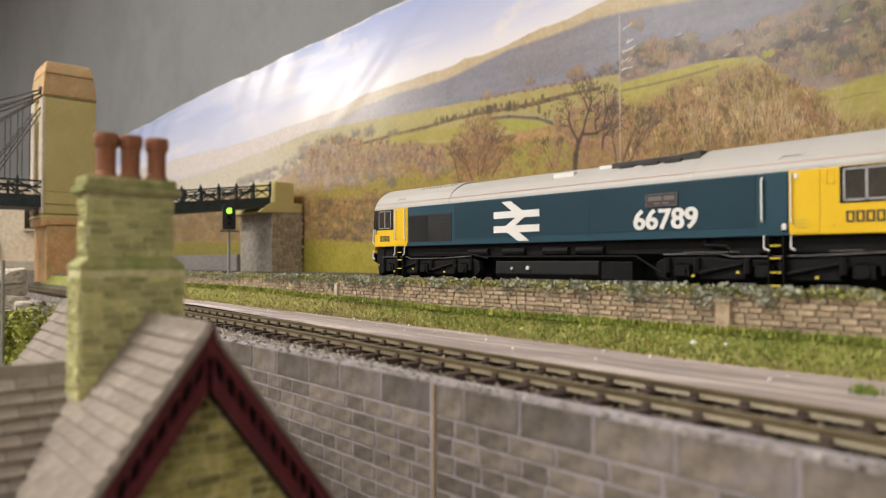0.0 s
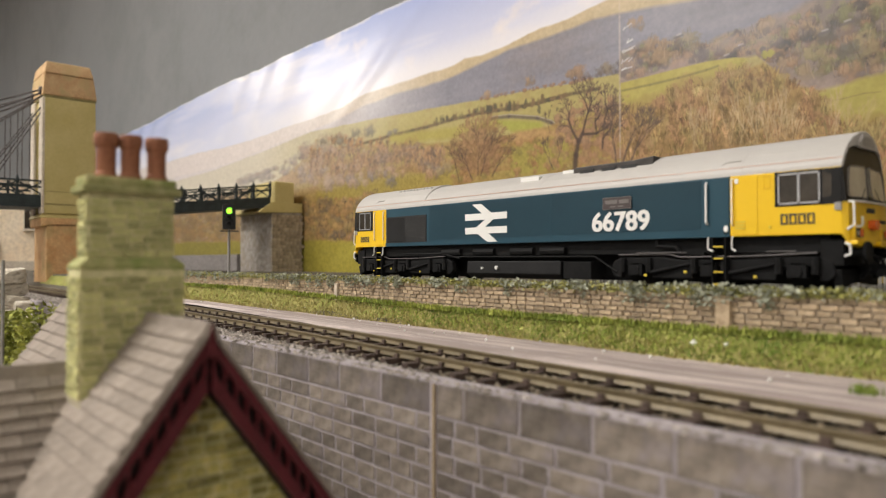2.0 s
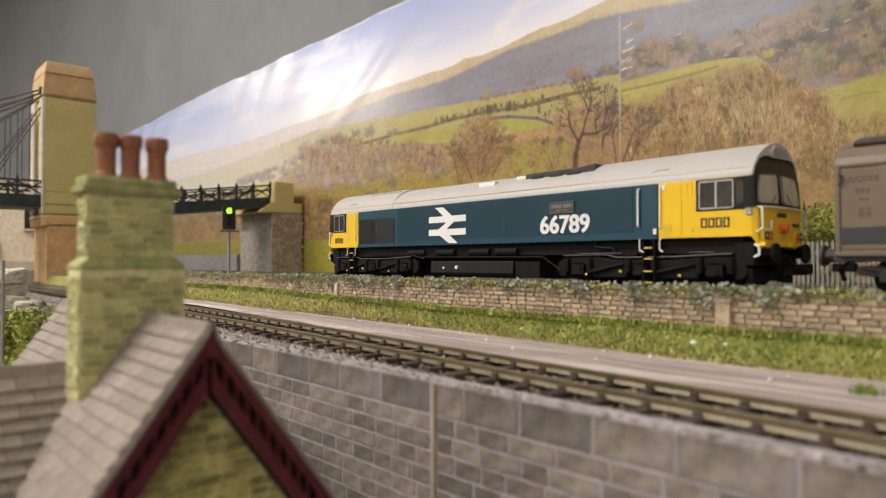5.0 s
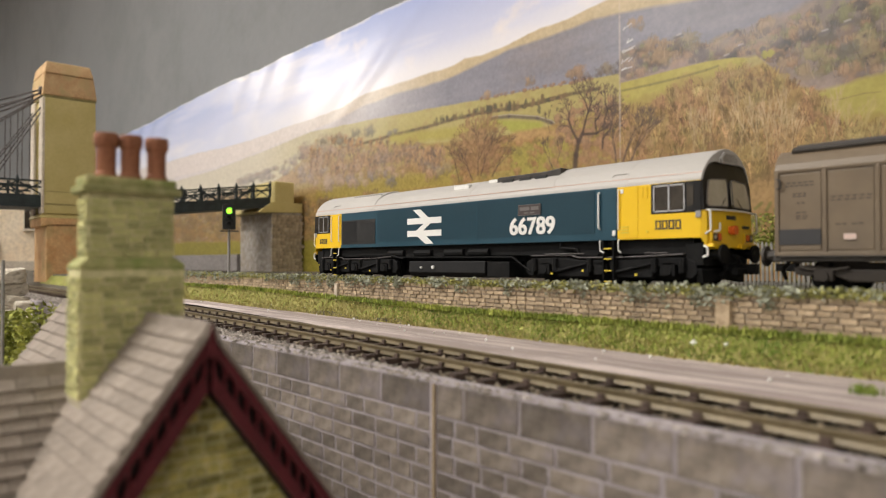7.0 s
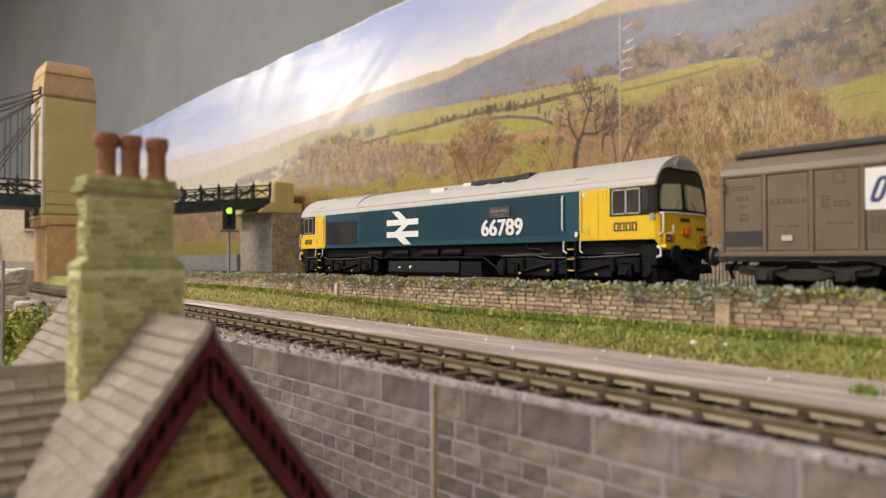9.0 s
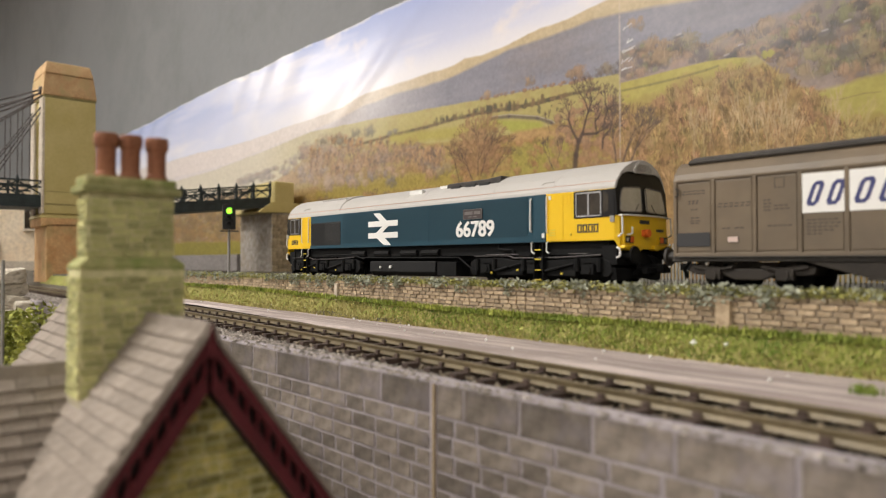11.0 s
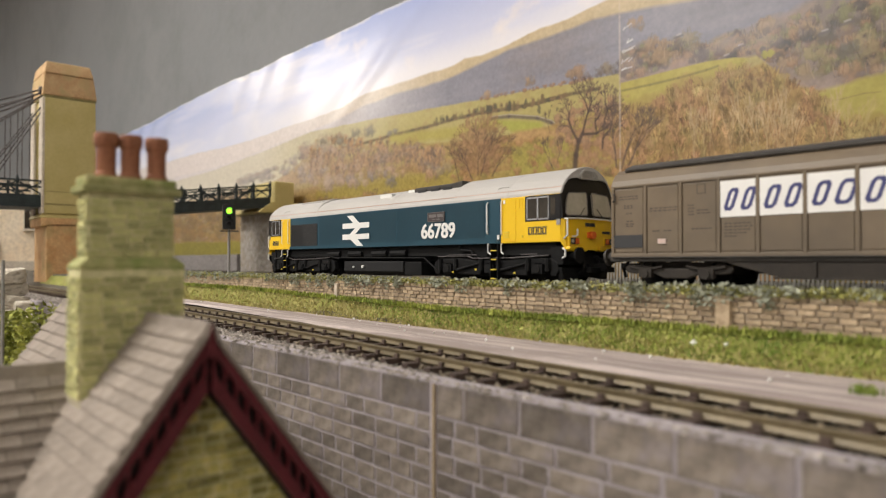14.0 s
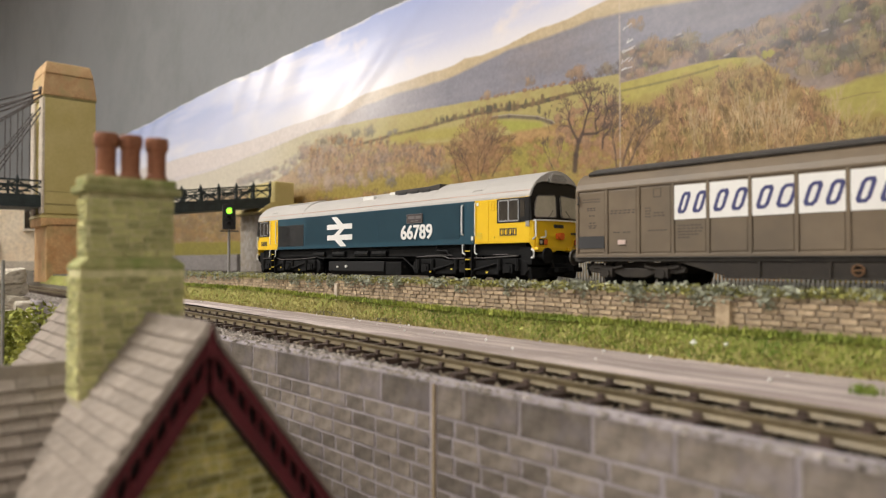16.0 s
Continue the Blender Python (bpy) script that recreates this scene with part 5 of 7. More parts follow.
        for sd in (-1, 1):
            bm = bmesh.new()
            rod(bm, (X(0.0), sd * 0.87, 1.0), (X(0.34), sd * 0.87, 1.0), 0.13, 12)
            rod(bm, (X(0.34), sd * 0.87, 1.0), (X(0.41), sd * 0.87, 1.0), 0.25, 16)
            P("buffer", bm, "under", "black buffer")
            for y, d in ((0.36, 0.0), (0.50, 0.06)):
                bm = bmesh.new()
                pipe(bm, [(X(0.0), sd * y, 0.98), (X(0.18 + d), sd * (y + 0.01), 0.86), (X(0.22 + d), sd * (y + 0.02), 0.62), (X(0.10), sd * (y + 0.04), 0.42)], 0.045)
                P("brake_hose", bm, "under")
        bm = bmesh.new()
        box(bm, *span(-0.1, 0.85), -0.13, 0.13, 0.50, 0.74)
        box(bm, *span(0.45, 0.62), -0.62, 0.62, 0.46, 0.62)
        P("coupling", bm, "under", bevel=0.0002)
    # underframe
    P("underframe", boxed(0.3, 19.0, -1.15, 1.15, 1.02, 1.43), "under")
    P("centre_sill", boxed(1.0, 18.3, -0.55, 0.55, 0.25, 1.05), "under")
    bm = bmesh.new()
    prism(bm, [(-1.25, 0.82), (-1.28, 0.4), (-1.1, 0.24), (1.1, 0.24), (1.28, 0.4), (1.25, 0.82)], 7.0, 11.26, "x")
    tank = P("fuel_tank", bm, "tank_black", "black fuel tank", bevel=0.0004)
    bm = bmesh.new()
    for u, z, r in ((8.50, 0.60, 0.065), (7.80, 0.58, 0.04)):
        rod(bm, (u, -1.27, z), (u, -1.33, z), r, 10)
    P("tank_cap", bm, "white", "pale filler cap", parent=tank)
    P("battery_box", boxed(11.34, 12.40, -1.24, 1.24, 0.27, 0.80), "under", bevel=0.0003)
    bm = bmesh.new()
    for sd in (-1, 1):
        pipe(bm, [(5.9, sd * 1.2, 0.98), (12.5, sd * 1.2, 0.95), (13.3, sd * 1.22, 0.5)], 0.03)
        pipe(bm, [(3.2, sd * 1.25, 1.12), (5.6, sd * 1.25, 1.10), (6.6, sd * 1.25, 0.92)], 0.03)
        pipe(bm, [(14.6, sd * 1.25, 1.40), (14.6, sd * 1.25, 1.22), (15.2, sd * 1.25, 1.18), (15.3, sd * 1.25, 1.05)], 0.045)
        for u in (5.6, 7.3, 9.1, 10.4):
            rod(bm, (u, sd * 1.15, 1.14), (u + 1.0, sd * 1.15, 1.14), 0.14, 10)
        box(bm, 15.3, 16.0, sd * 1.2 - 0.05, sd * 1.2 + 0.05, 0.98, 1.04)
    P("pipework", bm, "under")
    for u0, u1 in ((14.0, 15.5), (17.6, 18.3)):
        bm = bmesh.new()
        pipe(bm, [(u0, -1.28, 1.04), (u1, -1.28, 1.04)], 0.016)
        P("brake_rod", bm, "chain")
    for u0, u1 in ((0.15, 6.2), (13.1, 19.15)):
        bo = P("bogie", boxed(u0 + 0.4, u1 - 0.4, -0.8, 0.8, 0.3, 0.95), "under", "black three-axle bogie")
        for sd in (-1, 1):
            a, b = sorted((sd * 1.02, sd * 1.22))
            bm = bmesh.new()
            bogie_side(bm, u0, u1, a, b)
            fr = P("bogie_frame", bm, "under", parent=bo, bevel=0.0005)
            for k in range(3):
                bm = bmesh.new()
                u = u0 + 0.85 + k * (u1 - u0 - 1.7) / 2
                a2, b2 = sorted((sd * 1.1, sd * 1.30))
                box(bm, u - 0.22, u + 0.22, a2, b2, 0.42, 0.72)
                rod(bm, (u, sd * 1.22, 0.56), (u, sd * 1.33, 0.56), 0.14, 10)
                P("axle_box", bm, "under", parent=bo)
                for q in (-0.42, 0.42):
                    bm = bmesh.new()
                    rod(bm, (u + q, sd * 1.24, 0.50), (u + q, sd * 1.24, 0.90), 0.10, 8)
                    P("spring", bm, "under", parent=bo)
            for ua, ub in ((u0 + 1.35, u0 + 2.5), (u1 - 2.5, u1 - 1.35)):
                bm = bmesh.new()
                rod(bm, (ua, sd * 1.27, 0.50), ((ua + ub) / 2, sd * 1.27, 0.62), 0.05, 8)
                rod(bm, ((ua + ub) / 2, sd * 1.27, 0.62), (ub, sd * 1.27, 0.74), 0.035, 8)
                P("damper", bm, "under", parent=bo)
            bm = bmesh.new()
            pipe(bm, [(u0 + 0.3, sd * 1.25, 0.99), (u0 + 1.9, sd * 1.25, 1.0), (u0 + 2.2, sd * 1.25, 0.92), (u1 - 2.0, sd * 1.25, 0.93), (u1 - 0.4, sd * 1.25, 1.0)], 0.022)
            P("sand_pipe", bm, "chain", parent=bo)
            bm = bmesh.new()
            for k, u in enumerate((u0 + 1.15, u0 + 2.35, u0 + 4.2, u0 + 5.2)):
                box(bm, u, u + 0.08, sd * 1.31 - 0.01, sd * 1.31 + 0.01, 0.40 + 0.1 * (k % 2), 0.46 + 0.1 * (k % 2))
            P("bogie_marking", bm, "step_yellow", parent=bo)
        for k in range(3):
            SPUN.append(wheelset("wheelset", 0.56, t, u0 + 0.85 + k * (u1 - u0 - 1.7) / 2, s))
    return t




# ---- van ----
def van():
    t = thing("bogie_van", "grey-brown sliding-wall bogie van with white lettered band", "wagon")
    W, s, L = 1.32, M, 20.7

    def P(name, bm, mat, label="", parent=t, bevel=0.0):
        return part(name, bm, mat, parent, label, False, s, bevel)
    P("body", boxed(0.0, L, -W + 0.03, W - 0.03, 0.95, 2.95), "wagon", "grey-brown van body", bevel=0.0003)
    bm = bmesh.new()
    prism(bm, [(-W, 2.95), (-1.27, 3.10), (-1.12, 3.30), (-0.9, 3.44), (0.9, 3.44), (1.12, 3.30), (1.27, 3.10), (W, 2.95)], 0.0, L, "x")
    P("roof_slope", bm, "wagon", bevel=0.0003)
    bm = bmesh.new()
    prism(bm, [(-1.06, 3.36), (-1.10, 3.44), (-1.0, 3.50), (-0.7, 3.60), (0, 3.66), (0.7, 3.60), (1.0, 3.50), (1.10, 3.44), (1.06, 3.36)], 0.30, L - 0.3, "x")
    P("roof", bm, "wagon_dark", "dark grey-brown roof with rolled edge", bevel=0.0004)
    posts = [0.06, 1.12, 2.19, 3.25] + [4.25 + 1.098 * i for i in range(12)] + [17.45, 18.5, 19.57, 20.62]
    for sd in (-1, 1):
        a, b = sorted((sd * (W - 0.05), sd * (W + 0.015)))
        bm = bmesh.new()
        box(bm, 0, L, a, b, 2.89, 2.97)
        box(bm, 0, L, a, b, 0.93, 1.02)
        for x in posts:
            box(bm, x - 0.05, x + 0.05, a, b, 1.0, 2.9)
        P("side_frame", bm, "wagon", bevel=0.0002)
        for i, (x0, x1) in enumerate(zip(posts, posts[1:])):
            a2, b2 = sorted((sd * (W - 0.06), sd * (W - 0.012)))
            P("panel", boxed(x0 + 0.07, x1 - 0.07, a2, b2, 1.06, 2.85), "wagon", bevel=0.0002)
    # white band, one plate to a panel, with slanted blue letter shapes
    y0, y1 = -W - 0.006, -W + 0.03
    band = posts[3:14]
    WIDTHS = (0.62, 0.66, 0.64, 0.64, 0.66, 0.80, 0.66, 0.64, 0.64, 0.66, 0.66)
    k = 0
    for x0, x1 in zip(band, band[1:]):
        pl = P("band_plate", boxed(x0 + 0.055, x1 - 0.055 + 0.02, y0, y1, 1.92, 2.83), "white", "white band plate with blue letter shapes")
        w = (x1 - x0 - 0.16) / 2
        for j in range(2):
            u = x0 + 0.12 + j * w * 1.02
            bm = bmesh.new()
            h0, h1, th, lean, lw = 2.08, 2.64, 0.085, 0.19, w * WIDTHS[k % len(WIDTHS)]
            k += 1
            tw, c = th / lw * 1.05, 0.22

            def at(px, pz):
                return u + px * lw + pz * lean, h0 + pz * (h1 - h0)
            ring = [(0, 0.16), (c, 0), (1 - c, 0), (1, 0.16), (1, 0.84), (1 - c, 1), (c, 1), (0, 0.84)]
            inner = [(0.5 + (px - 0.5) * (1 - 2 * tw), 0.5 + (pz - 0.5) * (1 - 2 * th / (h1 - h0))) for px, pz in ring]
            for m_ in range(8):
                n_ = (m_ + 1) % 8
                prism(bm, [at(*ring[m_]), at(*ring[n_]), at(*inner[n_]), at(*inner[m_])], y0 - 0.006, y1, "y")
            P("letter_shape", bm, "letter_blue", "slanted blue letter shape", parent=pl)
    # stencilled marks
    bm = bmesh.new()

    def bar(x0, x1, z0, z1, y=-W + 0.012):
        box(bm, x0, x1, y - 0.004, y + 0.03, z0, z1)
    for i in range(6):
        u = 1.24 + i * 0.145
        bar(u, u + 0.10, 2.17, 2.205)
        bar(u + 0.02, u + 0.12, 2.245, 2.28)
    for z, u0, u1 in ((2.62, 0.28, 0.92), (2.55, 0.25, 0.92), (2.36, 0.42, 0.75), (2.30, 0.42, 0.75), (2.14, 0.5, 0.72), (1.92, 0.5, 0.76), (1.84, 0.48, 0.8), (1.78, 0.5, 0.76), (1.62, 1.35, 1.6), (1.62, 1.68, 1.95),
                      (2.26, 2.4, 2.6), (2.18, 2.4, 2.62), (2.10, 2.4, 2.58), (2.02, 2.4, 2.6), (2.12, 2.66, 3.0), (2.04, 2.66, 3.05), (1.64, 2.5, 3.1), (1.74, 3.4, 4.1), (1.66, 3.4, 4.15), (1.58, 3.4, 4.1), (1.50, 3.4, 4.0), (1.42, 3.4, 3.75)):
        n = max(2, int((u1 - u0) / 0.11))
        for i in range(n):
            a = u0 + (u1 - u0) * i / n
            bar(a, a + (u1 - u0) / n * 0.75, z, z + 0.035)
    for u0, u1, z0, z1 in ((2.66, 2.90, 2.56, 2.58), (2.66, 2.90, 2.80, 2.82), (2.66, 2.68, 2.56, 2.82), (2.88, 2.90, 2.56, 2.82)):
        bar(u0, u1, z0, z1)
    P("stencil_marking", bm, "slate_text", "dark stencilled marks as plain bars")
    P("dark_plate", boxed(0.10, 1.04, -W - 0.005, -W + 0.03, 1.19, 1.55), "panel_dark", "dark grey data plate")
    P("label_plate", boxed(1.52, 1.77, -W - 0.02, -W + 0.03, 1.29, 1.42), "label_pink", "pale pink label")
    bm = bmesh.new()
    pipe(bm, [(0.08, -W - 0.02, 2.74), (0.16, -W - 0.05, 2.72), (0.17, -W - 0.05, 2.54), (0.08, -W - 0.02, 2.52)], 0.022)
    P("grab_handle", bm, "wagon_dark")
    # underframe: sole bar, fishbelly girder and end gear
    bm = bmesh.new()
    box(bm, -0.05, L + 0.05, -1.28, 1.28, 0.80, 0.94)
    box(bm, 0.1, L - 0.1, -1.36, 1.36, 0.905, 0.935)
    P("sole_bar", bm, "wagon_dark", bevel=0.0002)
    for sd in (-1, 1):
        a, b = sorted((sd * 1.10, sd * 1.25))
        bm = bmesh.new()
        prism(bm, [(3.3, 0.80), (4.7, 0.42), (16.0, 0.42), (17.4, 0.80)], a, b, "y")
        box(bm, 4.6, 16.1, min(a, b) - 0.03, max(a, b) + 0.03, 0.38, 0.43)
        for x in (5.5, 7.1, 8.7, 10.3, 11.9, 13.5, 15.1):
            box(bm, x, x + 0.08, min(a, b) - 0.04, max(a, b) + 0.04, 0.42, 0.80)
        g = P("belly_girder", bm, "wagon_brown", bevel=0.0002)
        bm = bmesh.new()
        y = sd * 1.29
        for i in range(20):
            t0, t1 = i * math.pi / 10, (i + 1) * math.pi / 10
            rod(bm, (7.72 + 0.12 * math.cos(t0), y, 0.60 + 0.12 * math.sin(t0)), (7.72 + 0.12 * math.cos(t1), y, 0.60 + 0.12 * math.sin(t1)), 0.022, 5)
        pipe(bm, [(7.60, y, 0.60), (7.84, y, 0.60)], 0.02, 5)
        P("hand_wheel", bm, "wheel_brown", "brown brake hand wheel", parent=g)
        for u in (0.0, L):
            e = -1 if u < 1 else 1
            bm = bmesh.new()
            rod(bm, (u, sd * 0.87, 1.05 - 0.12), (u + e * 0.36, sd * 0.87, 0.93), 0.15, 12)
            rod(bm, (u + e * 0.36, sd * 0.87, 0.93), (u + e * 0.42, sd * 0.87, 0.93), 0.25, 16)
            P("buffer", bm, "wagon_dark")
    for e, u in ((-1, 0.0), (1, L)):
        bm = bmesh.new()
        box(bm, min(u, u + e * 0.5), max(u, u + e * 0.5), -0.12, 0.12, 0.55, 0.75)
        P("coupling", bm, "under")
        bm = bmesh.new()
        pipe(bm, [(u, -0.4, 0.85), (u + e * 0.2, -0.42, 0.6), (u + e * 0.1, -0.45, 0.35)], 0.05)
        P("brake_hose", bm, "under")
    for u0 in (0.35, L - 3.55):
        u1 = u0 + 3.2
        bo = P("bogie", boxed(u0 + 0.4, u1 - 0.4, -0.75, 0.75, 0.45, 0.78), "wagon_brown", "dirty brown two-axle bogie")
        for sd in (-1, 1):
            a, b = sorted((sd * 1.0, sd * 1.16))
            bm = bmesh.new()
            prism(bm, [(u0, 0.66), (u0 + 0.3, 0.72), (u0 + 1.2, 0.62), (u1 - 1.2, 0.62), (u1 - 0.3, 0.72), (u1, 0.66), (u1 - 0.05, 0.5), (u1 - 0.3, 0.46), (u1 - 0.9, 0.48),
                       (u1 - 1.25, 0.34), (u0 + 1.25, 0.34), (u0 + 0.9, 0.48), (u0 + 0.3, 0.46), (u0 + 0.05, 0.5)], a, b, "y")
            P("bogie_frame", bm, "wagon_brown", parent=bo, bevel=0.0004)
            for u in (u0 + 0.7, u1 - 0.7):
                bm = bmesh.new()
                box(bm, u - 0.2, u + 0.2, sd * 1.16 - 0.08, sd * 1.16 + 0.08, 0.36, 0.62)
                rod(bm, (u, sd * 1.18, 0.46), (u, sd * 1.28, 0.46), 0.12, 10)
                P("axle_box", bm, "wagon_brown", parent=bo)
                bm = bmesh.new()
                for q in range(6):
                    t0 = -0.55 + q * 0.18
                    rod(bm, (u + t0, sd * 1.2, 0.70 - 0.10 * math.cos(t0 * 2.4)), (u + t0 + 0.18, sd * 1.2, 0.70 - 0.10 * math.cos((t0 + 0.18) * 2.4)), 0.035, 5)
                P("leaf_spring", bm, "wagon_brown", parent=bo)
        for u in (u0 + 0.7, u1 - 0.7):
            SPUN.append(wheelset("wheelset", 0.46, t, u, s))
    return t


loco = locomotive()
wagon = van()
WAGON_U = 21.17


def train_motions():
    for ob, off in ((loco, 0.0), (wagon, WAGON_U * M)):
        walk(ob, [(t, pose(TRAIN_X + off + s, RAIL_Y, 0)) for t, s in RUN])
    ts, ss = zip(*RUN)
    for ob, u, r in SPUN:
        rows = []
        for i in range(17):
            s = float(np.interp(i, ts, ss))
            rows.append((i, Matrix.Translation((u * M, 0, r * M)) @ Matrix.Rotation(s / (r * M), 4, "Y")))
        walk(ob, rows)


# ---- retaining wall, ballast, path ----
def retaining_wall():
    t = thing("wall_retaining", "grey printed block retaining wall below the track", "wall", kind="structure")
    part("backing", boxed(-1.5, 0.3, WALL_F + 0.0004, WALL_F + 0.0065, LOW, -0.0202), "mortar", t, "pale mortar backing")
    part("seam_strip", boxed(-0.1366, -0.1357, WALL_F - 0.0003, WALL_F + 0.0004, LOW, -0.0208), "seam", t, "tan edge where two sheets meet")
    zs = [-0.0203, -0.0288] + [-0.0288 - 0.0046 * (i + 1) for i in range(10)]
    meshes = {}

    def block(w, h):
        key = (round(w, 4), round(h, 4))
        if key not in meshes:
            bm = bmesh.new()
            v = box(bm, 0, w, 0, 0.0009, 0, h)
            for q in v:
                if q.co.y < 0.0004:
                    q.co.x += 0.00006 if q.co.x < w / 2 else -0.00006
                    q.co.z += 0.00006 if q.co.z < h / 2 else -0.00006
            meshes[key] = finish("block", bm, "block")
        return meshes[key]
    n = 0
    rnd = random.Random(3)
    for r, (z1, z0) in enumerate(zip(zs, zs[1:])):
        if z0 < LOW:
            break
        w = 0.0200 if r == 0 else 0.0105
        for xa, xb in ((0.012, -0.1350), (-0.1374, -0.30)):
            x = xa
            while x > xb + 0.002 and n < 330:
                ww = min(w * rnd.choice((0.75, 0.9, 1.0, 1.12, 1.3) if r else (0.92, 1.0, 1.08)), x - xb)
                if x == xa and r % 2:
                    ww = 0.0058
                piece("block", block(ww - 0.0009, z1 - z0 - 0.0007), t, Matrix.Translation((x - ww, WALL_F + 0.0002 + rnd.uniform(-0.00005, 0.00005), z0 + 0.0003)))
                n += 1
                x -= ww


retaining_wall()


def chips(name, label, count, place, size, mat, seed, category="ballast"):
    rnd = random.Random(seed)
    vs, fs = [], []
    for _ in range(count):
        x, y, z = place(rnd)
        s = size * rnd.uniform(0.5, 1.3)
        b = len(vs)
        R = Euler((rnd.uniform(0, 6), rnd.uniform(0, 6), rnd.uniform(0, 6))).to_matrix()
        for p in ((1, 0, 0), (-1, 0, 0), (0, 1, 0), (0, -1, 0), (0, 0, 1), (0, 0, -1)):
            q = R @ (Vector(p) * s * rnd.uniform(0.45, 0.75))
            vs.append((x + q.x, y + q.y, z + q.z))
        for i, j in ((0, 2), (2, 1), (1, 3), (3, 0)):
            fs.append((b + i, b + j, b + 4))
            fs.append((b + j, b + i, b + 5))
    return tagged(new(name, raw(name, vs, fs, mat)), label, category, "", "stuff")


LINE_F = dict((round(x, 3), y) for x, y in smooth_line(TRACK_F, 0.30, -1.9, 0.01))
FX, FY = zip(*sorted(LINE_F.items()))


def shoulder(rnd):
    x = 0.12 - 1.15 * rnd.random() ** 1.35
    yt = float(np.interp(x, FX, FY)) - 0.0165
    k = rnd.random()
    y = WALL_F + 0.0006 + k * (yt - WALL_F + 0.003)
    return x, y, -0.0206 - 0.0024 * k + rnd.uniform(0, 0.0006)


def cribs(rnd):
    x = 0.12 - 1.3 * rnd.random()
    return x, float(np.interp(x, FX, FY)) + rnd.uniform(-0.0145, 0.0155), -0.0217 + rnd.uniform(0, 0.0005)


chips("ballast_shoulder", "loose pale grey ballast chips beside the track", 9000, shoulder, 0.0016, "ballast", 5)
chips("ballast_bed", "brownish ballast between the sleepers", 8000, cribs, 0.0011, "ballast_brown", 6)


def back_bed(rnd):
    x = 0.3 - 1.1 * rnd.random()
    return x, RAIL_Y + rnd.uniform(-0.021, 0.021), -0.0040 + rnd.uniform(0, 0.0005)


chips("ballast_upper", "dark weathered ballast under the main line", 3500, back_bed, 0.0014, "ballast_dark", 8)
EDGE = [(0.4, 0.1865), (-0.05, 0.1870), (-0.11, 0.1868), (-0.16, 0.1900), (-0.22, 0.1925), (-0.315, 0.1945), (-0.42, 0.1952), (-0.7, 0.1955)]


def path():
    vs, fs = [], []
    xs = [0.3 - i * 0.006 for i in range(165)]
    for x in xs:
        y0 = float(np.interp(x, FX, FY)) + 0.0125
        y1 = lerp(EDGE, x) + 0.0007 * noise.noise((x * 90, 0, 3))
        for k in range(9):
            y = y0 + (y1 - y0) * k / 8
            vs.append((x, y, path_z(x) + 0.00025 * noise.noise((x * 40, y * 200, 1)) - (0.0012 if k == 0 else 0)))
    for i in range(len(xs) - 1):
        for k in range(8):
            fs.append((i * 9 + k, i * 9 + k + 1, (i + 1) * 9 + k + 1, (i + 1) * 9 + k))
    tagged(new("pavement", raw("pavement", vs, fs, "path", True)), "grey lineside path with faint lengthwise streaks", "path", "", "structure")


path()


def specks(rnd):
    x = 0.0 - 0.5 * rnd.random()
    y = rnd.uniform(float(np.interp(x, FX, FY)) + 0.018, 0.196)
    return x, y, max(path_z(x), ground_z(x, y)) + 0.0006


chips("white_specks", "tiny white chips scattered on path and grass", 46, specks, 0.0009, "white", 12, "debris")
chips("dropped_stones", "white stones dropped in the grass", 3, lambda r: [(-0.2245 + 0.002 * r.random(), 0.181, -0.0172), (-0.108, 0.1925, -0.0138), (-0.098, 0.193, -0.0135)][r.randrange(3)], 0.0018, "white", 3, "debris")


# ---- grass bank ----
def blades(name, label, count, place, lo, hi, mat, seed, width=0.00035, category="grass"):
    rnd = random.Random(seed)
    vs, fs = [], []
    for _ in range(count):
        x, y, z = place(rnd)
        h = rnd.uniform(lo, hi)
        a, l = rnd.uniform(0, 6.283), h * rnd.uniform(0.1, 0.75)
        b = len(vs)
        w = width * rnd.uniform(0.6, 1.4)
        c, s = math.cos(a), math.sin(a)
        vs += [(x - s * w, y + c * w, z - 0.0003), (x + s * w, y - c * w, z - 0.0003), (x + c * l * 0.5 + s * w * 0.6, y + s * l * 0.5 - c * w * 0.6, z + h * 0.65), (x + c * l, y + s * l, z + h)]
        fs += [(b, b + 1, b + 2), (b, b + 2, b + 3)]
    return tagged(new(name, raw(name, vs, fs, mat)), label, category, "", "stuff")


def turf():
    vs, fs = [], []
    xs = [0.3 - i * 0.005 for i in range(260)]
    for x in xs:
        y0 = lerp(EDGE, x) - 0.0012 - 0.0042 * min(max((-x - 0.24) / 0.15, 0), 1)
        for k in range(10):
            y = y0 + (0.1979 - y0) * k / 9
            zz = path_z(x) - 0.0004 + (base_z(x) + 0.0006 - path_z(x)) * (k / 9) ** 1.3
            vs.append((x, y, zz + 0.0007 * noise.noise((x * 150, y * 200, 5)) + 0.0004))
    for i in range(len(xs) - 1):
        for k in range(9):
            fs.append((i * 10 + k, i * 10 + k + 1, (i + 1) * 10 + k + 1, (i + 1) * 10 + k))
    tagged(new("turf_bank", raw("turf_bank", vs, fs, "turf", True)), "green and straw turf bank below the wall", "grass", "", "structure")


turf()


def bank(rnd):
    x = 0.10 - 0.85 * rnd.random() ** 1.25
    y0 = lerp(EDGE, x) - 0.001
    k = rnd.random()
    return x, y0 + (0.198 - y0) * k, path_z(x) + (base_z(x) + 0.0006 - path_z(x)) * k ** 1.3


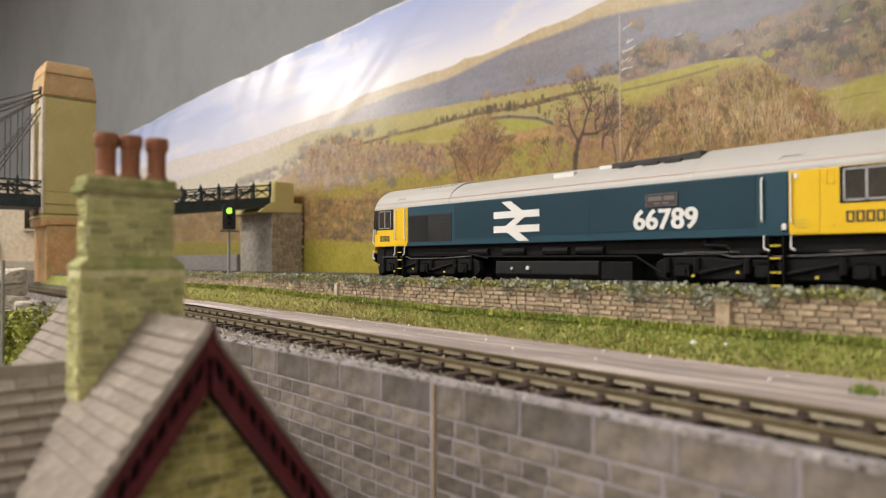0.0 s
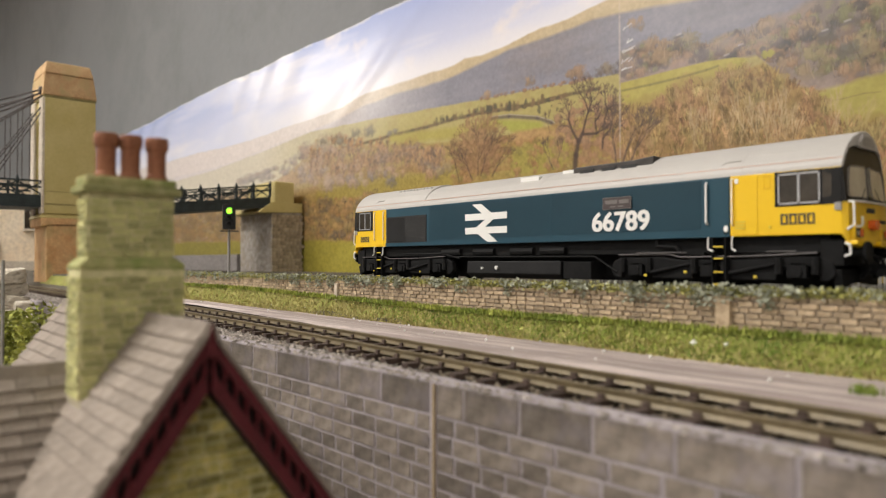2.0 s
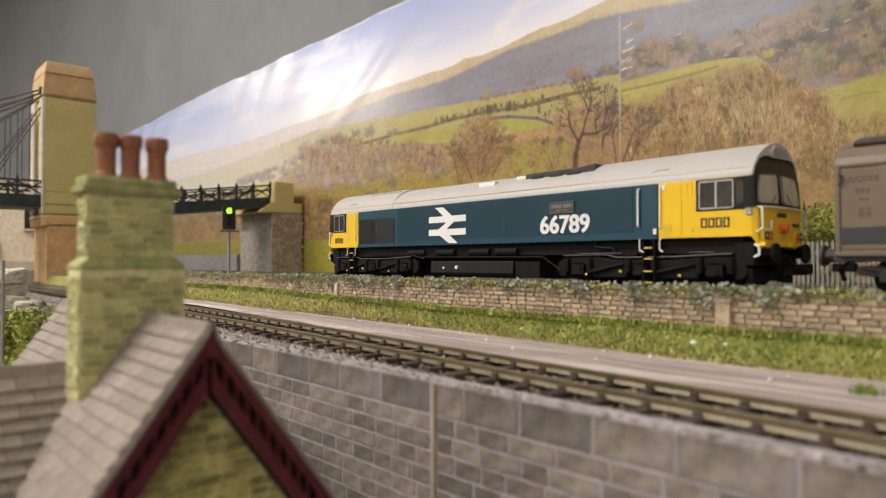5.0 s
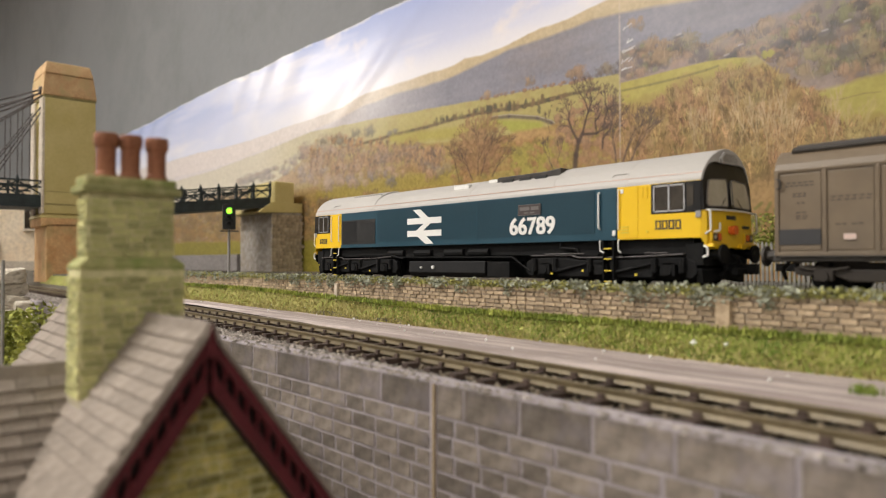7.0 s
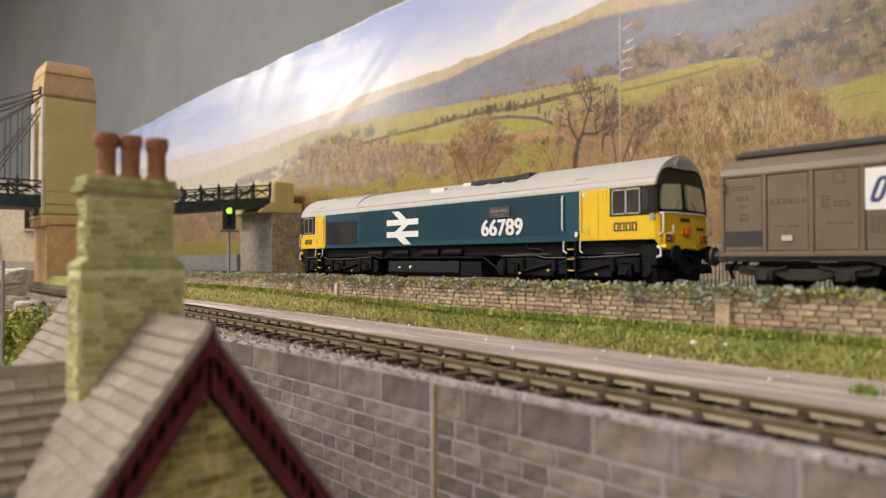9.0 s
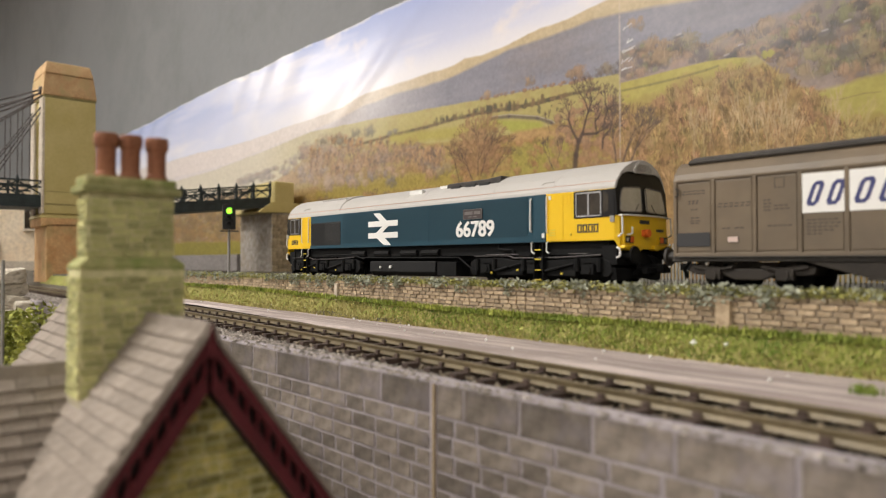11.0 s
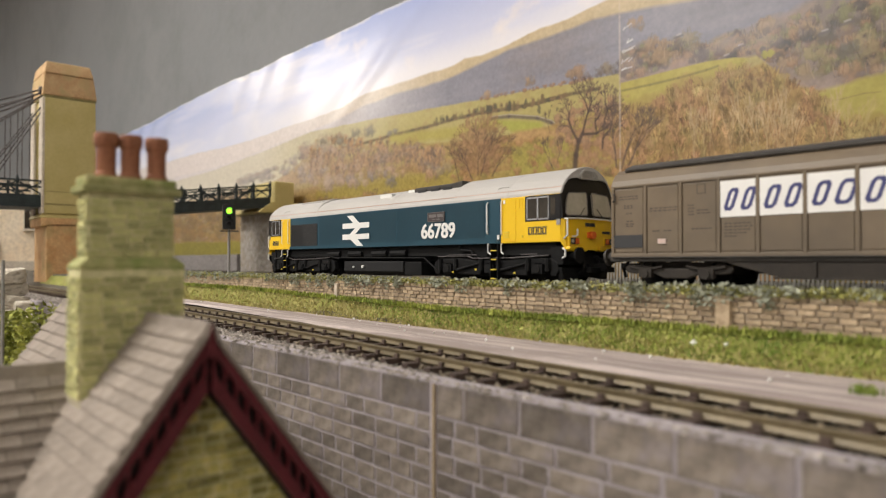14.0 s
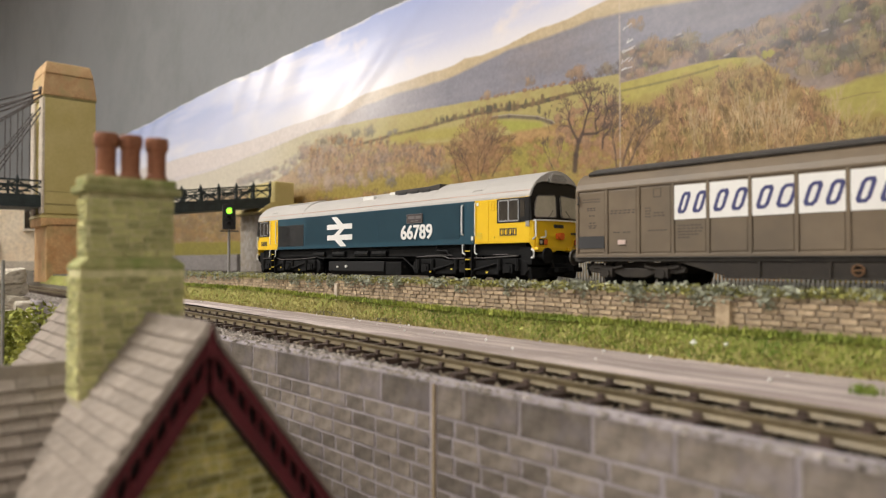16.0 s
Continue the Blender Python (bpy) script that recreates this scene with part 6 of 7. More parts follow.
def bank_edge(rnd):
    x, y, z = bank(rnd)
    y0 = lerp(EDGE, x) - 0.0022 - 0.005 * min(max((-x - 0.22) / 0.15, 0), 1)
    k = rnd.random() ** 1.6
    return x, y0 + (0.198 - y0) * k, path_z(x) + (base_z(x) + 0.0006 - path_z(x)) * k ** 1.3


def bank_foot(rnd):
    x, y, z = bank(rnd)
    return x, 0.1975 - 0.0028 * rnd.random() ** 2, base_z(x)


blades("grass_bank", "green flock grass on the bank", 42000, bank, 0.0005, 0.0013, "blade", 21)
blades("grass_tall", "taller dark green grass at the wall foot", 9000, bank_foot, 0.0009, 0.0025, "blade_dark", 22)
blades("grass_dry", "straw coloured dry grass fibres", 14000, bank_edge, 0.0005, 0.0012, "blade_dry", 23)
blades("path_weed", "small green weed growing through the path", 90, lambda r: (-0.0535 + r.gauss(0, 0.0012), 0.1650 + r.gauss(0, 0.0010), path_z(0)), 0.001, 0.0026, "blade", 24)


# ---- field wall with ivy ----
def field_wall():
    t = thing("wall_field", "buff stone field wall overgrown along its top", "wall", kind="structure")
    part("core", boxed(-0.85, 0.30, FIELD + 0.0007, FIELD + 0.0042, -0.0125, -0.0006), "joint", t, "shadowed joints")
    rnd = random.Random(9)
    variants = []
    for i in range(16):
        w, h = rnd.uniform(0.0026, 0.0052), rnd.uniform(0.00135, 0.00165)
        bm = bmesh.new()
        for v in box(bm, 0, w, 0, 0.0012, 0, h):
            f = v.co.y < 0.0005
            v.co.x += rnd.uniform(-0.0001, 0.0001) + (0.00018 if f and v.co.x < w / 2 else -0.00018 if f else 0)
            v.co.z += rnd.uniform(-0.0001, 0.0001) + (0.00015 if f and v.co.z < h / 2 else -0.00015 if f else 0)
            v.co.y += rnd.uniform(-0.00012, 0.00012)
        variants.append((w, finish("stone", bm, "stone")))
    far_v, far_f = [], []
    n = 0
    for r in range(7):
        z = -0.0110 + r * 0.00168
        x = 0.02 - rnd.uniform(0, 0.003)
        while x > -0.80:
            w, me = rnd.choice(variants)
            m = Matrix.Translation((x - w, FIELD + rnd.uniform(-0.00015, 0.0002), z + (base_z(x) + 0.0102) * (7 - r) / 7 * 0.3 + rnd.uniform(-0.00008, 0.00008)))
            if -0.2 < x < 0.0 and n < 300 and not (-0.1045 < x - w / 2 < -0.0985):
                piece("stone", me, t, m)
                n += 1
            else:
                b = len(far_v)
                far_v += [tuple(m @ v.co) for v in me.vertices]
                far_f += [tuple(b + k for k in p.vertices) for p in me.polygons]
            x -= w + rnd.uniform(0.0002, 0.0005)
    o = new("stonework", raw("stonework", far_v, far_f, "stone_far"))
    o.parent = t
    tagged(o, kind="stuff")
    for x, k in ((-0.1012, 1.0), (-0.313, 0.55)):
        pm = "stone" if k == 1.0 else "pale_stone"
        part("pilaster", boxed(x - 0.0022 * k, x + 0.0022 * k, FIELD - 0.0012, FIELD + 0.001, base_z(x) - 0.001, -0.0008), pm, t, "upright stone pilaster", bevel=0.0002)


field_wall()


def leaves(name, label, count, place, lo, hi, mat, seed, category):
    rnd = random.Random(seed)
    vs, fs = [], []
    for _ in range(count):
        p = Vector(place(rnd))
        s = rnd.uniform(lo, hi)
        R = Euler((rnd.uniform(-1.2, 1.2), rnd.uniform(-1.2, 1.2), rnd.uniform(0, 6.28))).to_matrix()
        b = len(vs)
        for q in ((0, -1, 0), (0.55, -0.35, 0.15), (0.5, 0.45, 0.12), (0, 1, -0.1), (-0.5, 0.45, 0.12), (-0.55, -0.35, 0.15)):
            vs.append(tuple(p + R @ (Vector(q) * s * rnd.uniform(0.8, 1.15))))
        fs += [(b, b + 1, b + 2, b + 3), (b, b + 3, b + 4, b + 5)]
    return tagged(new(name, raw(name, vs, fs, mat)), label, category, "", "stuff")


_r = random.Random(33)
CLUMPS = [(0.05 - 0.72 * _r.random() ** 1.2, _r.uniform(0.001, 0.0032), _r.random()) for _ in range(120)]


def moss(rnd):
    x = 0.08 - 0.85 * rnd.random() ** 1.2
    lump = 0.5 + 0.5 * noise.noise((x * 130, 1, 0)) + 0.3 * noise.noise((x * 420, 4, 0))
    return x, FIELD + rnd.uniform(-0.0014, 0.0045), -0.0006 + 0.0006 * rnd.random() + (0.0018 + 0.0030 * lump) * rnd.random() ** 0.7


def trailing(rnd):
    x, r, k = CLUMPS[rnd.randrange(len(CLUMPS))]
    t = rnd.random()
    return x + rnd.gauss(0, r * 0.8), FIELD - 0.0004 - rnd.random() * 0.0014, 0.0034 - t * (0.002 + 0.0050 * k) + rnd.gauss(0, 0.0003)


leaves("moss_growth", "mossy yellow-green growth along the wall top", 19000, moss, 0.00025, 0.00065, "leaf_green", 41, "ivy")
leaves("ivy_growth", "grey-green ivy leaves trailing over the wall", 3600, trailing, 0.00045, 0.00110, "leaf_grey", 42, "ivy")
leaves("ivy_top", "grey-green ivy leaves along the coping", 2600, lambda r: (lambda p: (p[0] - 0.12, p[1], p[2] + 0.0004))(moss(r)), 0.00045, 0.0010, "leaf_grey", 43, "ivy")


# ---- picket fence ----
def fence():
    t = thing("picket_fence", "weathered pale picket fence beyond the main line", "fence")
    bm = bmesh.new()
    prism(bm, [(-0.0005, -0.0045), (0.0005, -0.0045), (0.0005, 0.0175), (0.0, 0.0187), (-0.0005, 0.0175)], -0.0003, 0.0003, "y")
    me = finish("picket", bm, "fence")
    for i in range(232):
        piece("picket", me, t, Matrix.Translation((0.165 - i * 0.00176, 0.285, random.uniform(-0.0002, 0.0002))) @ Matrix.Rotation(random.uniform(-0.02, 0.02), 4, "Y"))
    for z in (0.001, 0.0135):
        part("fence_rail", boxed(-0.244, 0.167, 0.2853, 0.2861, z, z + 0.0012), "fence", t)


fence()


# ---- colour light signal ----
def signal():
    t = thing("railway_signal", "black colour-light signal showing green on a grey post", "signal", pose(-0.6366, 0.2812, -0.0045, 0, 0, -20))
    bm = bmesh.new()
    lathe(bm, [(0.0030, 0), (0.0030, 0.0015), (0.0013, 0.002), (0.0013, 0.046)], 12)
    part("post", bm, "steel", t, "grey tubular post", smooth=False)
    part("head", boxed(-0.0022, 0.0022, -0.0060, 0.0060, 0.0460, 0.0705), "black", t, "black signal head", bevel=0.0006)
    part("platform", boxed(-0.0015, 0.0035, -0.0085, 0.0085, 0.0440, 0.0450), "black", t)
    for i, z in enumerate((0.0640, 0.0575, 0.0515)):
        bm = bmesh.new()
        for k in range(9):
            a0, a1 = math.radians(-20 + k * 24.4), math.radians(-20 + (k + 1) * 24.4)
            rod(bm, (0.0022, 0.0028 * math.cos(a0), z + 0.0028 * math.sin(a0)), (0.0058, 0.0028 * math.cos(a0), z + 0.0028 * math.sin(a0)), 0.0005, 5)
        part("hood", bm, "black", t)
        bm = bmesh.new()
        rod(bm, (0.0020, 0, z), (0.0030 + (0.0006 if i == 0 else 0), 0, z), 0.0029 if i == 0 else 0.0019, 16)
        part("lens", bm, "green_light" if i == 0 else "black_gloss", t, "bright green lamp" if i == 0 else "dark lens")


signal()


# ---- suspension bridge ----
B = 0.968


def K(y):
    return y * B


def Kz(z):
    return 0.0103 + (z - 0.0103) * B


BX0, BX1 = -1.0 * B, -1.07 * B


def frustum(bm, y0, y1, z0, y2, y3, z1, inset=0.0):
    lo = [bm.verts.new(p) for p in ((BX0, K(y0), Kz(z0)), (BX1, K(y0), Kz(z0)), (BX1, K(y1), Kz(z0)), (BX0, K(y1), Kz(z0)))]
    hi = [bm.verts.new(p) for p in ((BX0 - inset, K(y2), Kz(z1)), (BX1 + inset, K(y2), Kz(z1)), (BX1 + inset, K(y3), Kz(z1)), (BX0 - inset, K(y3), Kz(z1)))]
    bm.faces.new(lo), bm.faces.new(hi[::-1])
    for i in range(4):
        j = (i + 1) % 4
        bm.faces.new((lo[i], lo[j], hi[j], hi[i]))


def bridge():
    t = thing("suspension_bridge", "olive and sandstone suspension bridge tower with dark green girders", "bridge")
    bm = bmesh.new()
    frustum(bm, 0.1985, 0.2475, -0.0210, 0.1985, 0.2490, 0.0600)
    part("tower_base", bm, "orange_stone", t, "orange sandstone base", bevel=0.0012)
    bm = bmesh.new()
    frustum(bm, 0.1930, 0.2560, 0.0560, 0.1930, 0.2560, 0.0670)
    part("base_band", bm, "orange_stone", t, bevel=0.001)
    bm = bmesh.new()
    frustum(bm, 0.1910, 0.2590, 0.0670, 0.1935, 0.2585, 0.0725, 0.002)
    part("base_cornice", bm, "olive", t, "olive moulded cornice", bevel=0.0008)
    # shaft: two cheeks, and a head over the arch through which the road runs
    for a, b in ((BX0, BX0 - 0.019), (BX1 + 0.019, BX1)):
        bm = bmesh.new()
        lo = [bm.verts.new((x, K(y), Kz(0.0725))) for x, y in ((a, 0.1960), (a, 0.2585), (b, 0.2585), (b, 0.1960))]
        hi = [bm.verts.new((x, K(y), Kz(0.2215))) for x, y in ((a, 0.1955), (a, 0.2550), (b, 0.2550), (b, 0.1955))]
        bm.faces.new(lo), bm.faces.new(hi[::-1])
        for i in range(4):
            j = (i + 1) % 4
            bm.faces.new((lo[i], lo[j], hi[j], hi[i]))
        part("tower_cheek", bm, "olive", t, "olive tower side", bevel=0.0008)
    bm = bmesh.new()
    xm, xr = (BX0 + BX1) / 2, (BX0 - BX1) / 2 - 0.019
    crown = [(xm + xr * math.cos(math.radians(a)), Kz(0.185) + xr * 1.1 * math.sin(math.radians(a))) for a in range(0, 181, 15)]
    for (xa, za), (xb, zb) in zip(crown, crown[1:]):
        prism(bm, [(xa, za), (xb, zb), (xb, Kz(0.2215)), (xa, Kz(0.2215))], K(0.1965), K(0.2540), "y")
    part("arch_head", bm, "olive", t)
    bm = bmesh.new()
    for a in (BX0, BX1 + 0.019):
        box(bm, a - 0.019, a, K(0.1925), K(0.1958), Kz(0.0725), Kz(0.2215))
    part("arch_facing", bm, "pale_stone", t, "pale stone arch facing", bevel=0.0008)
    # string courses and neck mould, their shadow lines put into darker olive
    for z0, z1 in ((0.0840, 0.0850), (0.1005, 0.1012)):
        bm = bmesh.new()
        frustum(bm, 0.1952, 0.2592, z0, 0.1952, 0.2592, z1)
        part("string_course", bm, "olive_dark", t)
    bm = bmesh.new()
    frustum(bm, 0.1945, 0.2560, 0.2215, 0.1945, 0.2560, 0.2245)
    part("neck_mould", bm, "olive_dark", t)
    bm = bmesh.new()
    frustum(bm, 0.1925, 0.2570, 0.2245, 0.1945, 0.2530, 0.2530, 0.001)
    part("tower_cap", bm, "cap_stone", t, "orange sandstone cap", bevel=0.0015)
    bm = bmesh.new()
    frustum(bm, 0.1945, 0.2530, 0.2530, 0.1970, 0.2490, 0.2690, 0.004)
    part("cap_top", bm, "cap_stone", t, bevel=0.0015)
    # deck and lattice parapets
    def run(y0, y1, zt0, zt1, zb0, zb1, posts):
        def top(y):
            return Kz(zt0 + (zt1 - zt0) * (y - y0) / (y1 - y0))

        def bottom(y):
            return Kz(zb0 + (zb1 - zb0) * (y - y0) / (y1 - y0))
        bm = bmesh.new()
        prism(bm, [(K(y0), bottom(y0)), (K(y1), bottom(y1)), (K(y1), bottom(y1) + 0.010), (K(y0), bottom(y0) + 0.010)], BX1 + 0.006, BX0 - 0.006, "x")
        part("deck", bm, "dark_green", t)
        for x in (BX0 - 0.003, BX1 + 0.003):
            bm = bmesh.new()
            prism(bm, [(K(y0), bottom(y0)), (K(y1), bottom(y1)), (K(y1), bottom(y1) + 0.0155), (K(y0), bottom(y0) + 0.0155)], x - 0.002, x + 0.002, "x")
            g = part("girder", bm, "dark_green", t, "dark green plate girder")
            bm = bmesh.new()
            for o in (0.0, -0.0075):
                prism(bm, [(K(y0), top(y0) + o), (K(y1), top(y1) + o), (K(y1), top(y1) + o + 0.0022), (K(y0), top(y0) + o + 0.0022)], x - 0.0016, x + 0.0016, "x")
            part("parapet_rail", bm, "dark_green", g)
            n = posts
            for i in range(n + 1):
                y = y0 + (y1 - y0) * i / n
                bm = bmesh.new()
                box(bm, x - 0.002, x + 0.002, K(y) - 0.0014, K(y) + 0.0014, bottom(y) + 0.0155, top(y) + 0.0045)
                rod(bm, (x, K(y), top(y) + 0.0045), (x, K(y), top(y) + 0.0085), 0.0018, 6, 0.0003)
                part("parapet_post", bm, "dark_green", g)
                if i < n:
                    y2 = y0 + (y1 - y0) * (i + 1) / n
                    bm = bmesh.new()
                    rod(bm, (x, K(y), bottom(y) + 0.0155), (x, K(y2), top(y2)), 0.0010, 5)
                    rod(bm, (x, K(y), top(y)), (x, K(y2), bottom(y2) + 0.0155), 0.0010, 5)
                    part("parapet_brace", bm, "dark_green", g)
    run(-0.20, 0.1945, 0.1105, 0.1125, 0.0775, 0.0800, 14)
    run(0.2600, 0.5100, 0.0985, 0.1300, 0.0690, 0.0965, 9)
    # chains, stays and hangers
    for x in (BX0 - 0.010, BX1 + 0.010):
        for z0, dz, sag in ((0.2330, 0.50, 1.0), (0.2290, 0.62, 1.0), (0.2250, 0.85, 1.0), (0.2120, 1.55, 0.0), (0.2050, 1.75, 0.0)):
            bm = bmesh.new()
            pts = []
            for i in range(9):
                y = 0.1945 - i * (0.030 if sag else 0.0075)
                d = 0.1945 - y
                pts.append((x, K(y), max(Kz(z0 - dz * d + sag * 0.95 * d * d), Kz(0.112))))
            pipe(bm, pts, 0.0011 if sag else 0.0008, 5)
            part("chain" if sag else "stay", bm, "chain", t, "dark metal suspension chain")
        for i in range(9):
            y = 0.181 - i * 0.0135
            d = 0.1945 - y
            bm = bmesh.new()
            rod(bm, (x, K(y), Kz(0.112)), (x, K(y), Kz(0.2250 - 0.85 * d + 0.95 * d * d)), 0.0007, 5)
            part("hanger", bm, "chain", t)
    bm = bmesh.new()
    for x in (BX0 - 0.010, BX1 + 0.010):
        rod(bm, (x, K(0.1905), Kz(0.231)), (x, K(0.1960), Kz(0.231)), 0.005, 10)
    part("chain_saddle", bm, "chain", t)


def bridge_pier():
    structure("bridge_pier", boxed(BX1 - 0.01, BX0 + 0.01, -0.24, K(-0.195), LOW, Kz(0.077)), "abut_grey", "grey stone pier at the bridge's near end", "pier", bevel=0.001)


def abutment():
    t = thing("bridge_abutment", "rubble stone abutment with olive parapet at the backdrop", "abutment", kind="structure")
    x0, x1, y0, y1 = -1.0 * B, -1.116 * B, K(0.513), 0.5475
    part("core", boxed(x1, x0 - 0.0012, y0 + 0.0006, y1, -0.0045, Kz(0.090)), "abut_grey", t, "smooth grey side face")
    rnd = random.Random(14)
    variants = []
    for i in range(8):
        w, h = rnd.uniform(0.0055, 0.0105), 0.0048
        bm = bmesh.new()
        for v in box(bm, 0, 0.0016, 0, w, 0, h):
            v.co += Vector((rnd.uniform(-0.0003, 0.0003), rnd.uniform(-0.0003, 0.0003), rnd.uniform(-0.0003, 0.0003)))
        variants.append((w, finish("stone", bm, "abut")))
    z = -0.0045
    while z < Kz(0.086):
        y = y0 + rnd.uniform(-0.001, 0.001)
        while y < y1 - 0.004:
            w, me = rnd.choice(variants)
            w = min(w, y1 - y)
            piece("stone", me, t, Matrix.Translation((x0 - 0.0014 + rnd.uniform(-0.0003, 0.0003), y, z)) @ Matrix.Diagonal((1, min(1, (y1 - y) / w), 1, 1)))
            y += w + 0.0005
        z += 0.0052
    bm = bmesh.new()
    prism(bm, [(K(0.490), Kz(0.0900)), (K(0.512), Kz(0.1050)), (0.5475, Kz(0.1050)), (0.5475, Kz(0.0900)), (K(0.490), Kz(0.0870))], x1, x0 + 0.001, "x")
    part("coping", bm, "olive", t, "olive painted coping", bevel=0.0008)
    part("parapet_block", boxed(x1 + 0.02, x0, K(0.517), K(0.551), Kz(0.104), Kz(0.138)), "olive", t, "olive parapet block", bevel=0.0015)


bridge()
bridge_pier()
abutment()


# ---- distant lineside buildings ----
def cream_building():
    t = thing("cream_building", "cream rendered low-relief building beyond the bridge", "building", pose(-1.42, 0.12, 0))
    part("wall", boxed(-0.06, 0.0, -0.14, 0.20, -0.0210, 0.150), "cream", t, "cream rendered wall", bevel=0.001)
    part("plinth", boxed(0.0, 0.004, -0.14, 0.20, -0.0210, 0.012), "pale_stone", t)
    for y in (0.078, -0.01):
        part("doorway", boxed(-0.01, 0.0045, y - 0.011, y + 0.011, -0.0200, 0.048), "brown_dark", t, "dark brown doorway")
    for y in (0.03, 0.135):
        w = part("window", boxed(-0.01, 0.003, y - 0.008, y + 0.008, 0.07, 0.105), "pane_dark", t, "dark window")
        part("window_sill", boxed(0.0, 0.006, y - 0.010, y + 0.010, 0.066, 0.070), "pale_stone", w)
    part("cornice", boxed(-0.062, 0.005, -0.142, 0.202, 0.150, 0.155), "pale_stone", t)


cream_building()
structure("wall_yard", boxed(-1.75, -1.10, 0.500, 0.508, -0.0045, 0.0235), "lilac_grey", "low grey wall along the backdrop foot", "wall", bevel=0.0006)


# ---- foreground house ----
HOUSE = 1.24                            # size of the house against its first plan
RY, RZ, TAN = 0.0415, 0.0006, 1.376     # ridge along x, its height, the pitch
XF, XB = -0.1000, -0.1875               # gable front, far verge
SX, SZ = -0.1400, -0.0083               # side wing ridge along y
EAVE = -0.046


def house():
    t = thing("station_house", "mossy stone house with grey tiled roofs and maroon bargeboards", "house", Matrix.Translation((0, 0, 0.0103)) @ Matrix.Scale(HOUSE, 4) @ Matrix.Translation((0, 0, -0.0103)))
    foot = 0.0103 + (LOW - 0.0103) / HOUSE
    n = math.hypot(1, TAN)
    th = 0.0007
    half = (RZ - EAVE) / TAN
    # roof slabs of the main ridge
    for sd in (-1, 1):
        bm = bmesh.new()
        prism(bm, [(RY, RZ - th * n - 0.0004), (RY + sd * half, EAVE - th * n - 0.0004), (RY + sd * half, EAVE - 0.0004), (RY, RZ - 0.0004)], XB + 0.0006, XF - 0.0006, "x")
        part("roof", bm, "roof_under" if sd < 0 else "tile", t, "grey tiled roof slope")
    bm = bmesh.new()
    prism(bm, [(RY - 0.0016, RZ - 0.0016), (RY - 0.0005, RZ + 0.0009), (RY + 0.0005, RZ + 0.0009), (RY + 0.0016, RZ - 0.0016)], XB, XF, "x")
    part("ridge_tiles", bm, "tile", t, bevel=0.0003)
    halfs = (SZ - EAVE) / TAN
    for sd in (-1, 1):
        bm = bmesh.new()
        prism(bm, [(SX, SZ - th * n - 0.0004), (SX + sd * halfs, EAVE - th * n - 0.0004), (SX + sd * halfs, EAVE - 0.0004), (SX, SZ - 0.0004)], -0.075, RY, "y")
        part("wing_roof", bm, "roof_under" if sd > 0 else "tile", t, "grey tiled side wing roof")
    bm = bmesh.new()
    prism(bm, [(SX - 0.0016, SZ - 0.0016), (SX - 0.0005, SZ + 0.0008), (SX + 0.0005, SZ + 0.0008), (SX + 0.0016, SZ - 0.0016)], -0.075, RY - 0.006, "y")
    part("wing_ridge_tiles", bm, "tile", t, bevel=0.0003)
    # tiles, laid in courses
    rnd = random.Random(17)
    c, w = 0.0025, 0.0050

    def tile_mesh(wd):
        bm = bmesh.new()
        # local x across, y up the slope, z out
        for v in box(bm, 0.00005, wd - 0.00012, -0.0004, c, -0.0001, 0.0003):
            if v.co.y < 0:
                v.co.z += 0.0006
        return finish("roof_tile", bm, "tile")
    full, part_w = tile_mesh(w), tile_mesh(w * 0.5)
    up = Vector((0, 1 / n, TAN / n))
    out = Vector((0, -TAN / n, 1 / n))
    basis = Matrix(((1, 0, 0), (0, up.y, out.y), (0, up.z, out.z))).to_4x4()
    courses = int((RZ - EAVE) * n / TAN / c)
    for k in range(courses):
        p = Vector((0, RY - half, EAVE)) + up * (k * c)
        x = XB + (0 if k % 2 else w / 2)
        if k % 2 == 0:
            piece("roof_tile", part_w, t, Matrix.Translation((XB, p.y, p.z)) @ basis)
        while x < XF - 0.001:
            me = full if x + w < XF + 0.0005 else part_w
            piece("roof_tile", me, t, Matrix.Translation((x, p.y, p.z)) @ basis @ Matrix.Rotation(rnd.uniform(-0.01, 0.01), 4, "Z"))
            x += w
    # side wing slope facing +x
    up2, out2 = Vector((-1 / n, 0, TAN / n)), Vector((TAN / n, 0, 1 / n))
    b2 = Matrix(((0, up2.x, out2.x), (1, 0, 0), (0, up2.z, out2.z))).to_4x4()
    for k in range(int((SZ - EAVE) * n / TAN / c)):
        p = Vector((SX + halfs, 0, EAVE)) + up2 * (k * c)
        y = -0.062 + (0 if k % 2 else w / 2)
        while y < RY - 0.004:
            piece("roof_tile", full, t, Matrix.Translation((p.x, y, p.z)) @ b2 @ Matrix.Rotation(rnd.uniform(-0.01, 0.01), 4, "Z"))
            y += w
    # walls
    wy = half - 0.004
    for name, a in (("gable_wall", (XF - 0.0040, XF - 0.0060)), ("rear_wall", (XB + 0.0035, XB + 0.0055))):
        bm = bmesh.new()
        zt = RZ - 0.0022
        prism(bm, [(RY - wy, foot), (RY + wy, foot), (RY + wy, zt - TAN * wy), (RY, zt), (RY - wy, zt - TAN * wy)], min(a), max(a), "x")
        part(name, bm, "chim_joint", t, "moss-stained stone gable")
    for sd in (-1, 1):
        part("side_wall", boxed(XB + 0.0055, XF - 0.006, RY + sd * wy - 0.001, RY + sd * wy + 0.001, foot, EAVE + 0.004), "wall_stone", t)
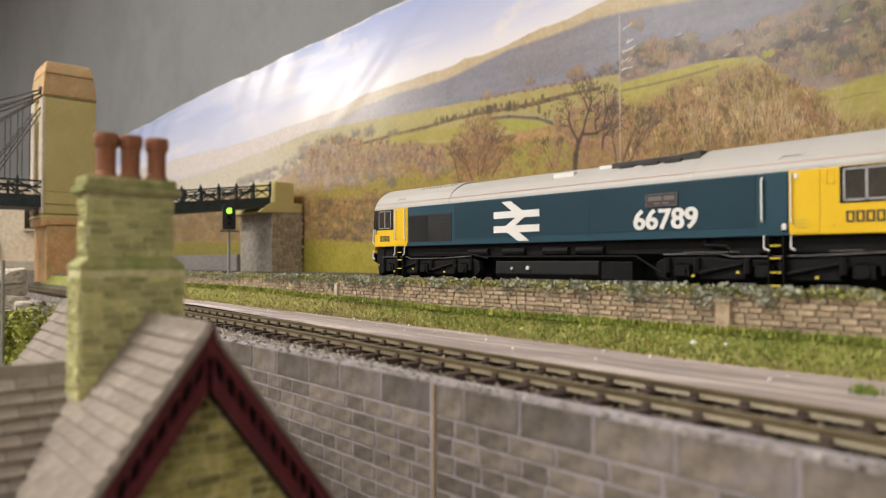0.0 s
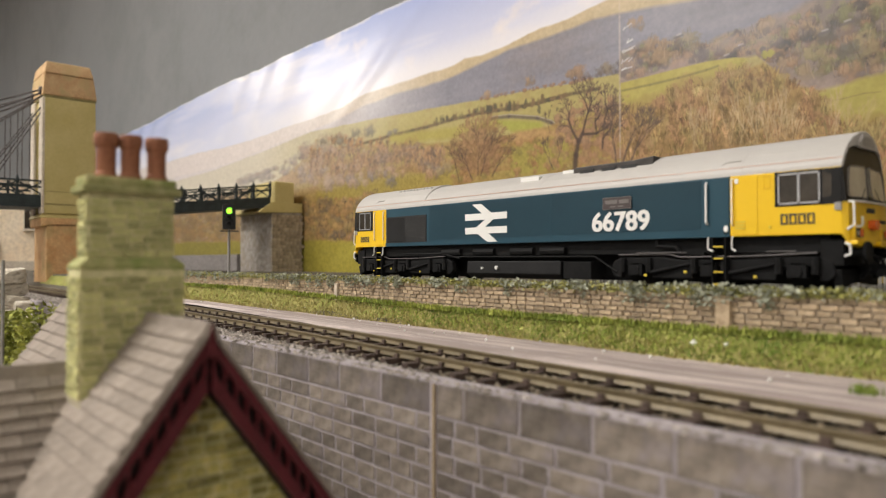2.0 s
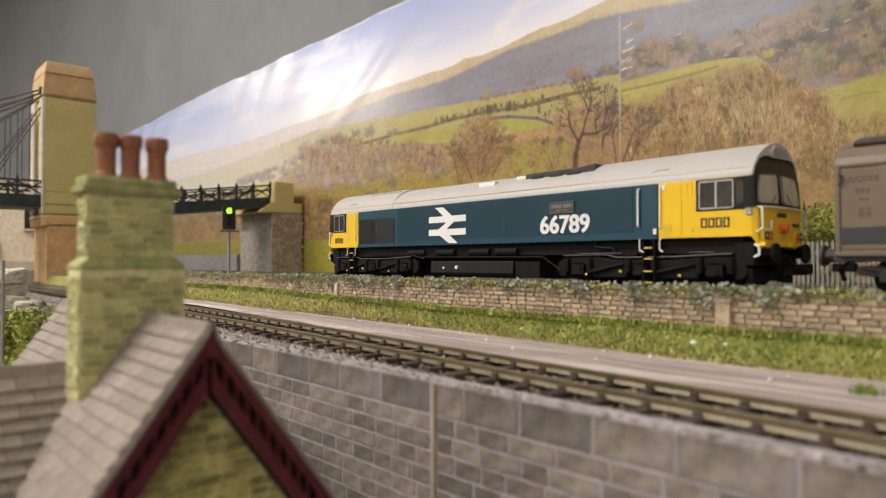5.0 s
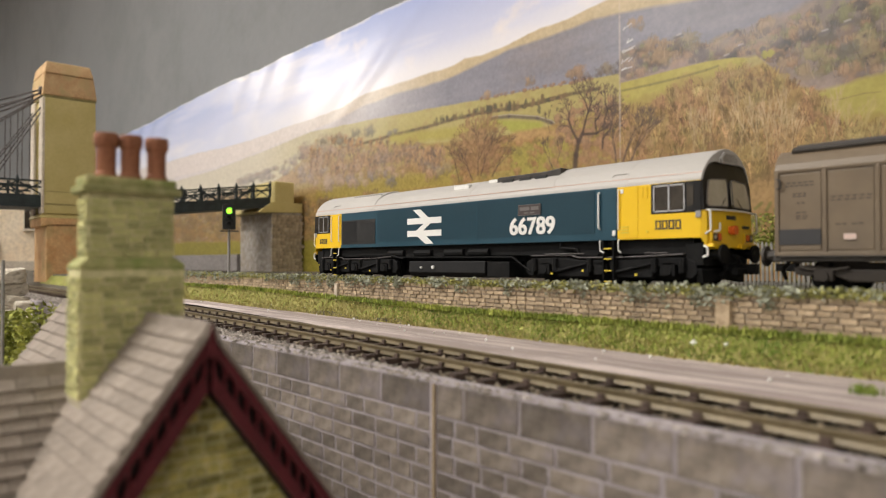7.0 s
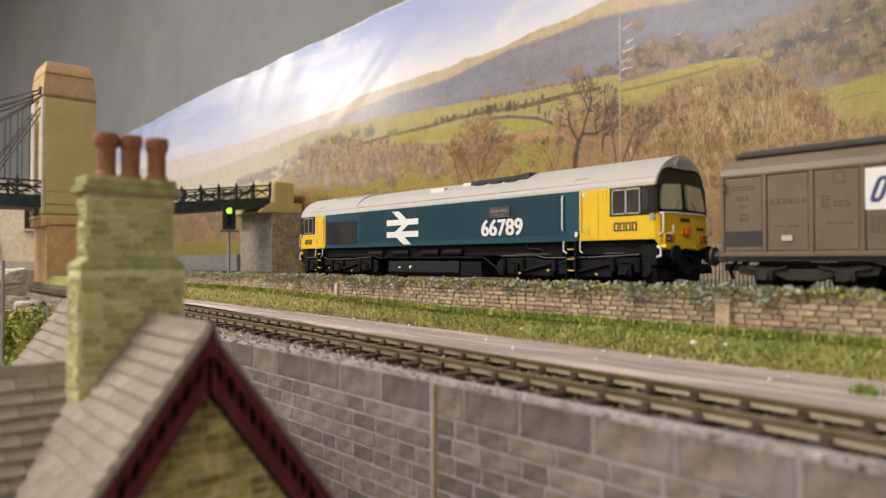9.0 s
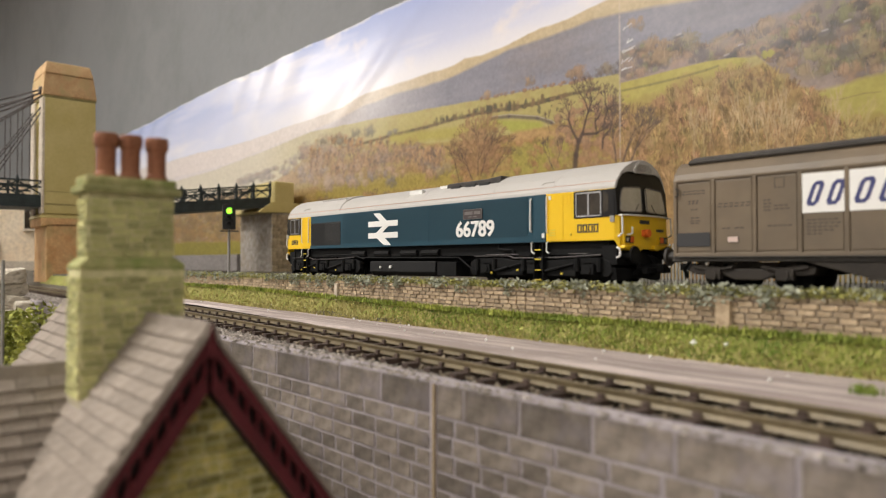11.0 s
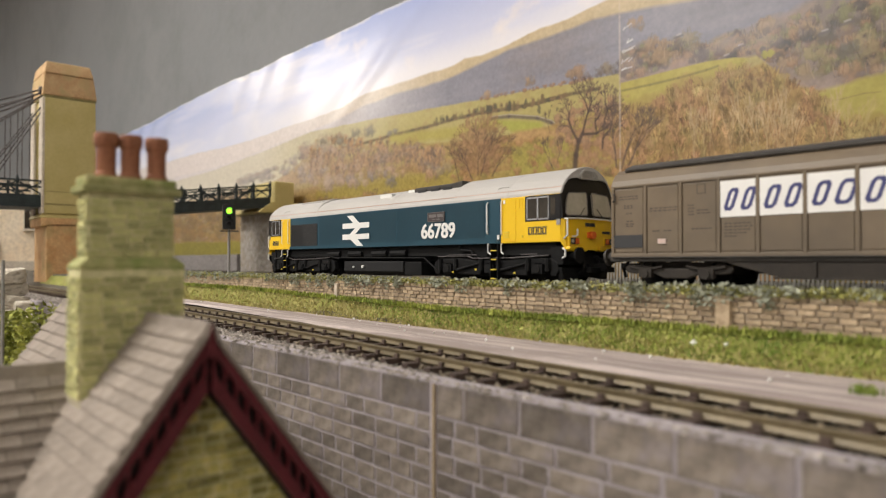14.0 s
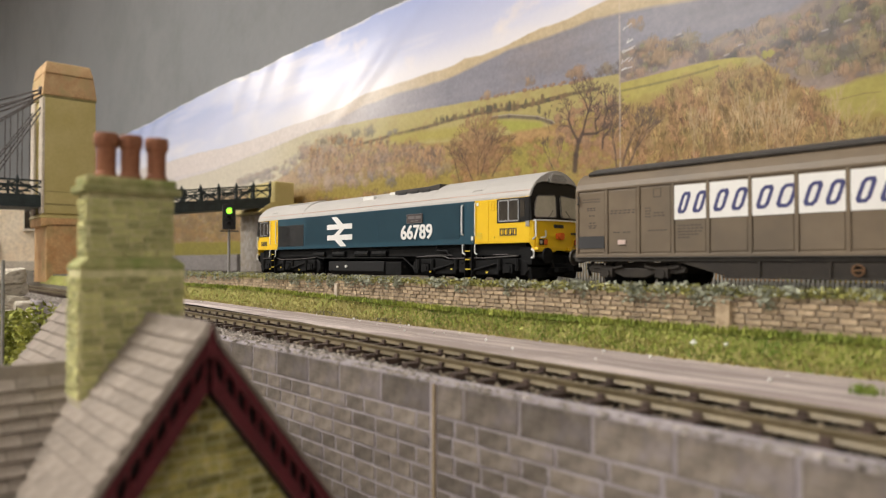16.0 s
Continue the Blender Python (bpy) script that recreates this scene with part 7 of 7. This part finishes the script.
    for x in (SX - halfs + 0.004, SX + halfs - 0.004):
        part("wing_wall", boxed(x - 0.001, x + 0.001, -0.070, RY - wy - 0.0012, foot, EAVE + 0.004), "wall_stone", t)
    bm = bmesh.new()
    prism(bm, [(SX - halfs + 0.005, foot), (SX + halfs - 0.005, foot), (SX + halfs - 0.005, EAVE + 0.004), (SX, SZ - 0.002), (SX - halfs + 0.005, EAVE + 0.004)], -0.072, -0.070, "y")
    part("wing_gable", bm, "wall_stone", t)
    # gable stonework, uneven courses
    vs, fs = [], []
    z = -0.060
    while z < RZ - 0.004:
        h = rnd.uniform(0.0011, 0.0016)
        lim = min(wy, (RZ - 0.004 - z - h) / TAN)
        y = -lim + rnd.uniform(0, 0.001)
        while y < lim - 0.0008:
            ww = min(rnd.uniform(0.0016, 0.0034), lim - y)
            b = len(vs)
            d = rnd.uniform(0.0002, 0.0006)
            for xx in (XF - 0.0041, XF - 0.0040 + d):
                g = 0.00015 if xx > XF - 0.0040 else 0
                for yy, zz in ((y + g, z + g), (y + ww - g, z + g), (y + ww - g, z + h - g), (y + g, z + h - g)):
                    vs.append((xx, RY + yy, zz))
            fs += [(b + 4, b + 5, b + 6, b + 7)] + [(b + i, b + (i + 1) % 4, b + 4 + (i + 1) % 4, b + 4 + i) for i in range(4)]
            y += ww + 0.00025
        z += h + 0.00025
    o = new("gable_stonework", raw("gable_stonework", vs, fs, "gable_stone"))
    o.parent = t
    tagged(o, kind="stuff")
    # pierced bargeboards
    for sd in (-1, 1):
        def q(d, e):
            """d down the slope from the apex, e below the roof line."""
            return RY + sd * (d / n + 0), RZ - 0.0010 - d * TAN / n - e

        bm = bmesh.new()
        L = 0.055
        prism(bm, [q(0, 0), q(L, 0), q(L, 0.0021), q(0, 0.0021)], XF - 0.0012, XF, "x")
        b = part("bargeboard", bm, "barge", t, "maroon pierced bargeboard")
        bm = bmesh.new()
        prism(bm, [q(0.001, 0.0050), q(L, 0.0050), q(L, 0.0080), q(0.0006, 0.0080)], XF - 0.0011, XF - 0.0001, "x")
        part("lower_rail", bm, "barge", b)
        for i in range(18):
            d = 0.0006 + i * 0.0030
            bm = bmesh.new()
            prism(bm, [q(d, 0.0020), q(d + 0.0011, 0.0020), q(d + 0.0008, 0.0028), q(d + 0.0007, 0.0036), q(d + 0.0008, 0.0044), q(d + 0.0012, 0.0051), q(d - 0.0001, 0.0051), q(d + 0.0002, 0.0044), q(d + 0.0003, 0.0036), q(d + 0.0002, 0.0028)], XF - 0.0010, XF - 0.0002, "x")
            part("tracery", bm, "barge", b)
        # added black strip: shade seen through the holes, put into colour
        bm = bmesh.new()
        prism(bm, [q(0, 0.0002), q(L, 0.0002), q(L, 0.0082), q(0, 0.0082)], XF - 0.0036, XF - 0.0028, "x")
        part("soffit", bm, "dark", t, "black strip painted as shade behind the bargeboard")
        bm = bmesh.new()
        prism(bm, [q(0, -0.0013), q(L, -0.0013), q(L, -0.0001), q(0, -0.0001)], XF - 0.0022, XF + 0.0004, "x")
        part("verge", bm, "tile", t, "grey verge tiles", bevel=0.0002)
    bm = bmesh.new()
    prism(bm, [(RY - 0.0012, RZ - 0.0042), (RY + 0.0012, RZ - 0.0042), (RY, RZ + 0.0004)], XF - 0.0008, XF + 0.0006, "x")
    part("apex_board", bm, "barge", t)
    # chimney
    ch = part("chimney", boxed(-0.1346, -0.1284, 0.0318, 0.0461, -0.012, 0.0222), "chim_joint", t, "mossy stone chimney stack")
    part("stack_base", boxed(-0.1356, -0.1276, 0.0304, 0.0478, -0.018, 0.0090), "chim_joint", ch)
    bm = bmesh.new()
    lo = [bm.verts.new(p) for p in ((-0.1278, 0.0302, 0.0090), (-0.1359, 0.0302, 0.0090), (-0.1359, 0.0481, 0.0090), (-0.1278, 0.0481, 0.0090))]
    mid = [bm.verts.new((v.co.x, v.co.y, 0.0098)) for v in lo]
    hi = [bm.verts.new(p) for p in ((-0.1282, 0.0317, 0.0112), (-0.1349, 0.0317, 0.0112), (-0.1349, 0.0463, 0.0112), (-0.1282, 0.0463, 0.0112))]
    bm.faces.new(lo), bm.faces.new(hi[::-1])
    for a, b in ((lo, mid), (mid, hi)):
        for i in range(4):
            j = (i + 1) % 4
            bm.faces.new((a[i], a[j], b[j], b[i]))
    part("weathering", bm, "chim", ch, bevel=0.0003)
    part("cap", boxed(-0.1356, -0.1272, 0.0306, 0.0473, 0.0222, 0.0236), "chim", ch, bevel=0.0004)
    part("cap_top", boxed(-0.1350, -0.1280, 0.0312, 0.0466, 0.0236, 0.0252), "chim", ch, bevel=0.0005)
    meshes = []
    for i in range(7):
        ww = 0.0019 + 0.00032 * i
        bm = bmesh.new()
        for v in box(bm, 0, ww, -0.0003, 0.0003, 0, 0.00098):
            f = v.co.y < 0
            v.co.x += rnd.uniform(-0.0001, 0.0001) + (0.00015 if f and v.co.x < ww / 2 else -0.00015 if f else 0)
            v.co.z += rnd.uniform(-0.0001, 0.0001)
            v.co.y += rnd.uniform(-0.00012, 0.00012)
        meshes.append((ww, finish("chimney_stone", bm, "chim")))

    def courses_on(x0, y0, length, z0, z1, turn, parent):
        z = z0
        while z + 0.0010 < z1:
            a = rnd.uniform(0, 0.0006)
            while a < length - 0.0008:
                ww, me = rnd.choice(meshes)
                s = min(1.0, (length - a) / ww)
                base = Matrix.Translation((x0, y0 + a, z)) @ Matrix.Rotation(math.pi / 2, 4, "Z") if turn else Matrix.Translation((x0 + a, y0, z))
                piece("chimney_stone", me, parent, base @ Matrix.Diagonal((s, 1, 1, 1)))
                a += ww + 0.0003
            z += 0.00128
    courses_on(-0.1284, 0.0318, 0.0143, 0.0113, 0.0222, True, ch)
    courses_on(-0.1276, 0.0304, 0.0174, -0.0125, 0.0088, True, ch)
    courses_on(-0.1346, 0.0318, 0.0062, 0.0113, 0.0222, False, ch)
    courses_on(-0.1356, 0.0304, 0.0080, -0.0125, 0.0088, False, ch)
    for y in (0.0353, 0.0394, 0.0440):
        bm = bmesh.new()
        lathe(bm, [(0.0019, 0.0250), (0.0019, 0.0258), (0.0016, 0.0262), (0.00165, 0.0305), (0.0020, 0.0309), (0.0021, 0.0322), (0.0019, 0.0330), (0.0013, 0.0330), (0.0012, 0.0300)], 18)
        part("chimney_pot", bm, "pot", ch, "terracotta chimney pot", smooth=False, at=pose(-0.1314, y, 0))


house()


# ---- planting and rocks beside the house ----
def bush(label, m, k, seed, rise=0.0):
    t = thing("bush", label, "bush", m)
    bm = bmesh.new()
    for i in range(7):
        a = i * 0.9
        rod(bm, (0.002 * math.cos(a), 0.002 * math.sin(a), 0), (0.018 * math.cos(a) * k, 0.010 * math.sin(a) * k, (0.045 + 0.01 * (i % 3)) * k + rise), 0.0012 * k, 6, 0.0005 * k)
    part("stems", bm, "sleeper", t)
    rnd = random.Random(seed)
    vs, fs = [], []
    lobes = [(rnd.uniform(-0.026, 0.026), rnd.uniform(-0.016, 0.012), rnd.uniform(0.030, 0.055), rnd.uniform(0.008, 0.014)) for _ in range(16)] + [(0, -0.008, 0.02, 0.018), (0.01, 0.004, 0.02, 0.018)] + ([(0.0, -0.004, 0.0, 0.020), (0.012, 0.002, -0.004, 0.016)] if rise else [])
    for lx, ly, lz, lr in lobes:
        for _ in range(330):
            d = Vector((rnd.gauss(0, 1), rnd.gauss(0, 1), rnd.gauss(0, 1))).normalized() * lr * rnd.uniform(0.75, 1.1)
            p = Vector((lx, ly, lz)) + d
            R = Euler((rnd.uniform(0, 6), rnd.uniform(0, 6), rnd.uniform(0, 6))).to_matrix()
            s = rnd.uniform(0.0007, 0.0018)
            b = len(vs)
            for q in ((0, -1.2, 0), (0.5, 0, 0.2), (0, 1.2, 0), (-0.5, 0, 0.2)):
                vs.append(tuple((p + R @ (Vector(q) * s)) * k + Vector((0, 0, rise))))
            fs.append((b, b + 1, b + 2, b + 3))
    o = new("foliage", raw("foliage", vs, fs, "bush"))
    o.parent = t


bush("leafy green bush of coarse foliage behind the house", pose(-0.335, 0.056, LOW), 1.0, 51, 0.025)
bush("small green strap-leaved bush behind the picket fence", pose(-0.118, 0.310, -0.0045), 0.62, 52)


def rock(w, d, h, seed):
    rnd = random.Random(seed)
    bm = bmesh.new()
    bmesh.ops.create_icosphere(bm, subdivisions=3, radius=1)
    for v in bm.verts:
        bed = math.floor((v.co.z + 0.15 * noise.noise(v.co * 2 + Vector((seed, 0, 0)))) * 3.2)
        k = 1 + 0.30 * noise.noise(v.co * 1.7 + Vector((seed * 3.1, 0, 0))) + 0.20 * noise.noise(v.co * 4.5 + Vector((seed, 5, 0))) + 0.14 * noise.noise((bed * 7.3, seed * 1.7, 0))
        p = v.co * k
        p = Vector((max(-0.8, min(0.8, p.x)), max(-0.8, min(0.8, p.y)), max(-0.75, min(0.75, p.z))))
        v.co = Vector((p.x * w, p.y * d, p.z * h))
    return bm


def rock_wall():
    t = thing("rock_outcrop", "stacked cream rocks forming a rough outcrop", "rock")
    rnd = random.Random(61)
    k = 0
    for r in range(-2, 8):
        z = -0.069 + r * 0.0098
        y = 0.1125 - r * 0.0012
        while y > 0.02:
            w = rnd.uniform(0.008, 0.014)
            part("rock", rock(0.016 + 0.004 * rnd.random(), w, 0.0078, k), "rock", t, at=Matrix.Translation((-0.60 + rnd.uniform(-0.003, 0.003), y - w * 0.75, z)) @ Matrix.Rotation(rnd.uniform(-0.15, 0.15), 4, "X"))
            y -= w * 1.5
            k += 1
    for i, (x, y, z) in enumerate(((-0.575, 0.100, -0.012), (-0.57, 0.090, -0.018), (-0.565, 0.104, -0.022))):
        part("rock", rock(0.008, 0.007, 0.006, 90 + i), "rock", t, at=Matrix.Translation((x, y, z - 0.01)))


rock_wall()


def lamp_post():
    t = thing("street_post", "thin grey metal post beside the bush", "post", pose(-0.300, 0.0456, LOW))
    bm = bmesh.new()
    lathe(bm, [(0.0016, 0), (0.0016, 0.001), (0.0007, 0.002), (0.0006, 0.111)], 10)
    part("post", bm, "steel", t)


lamp_post()


def motions():
    train_motions()


motions()
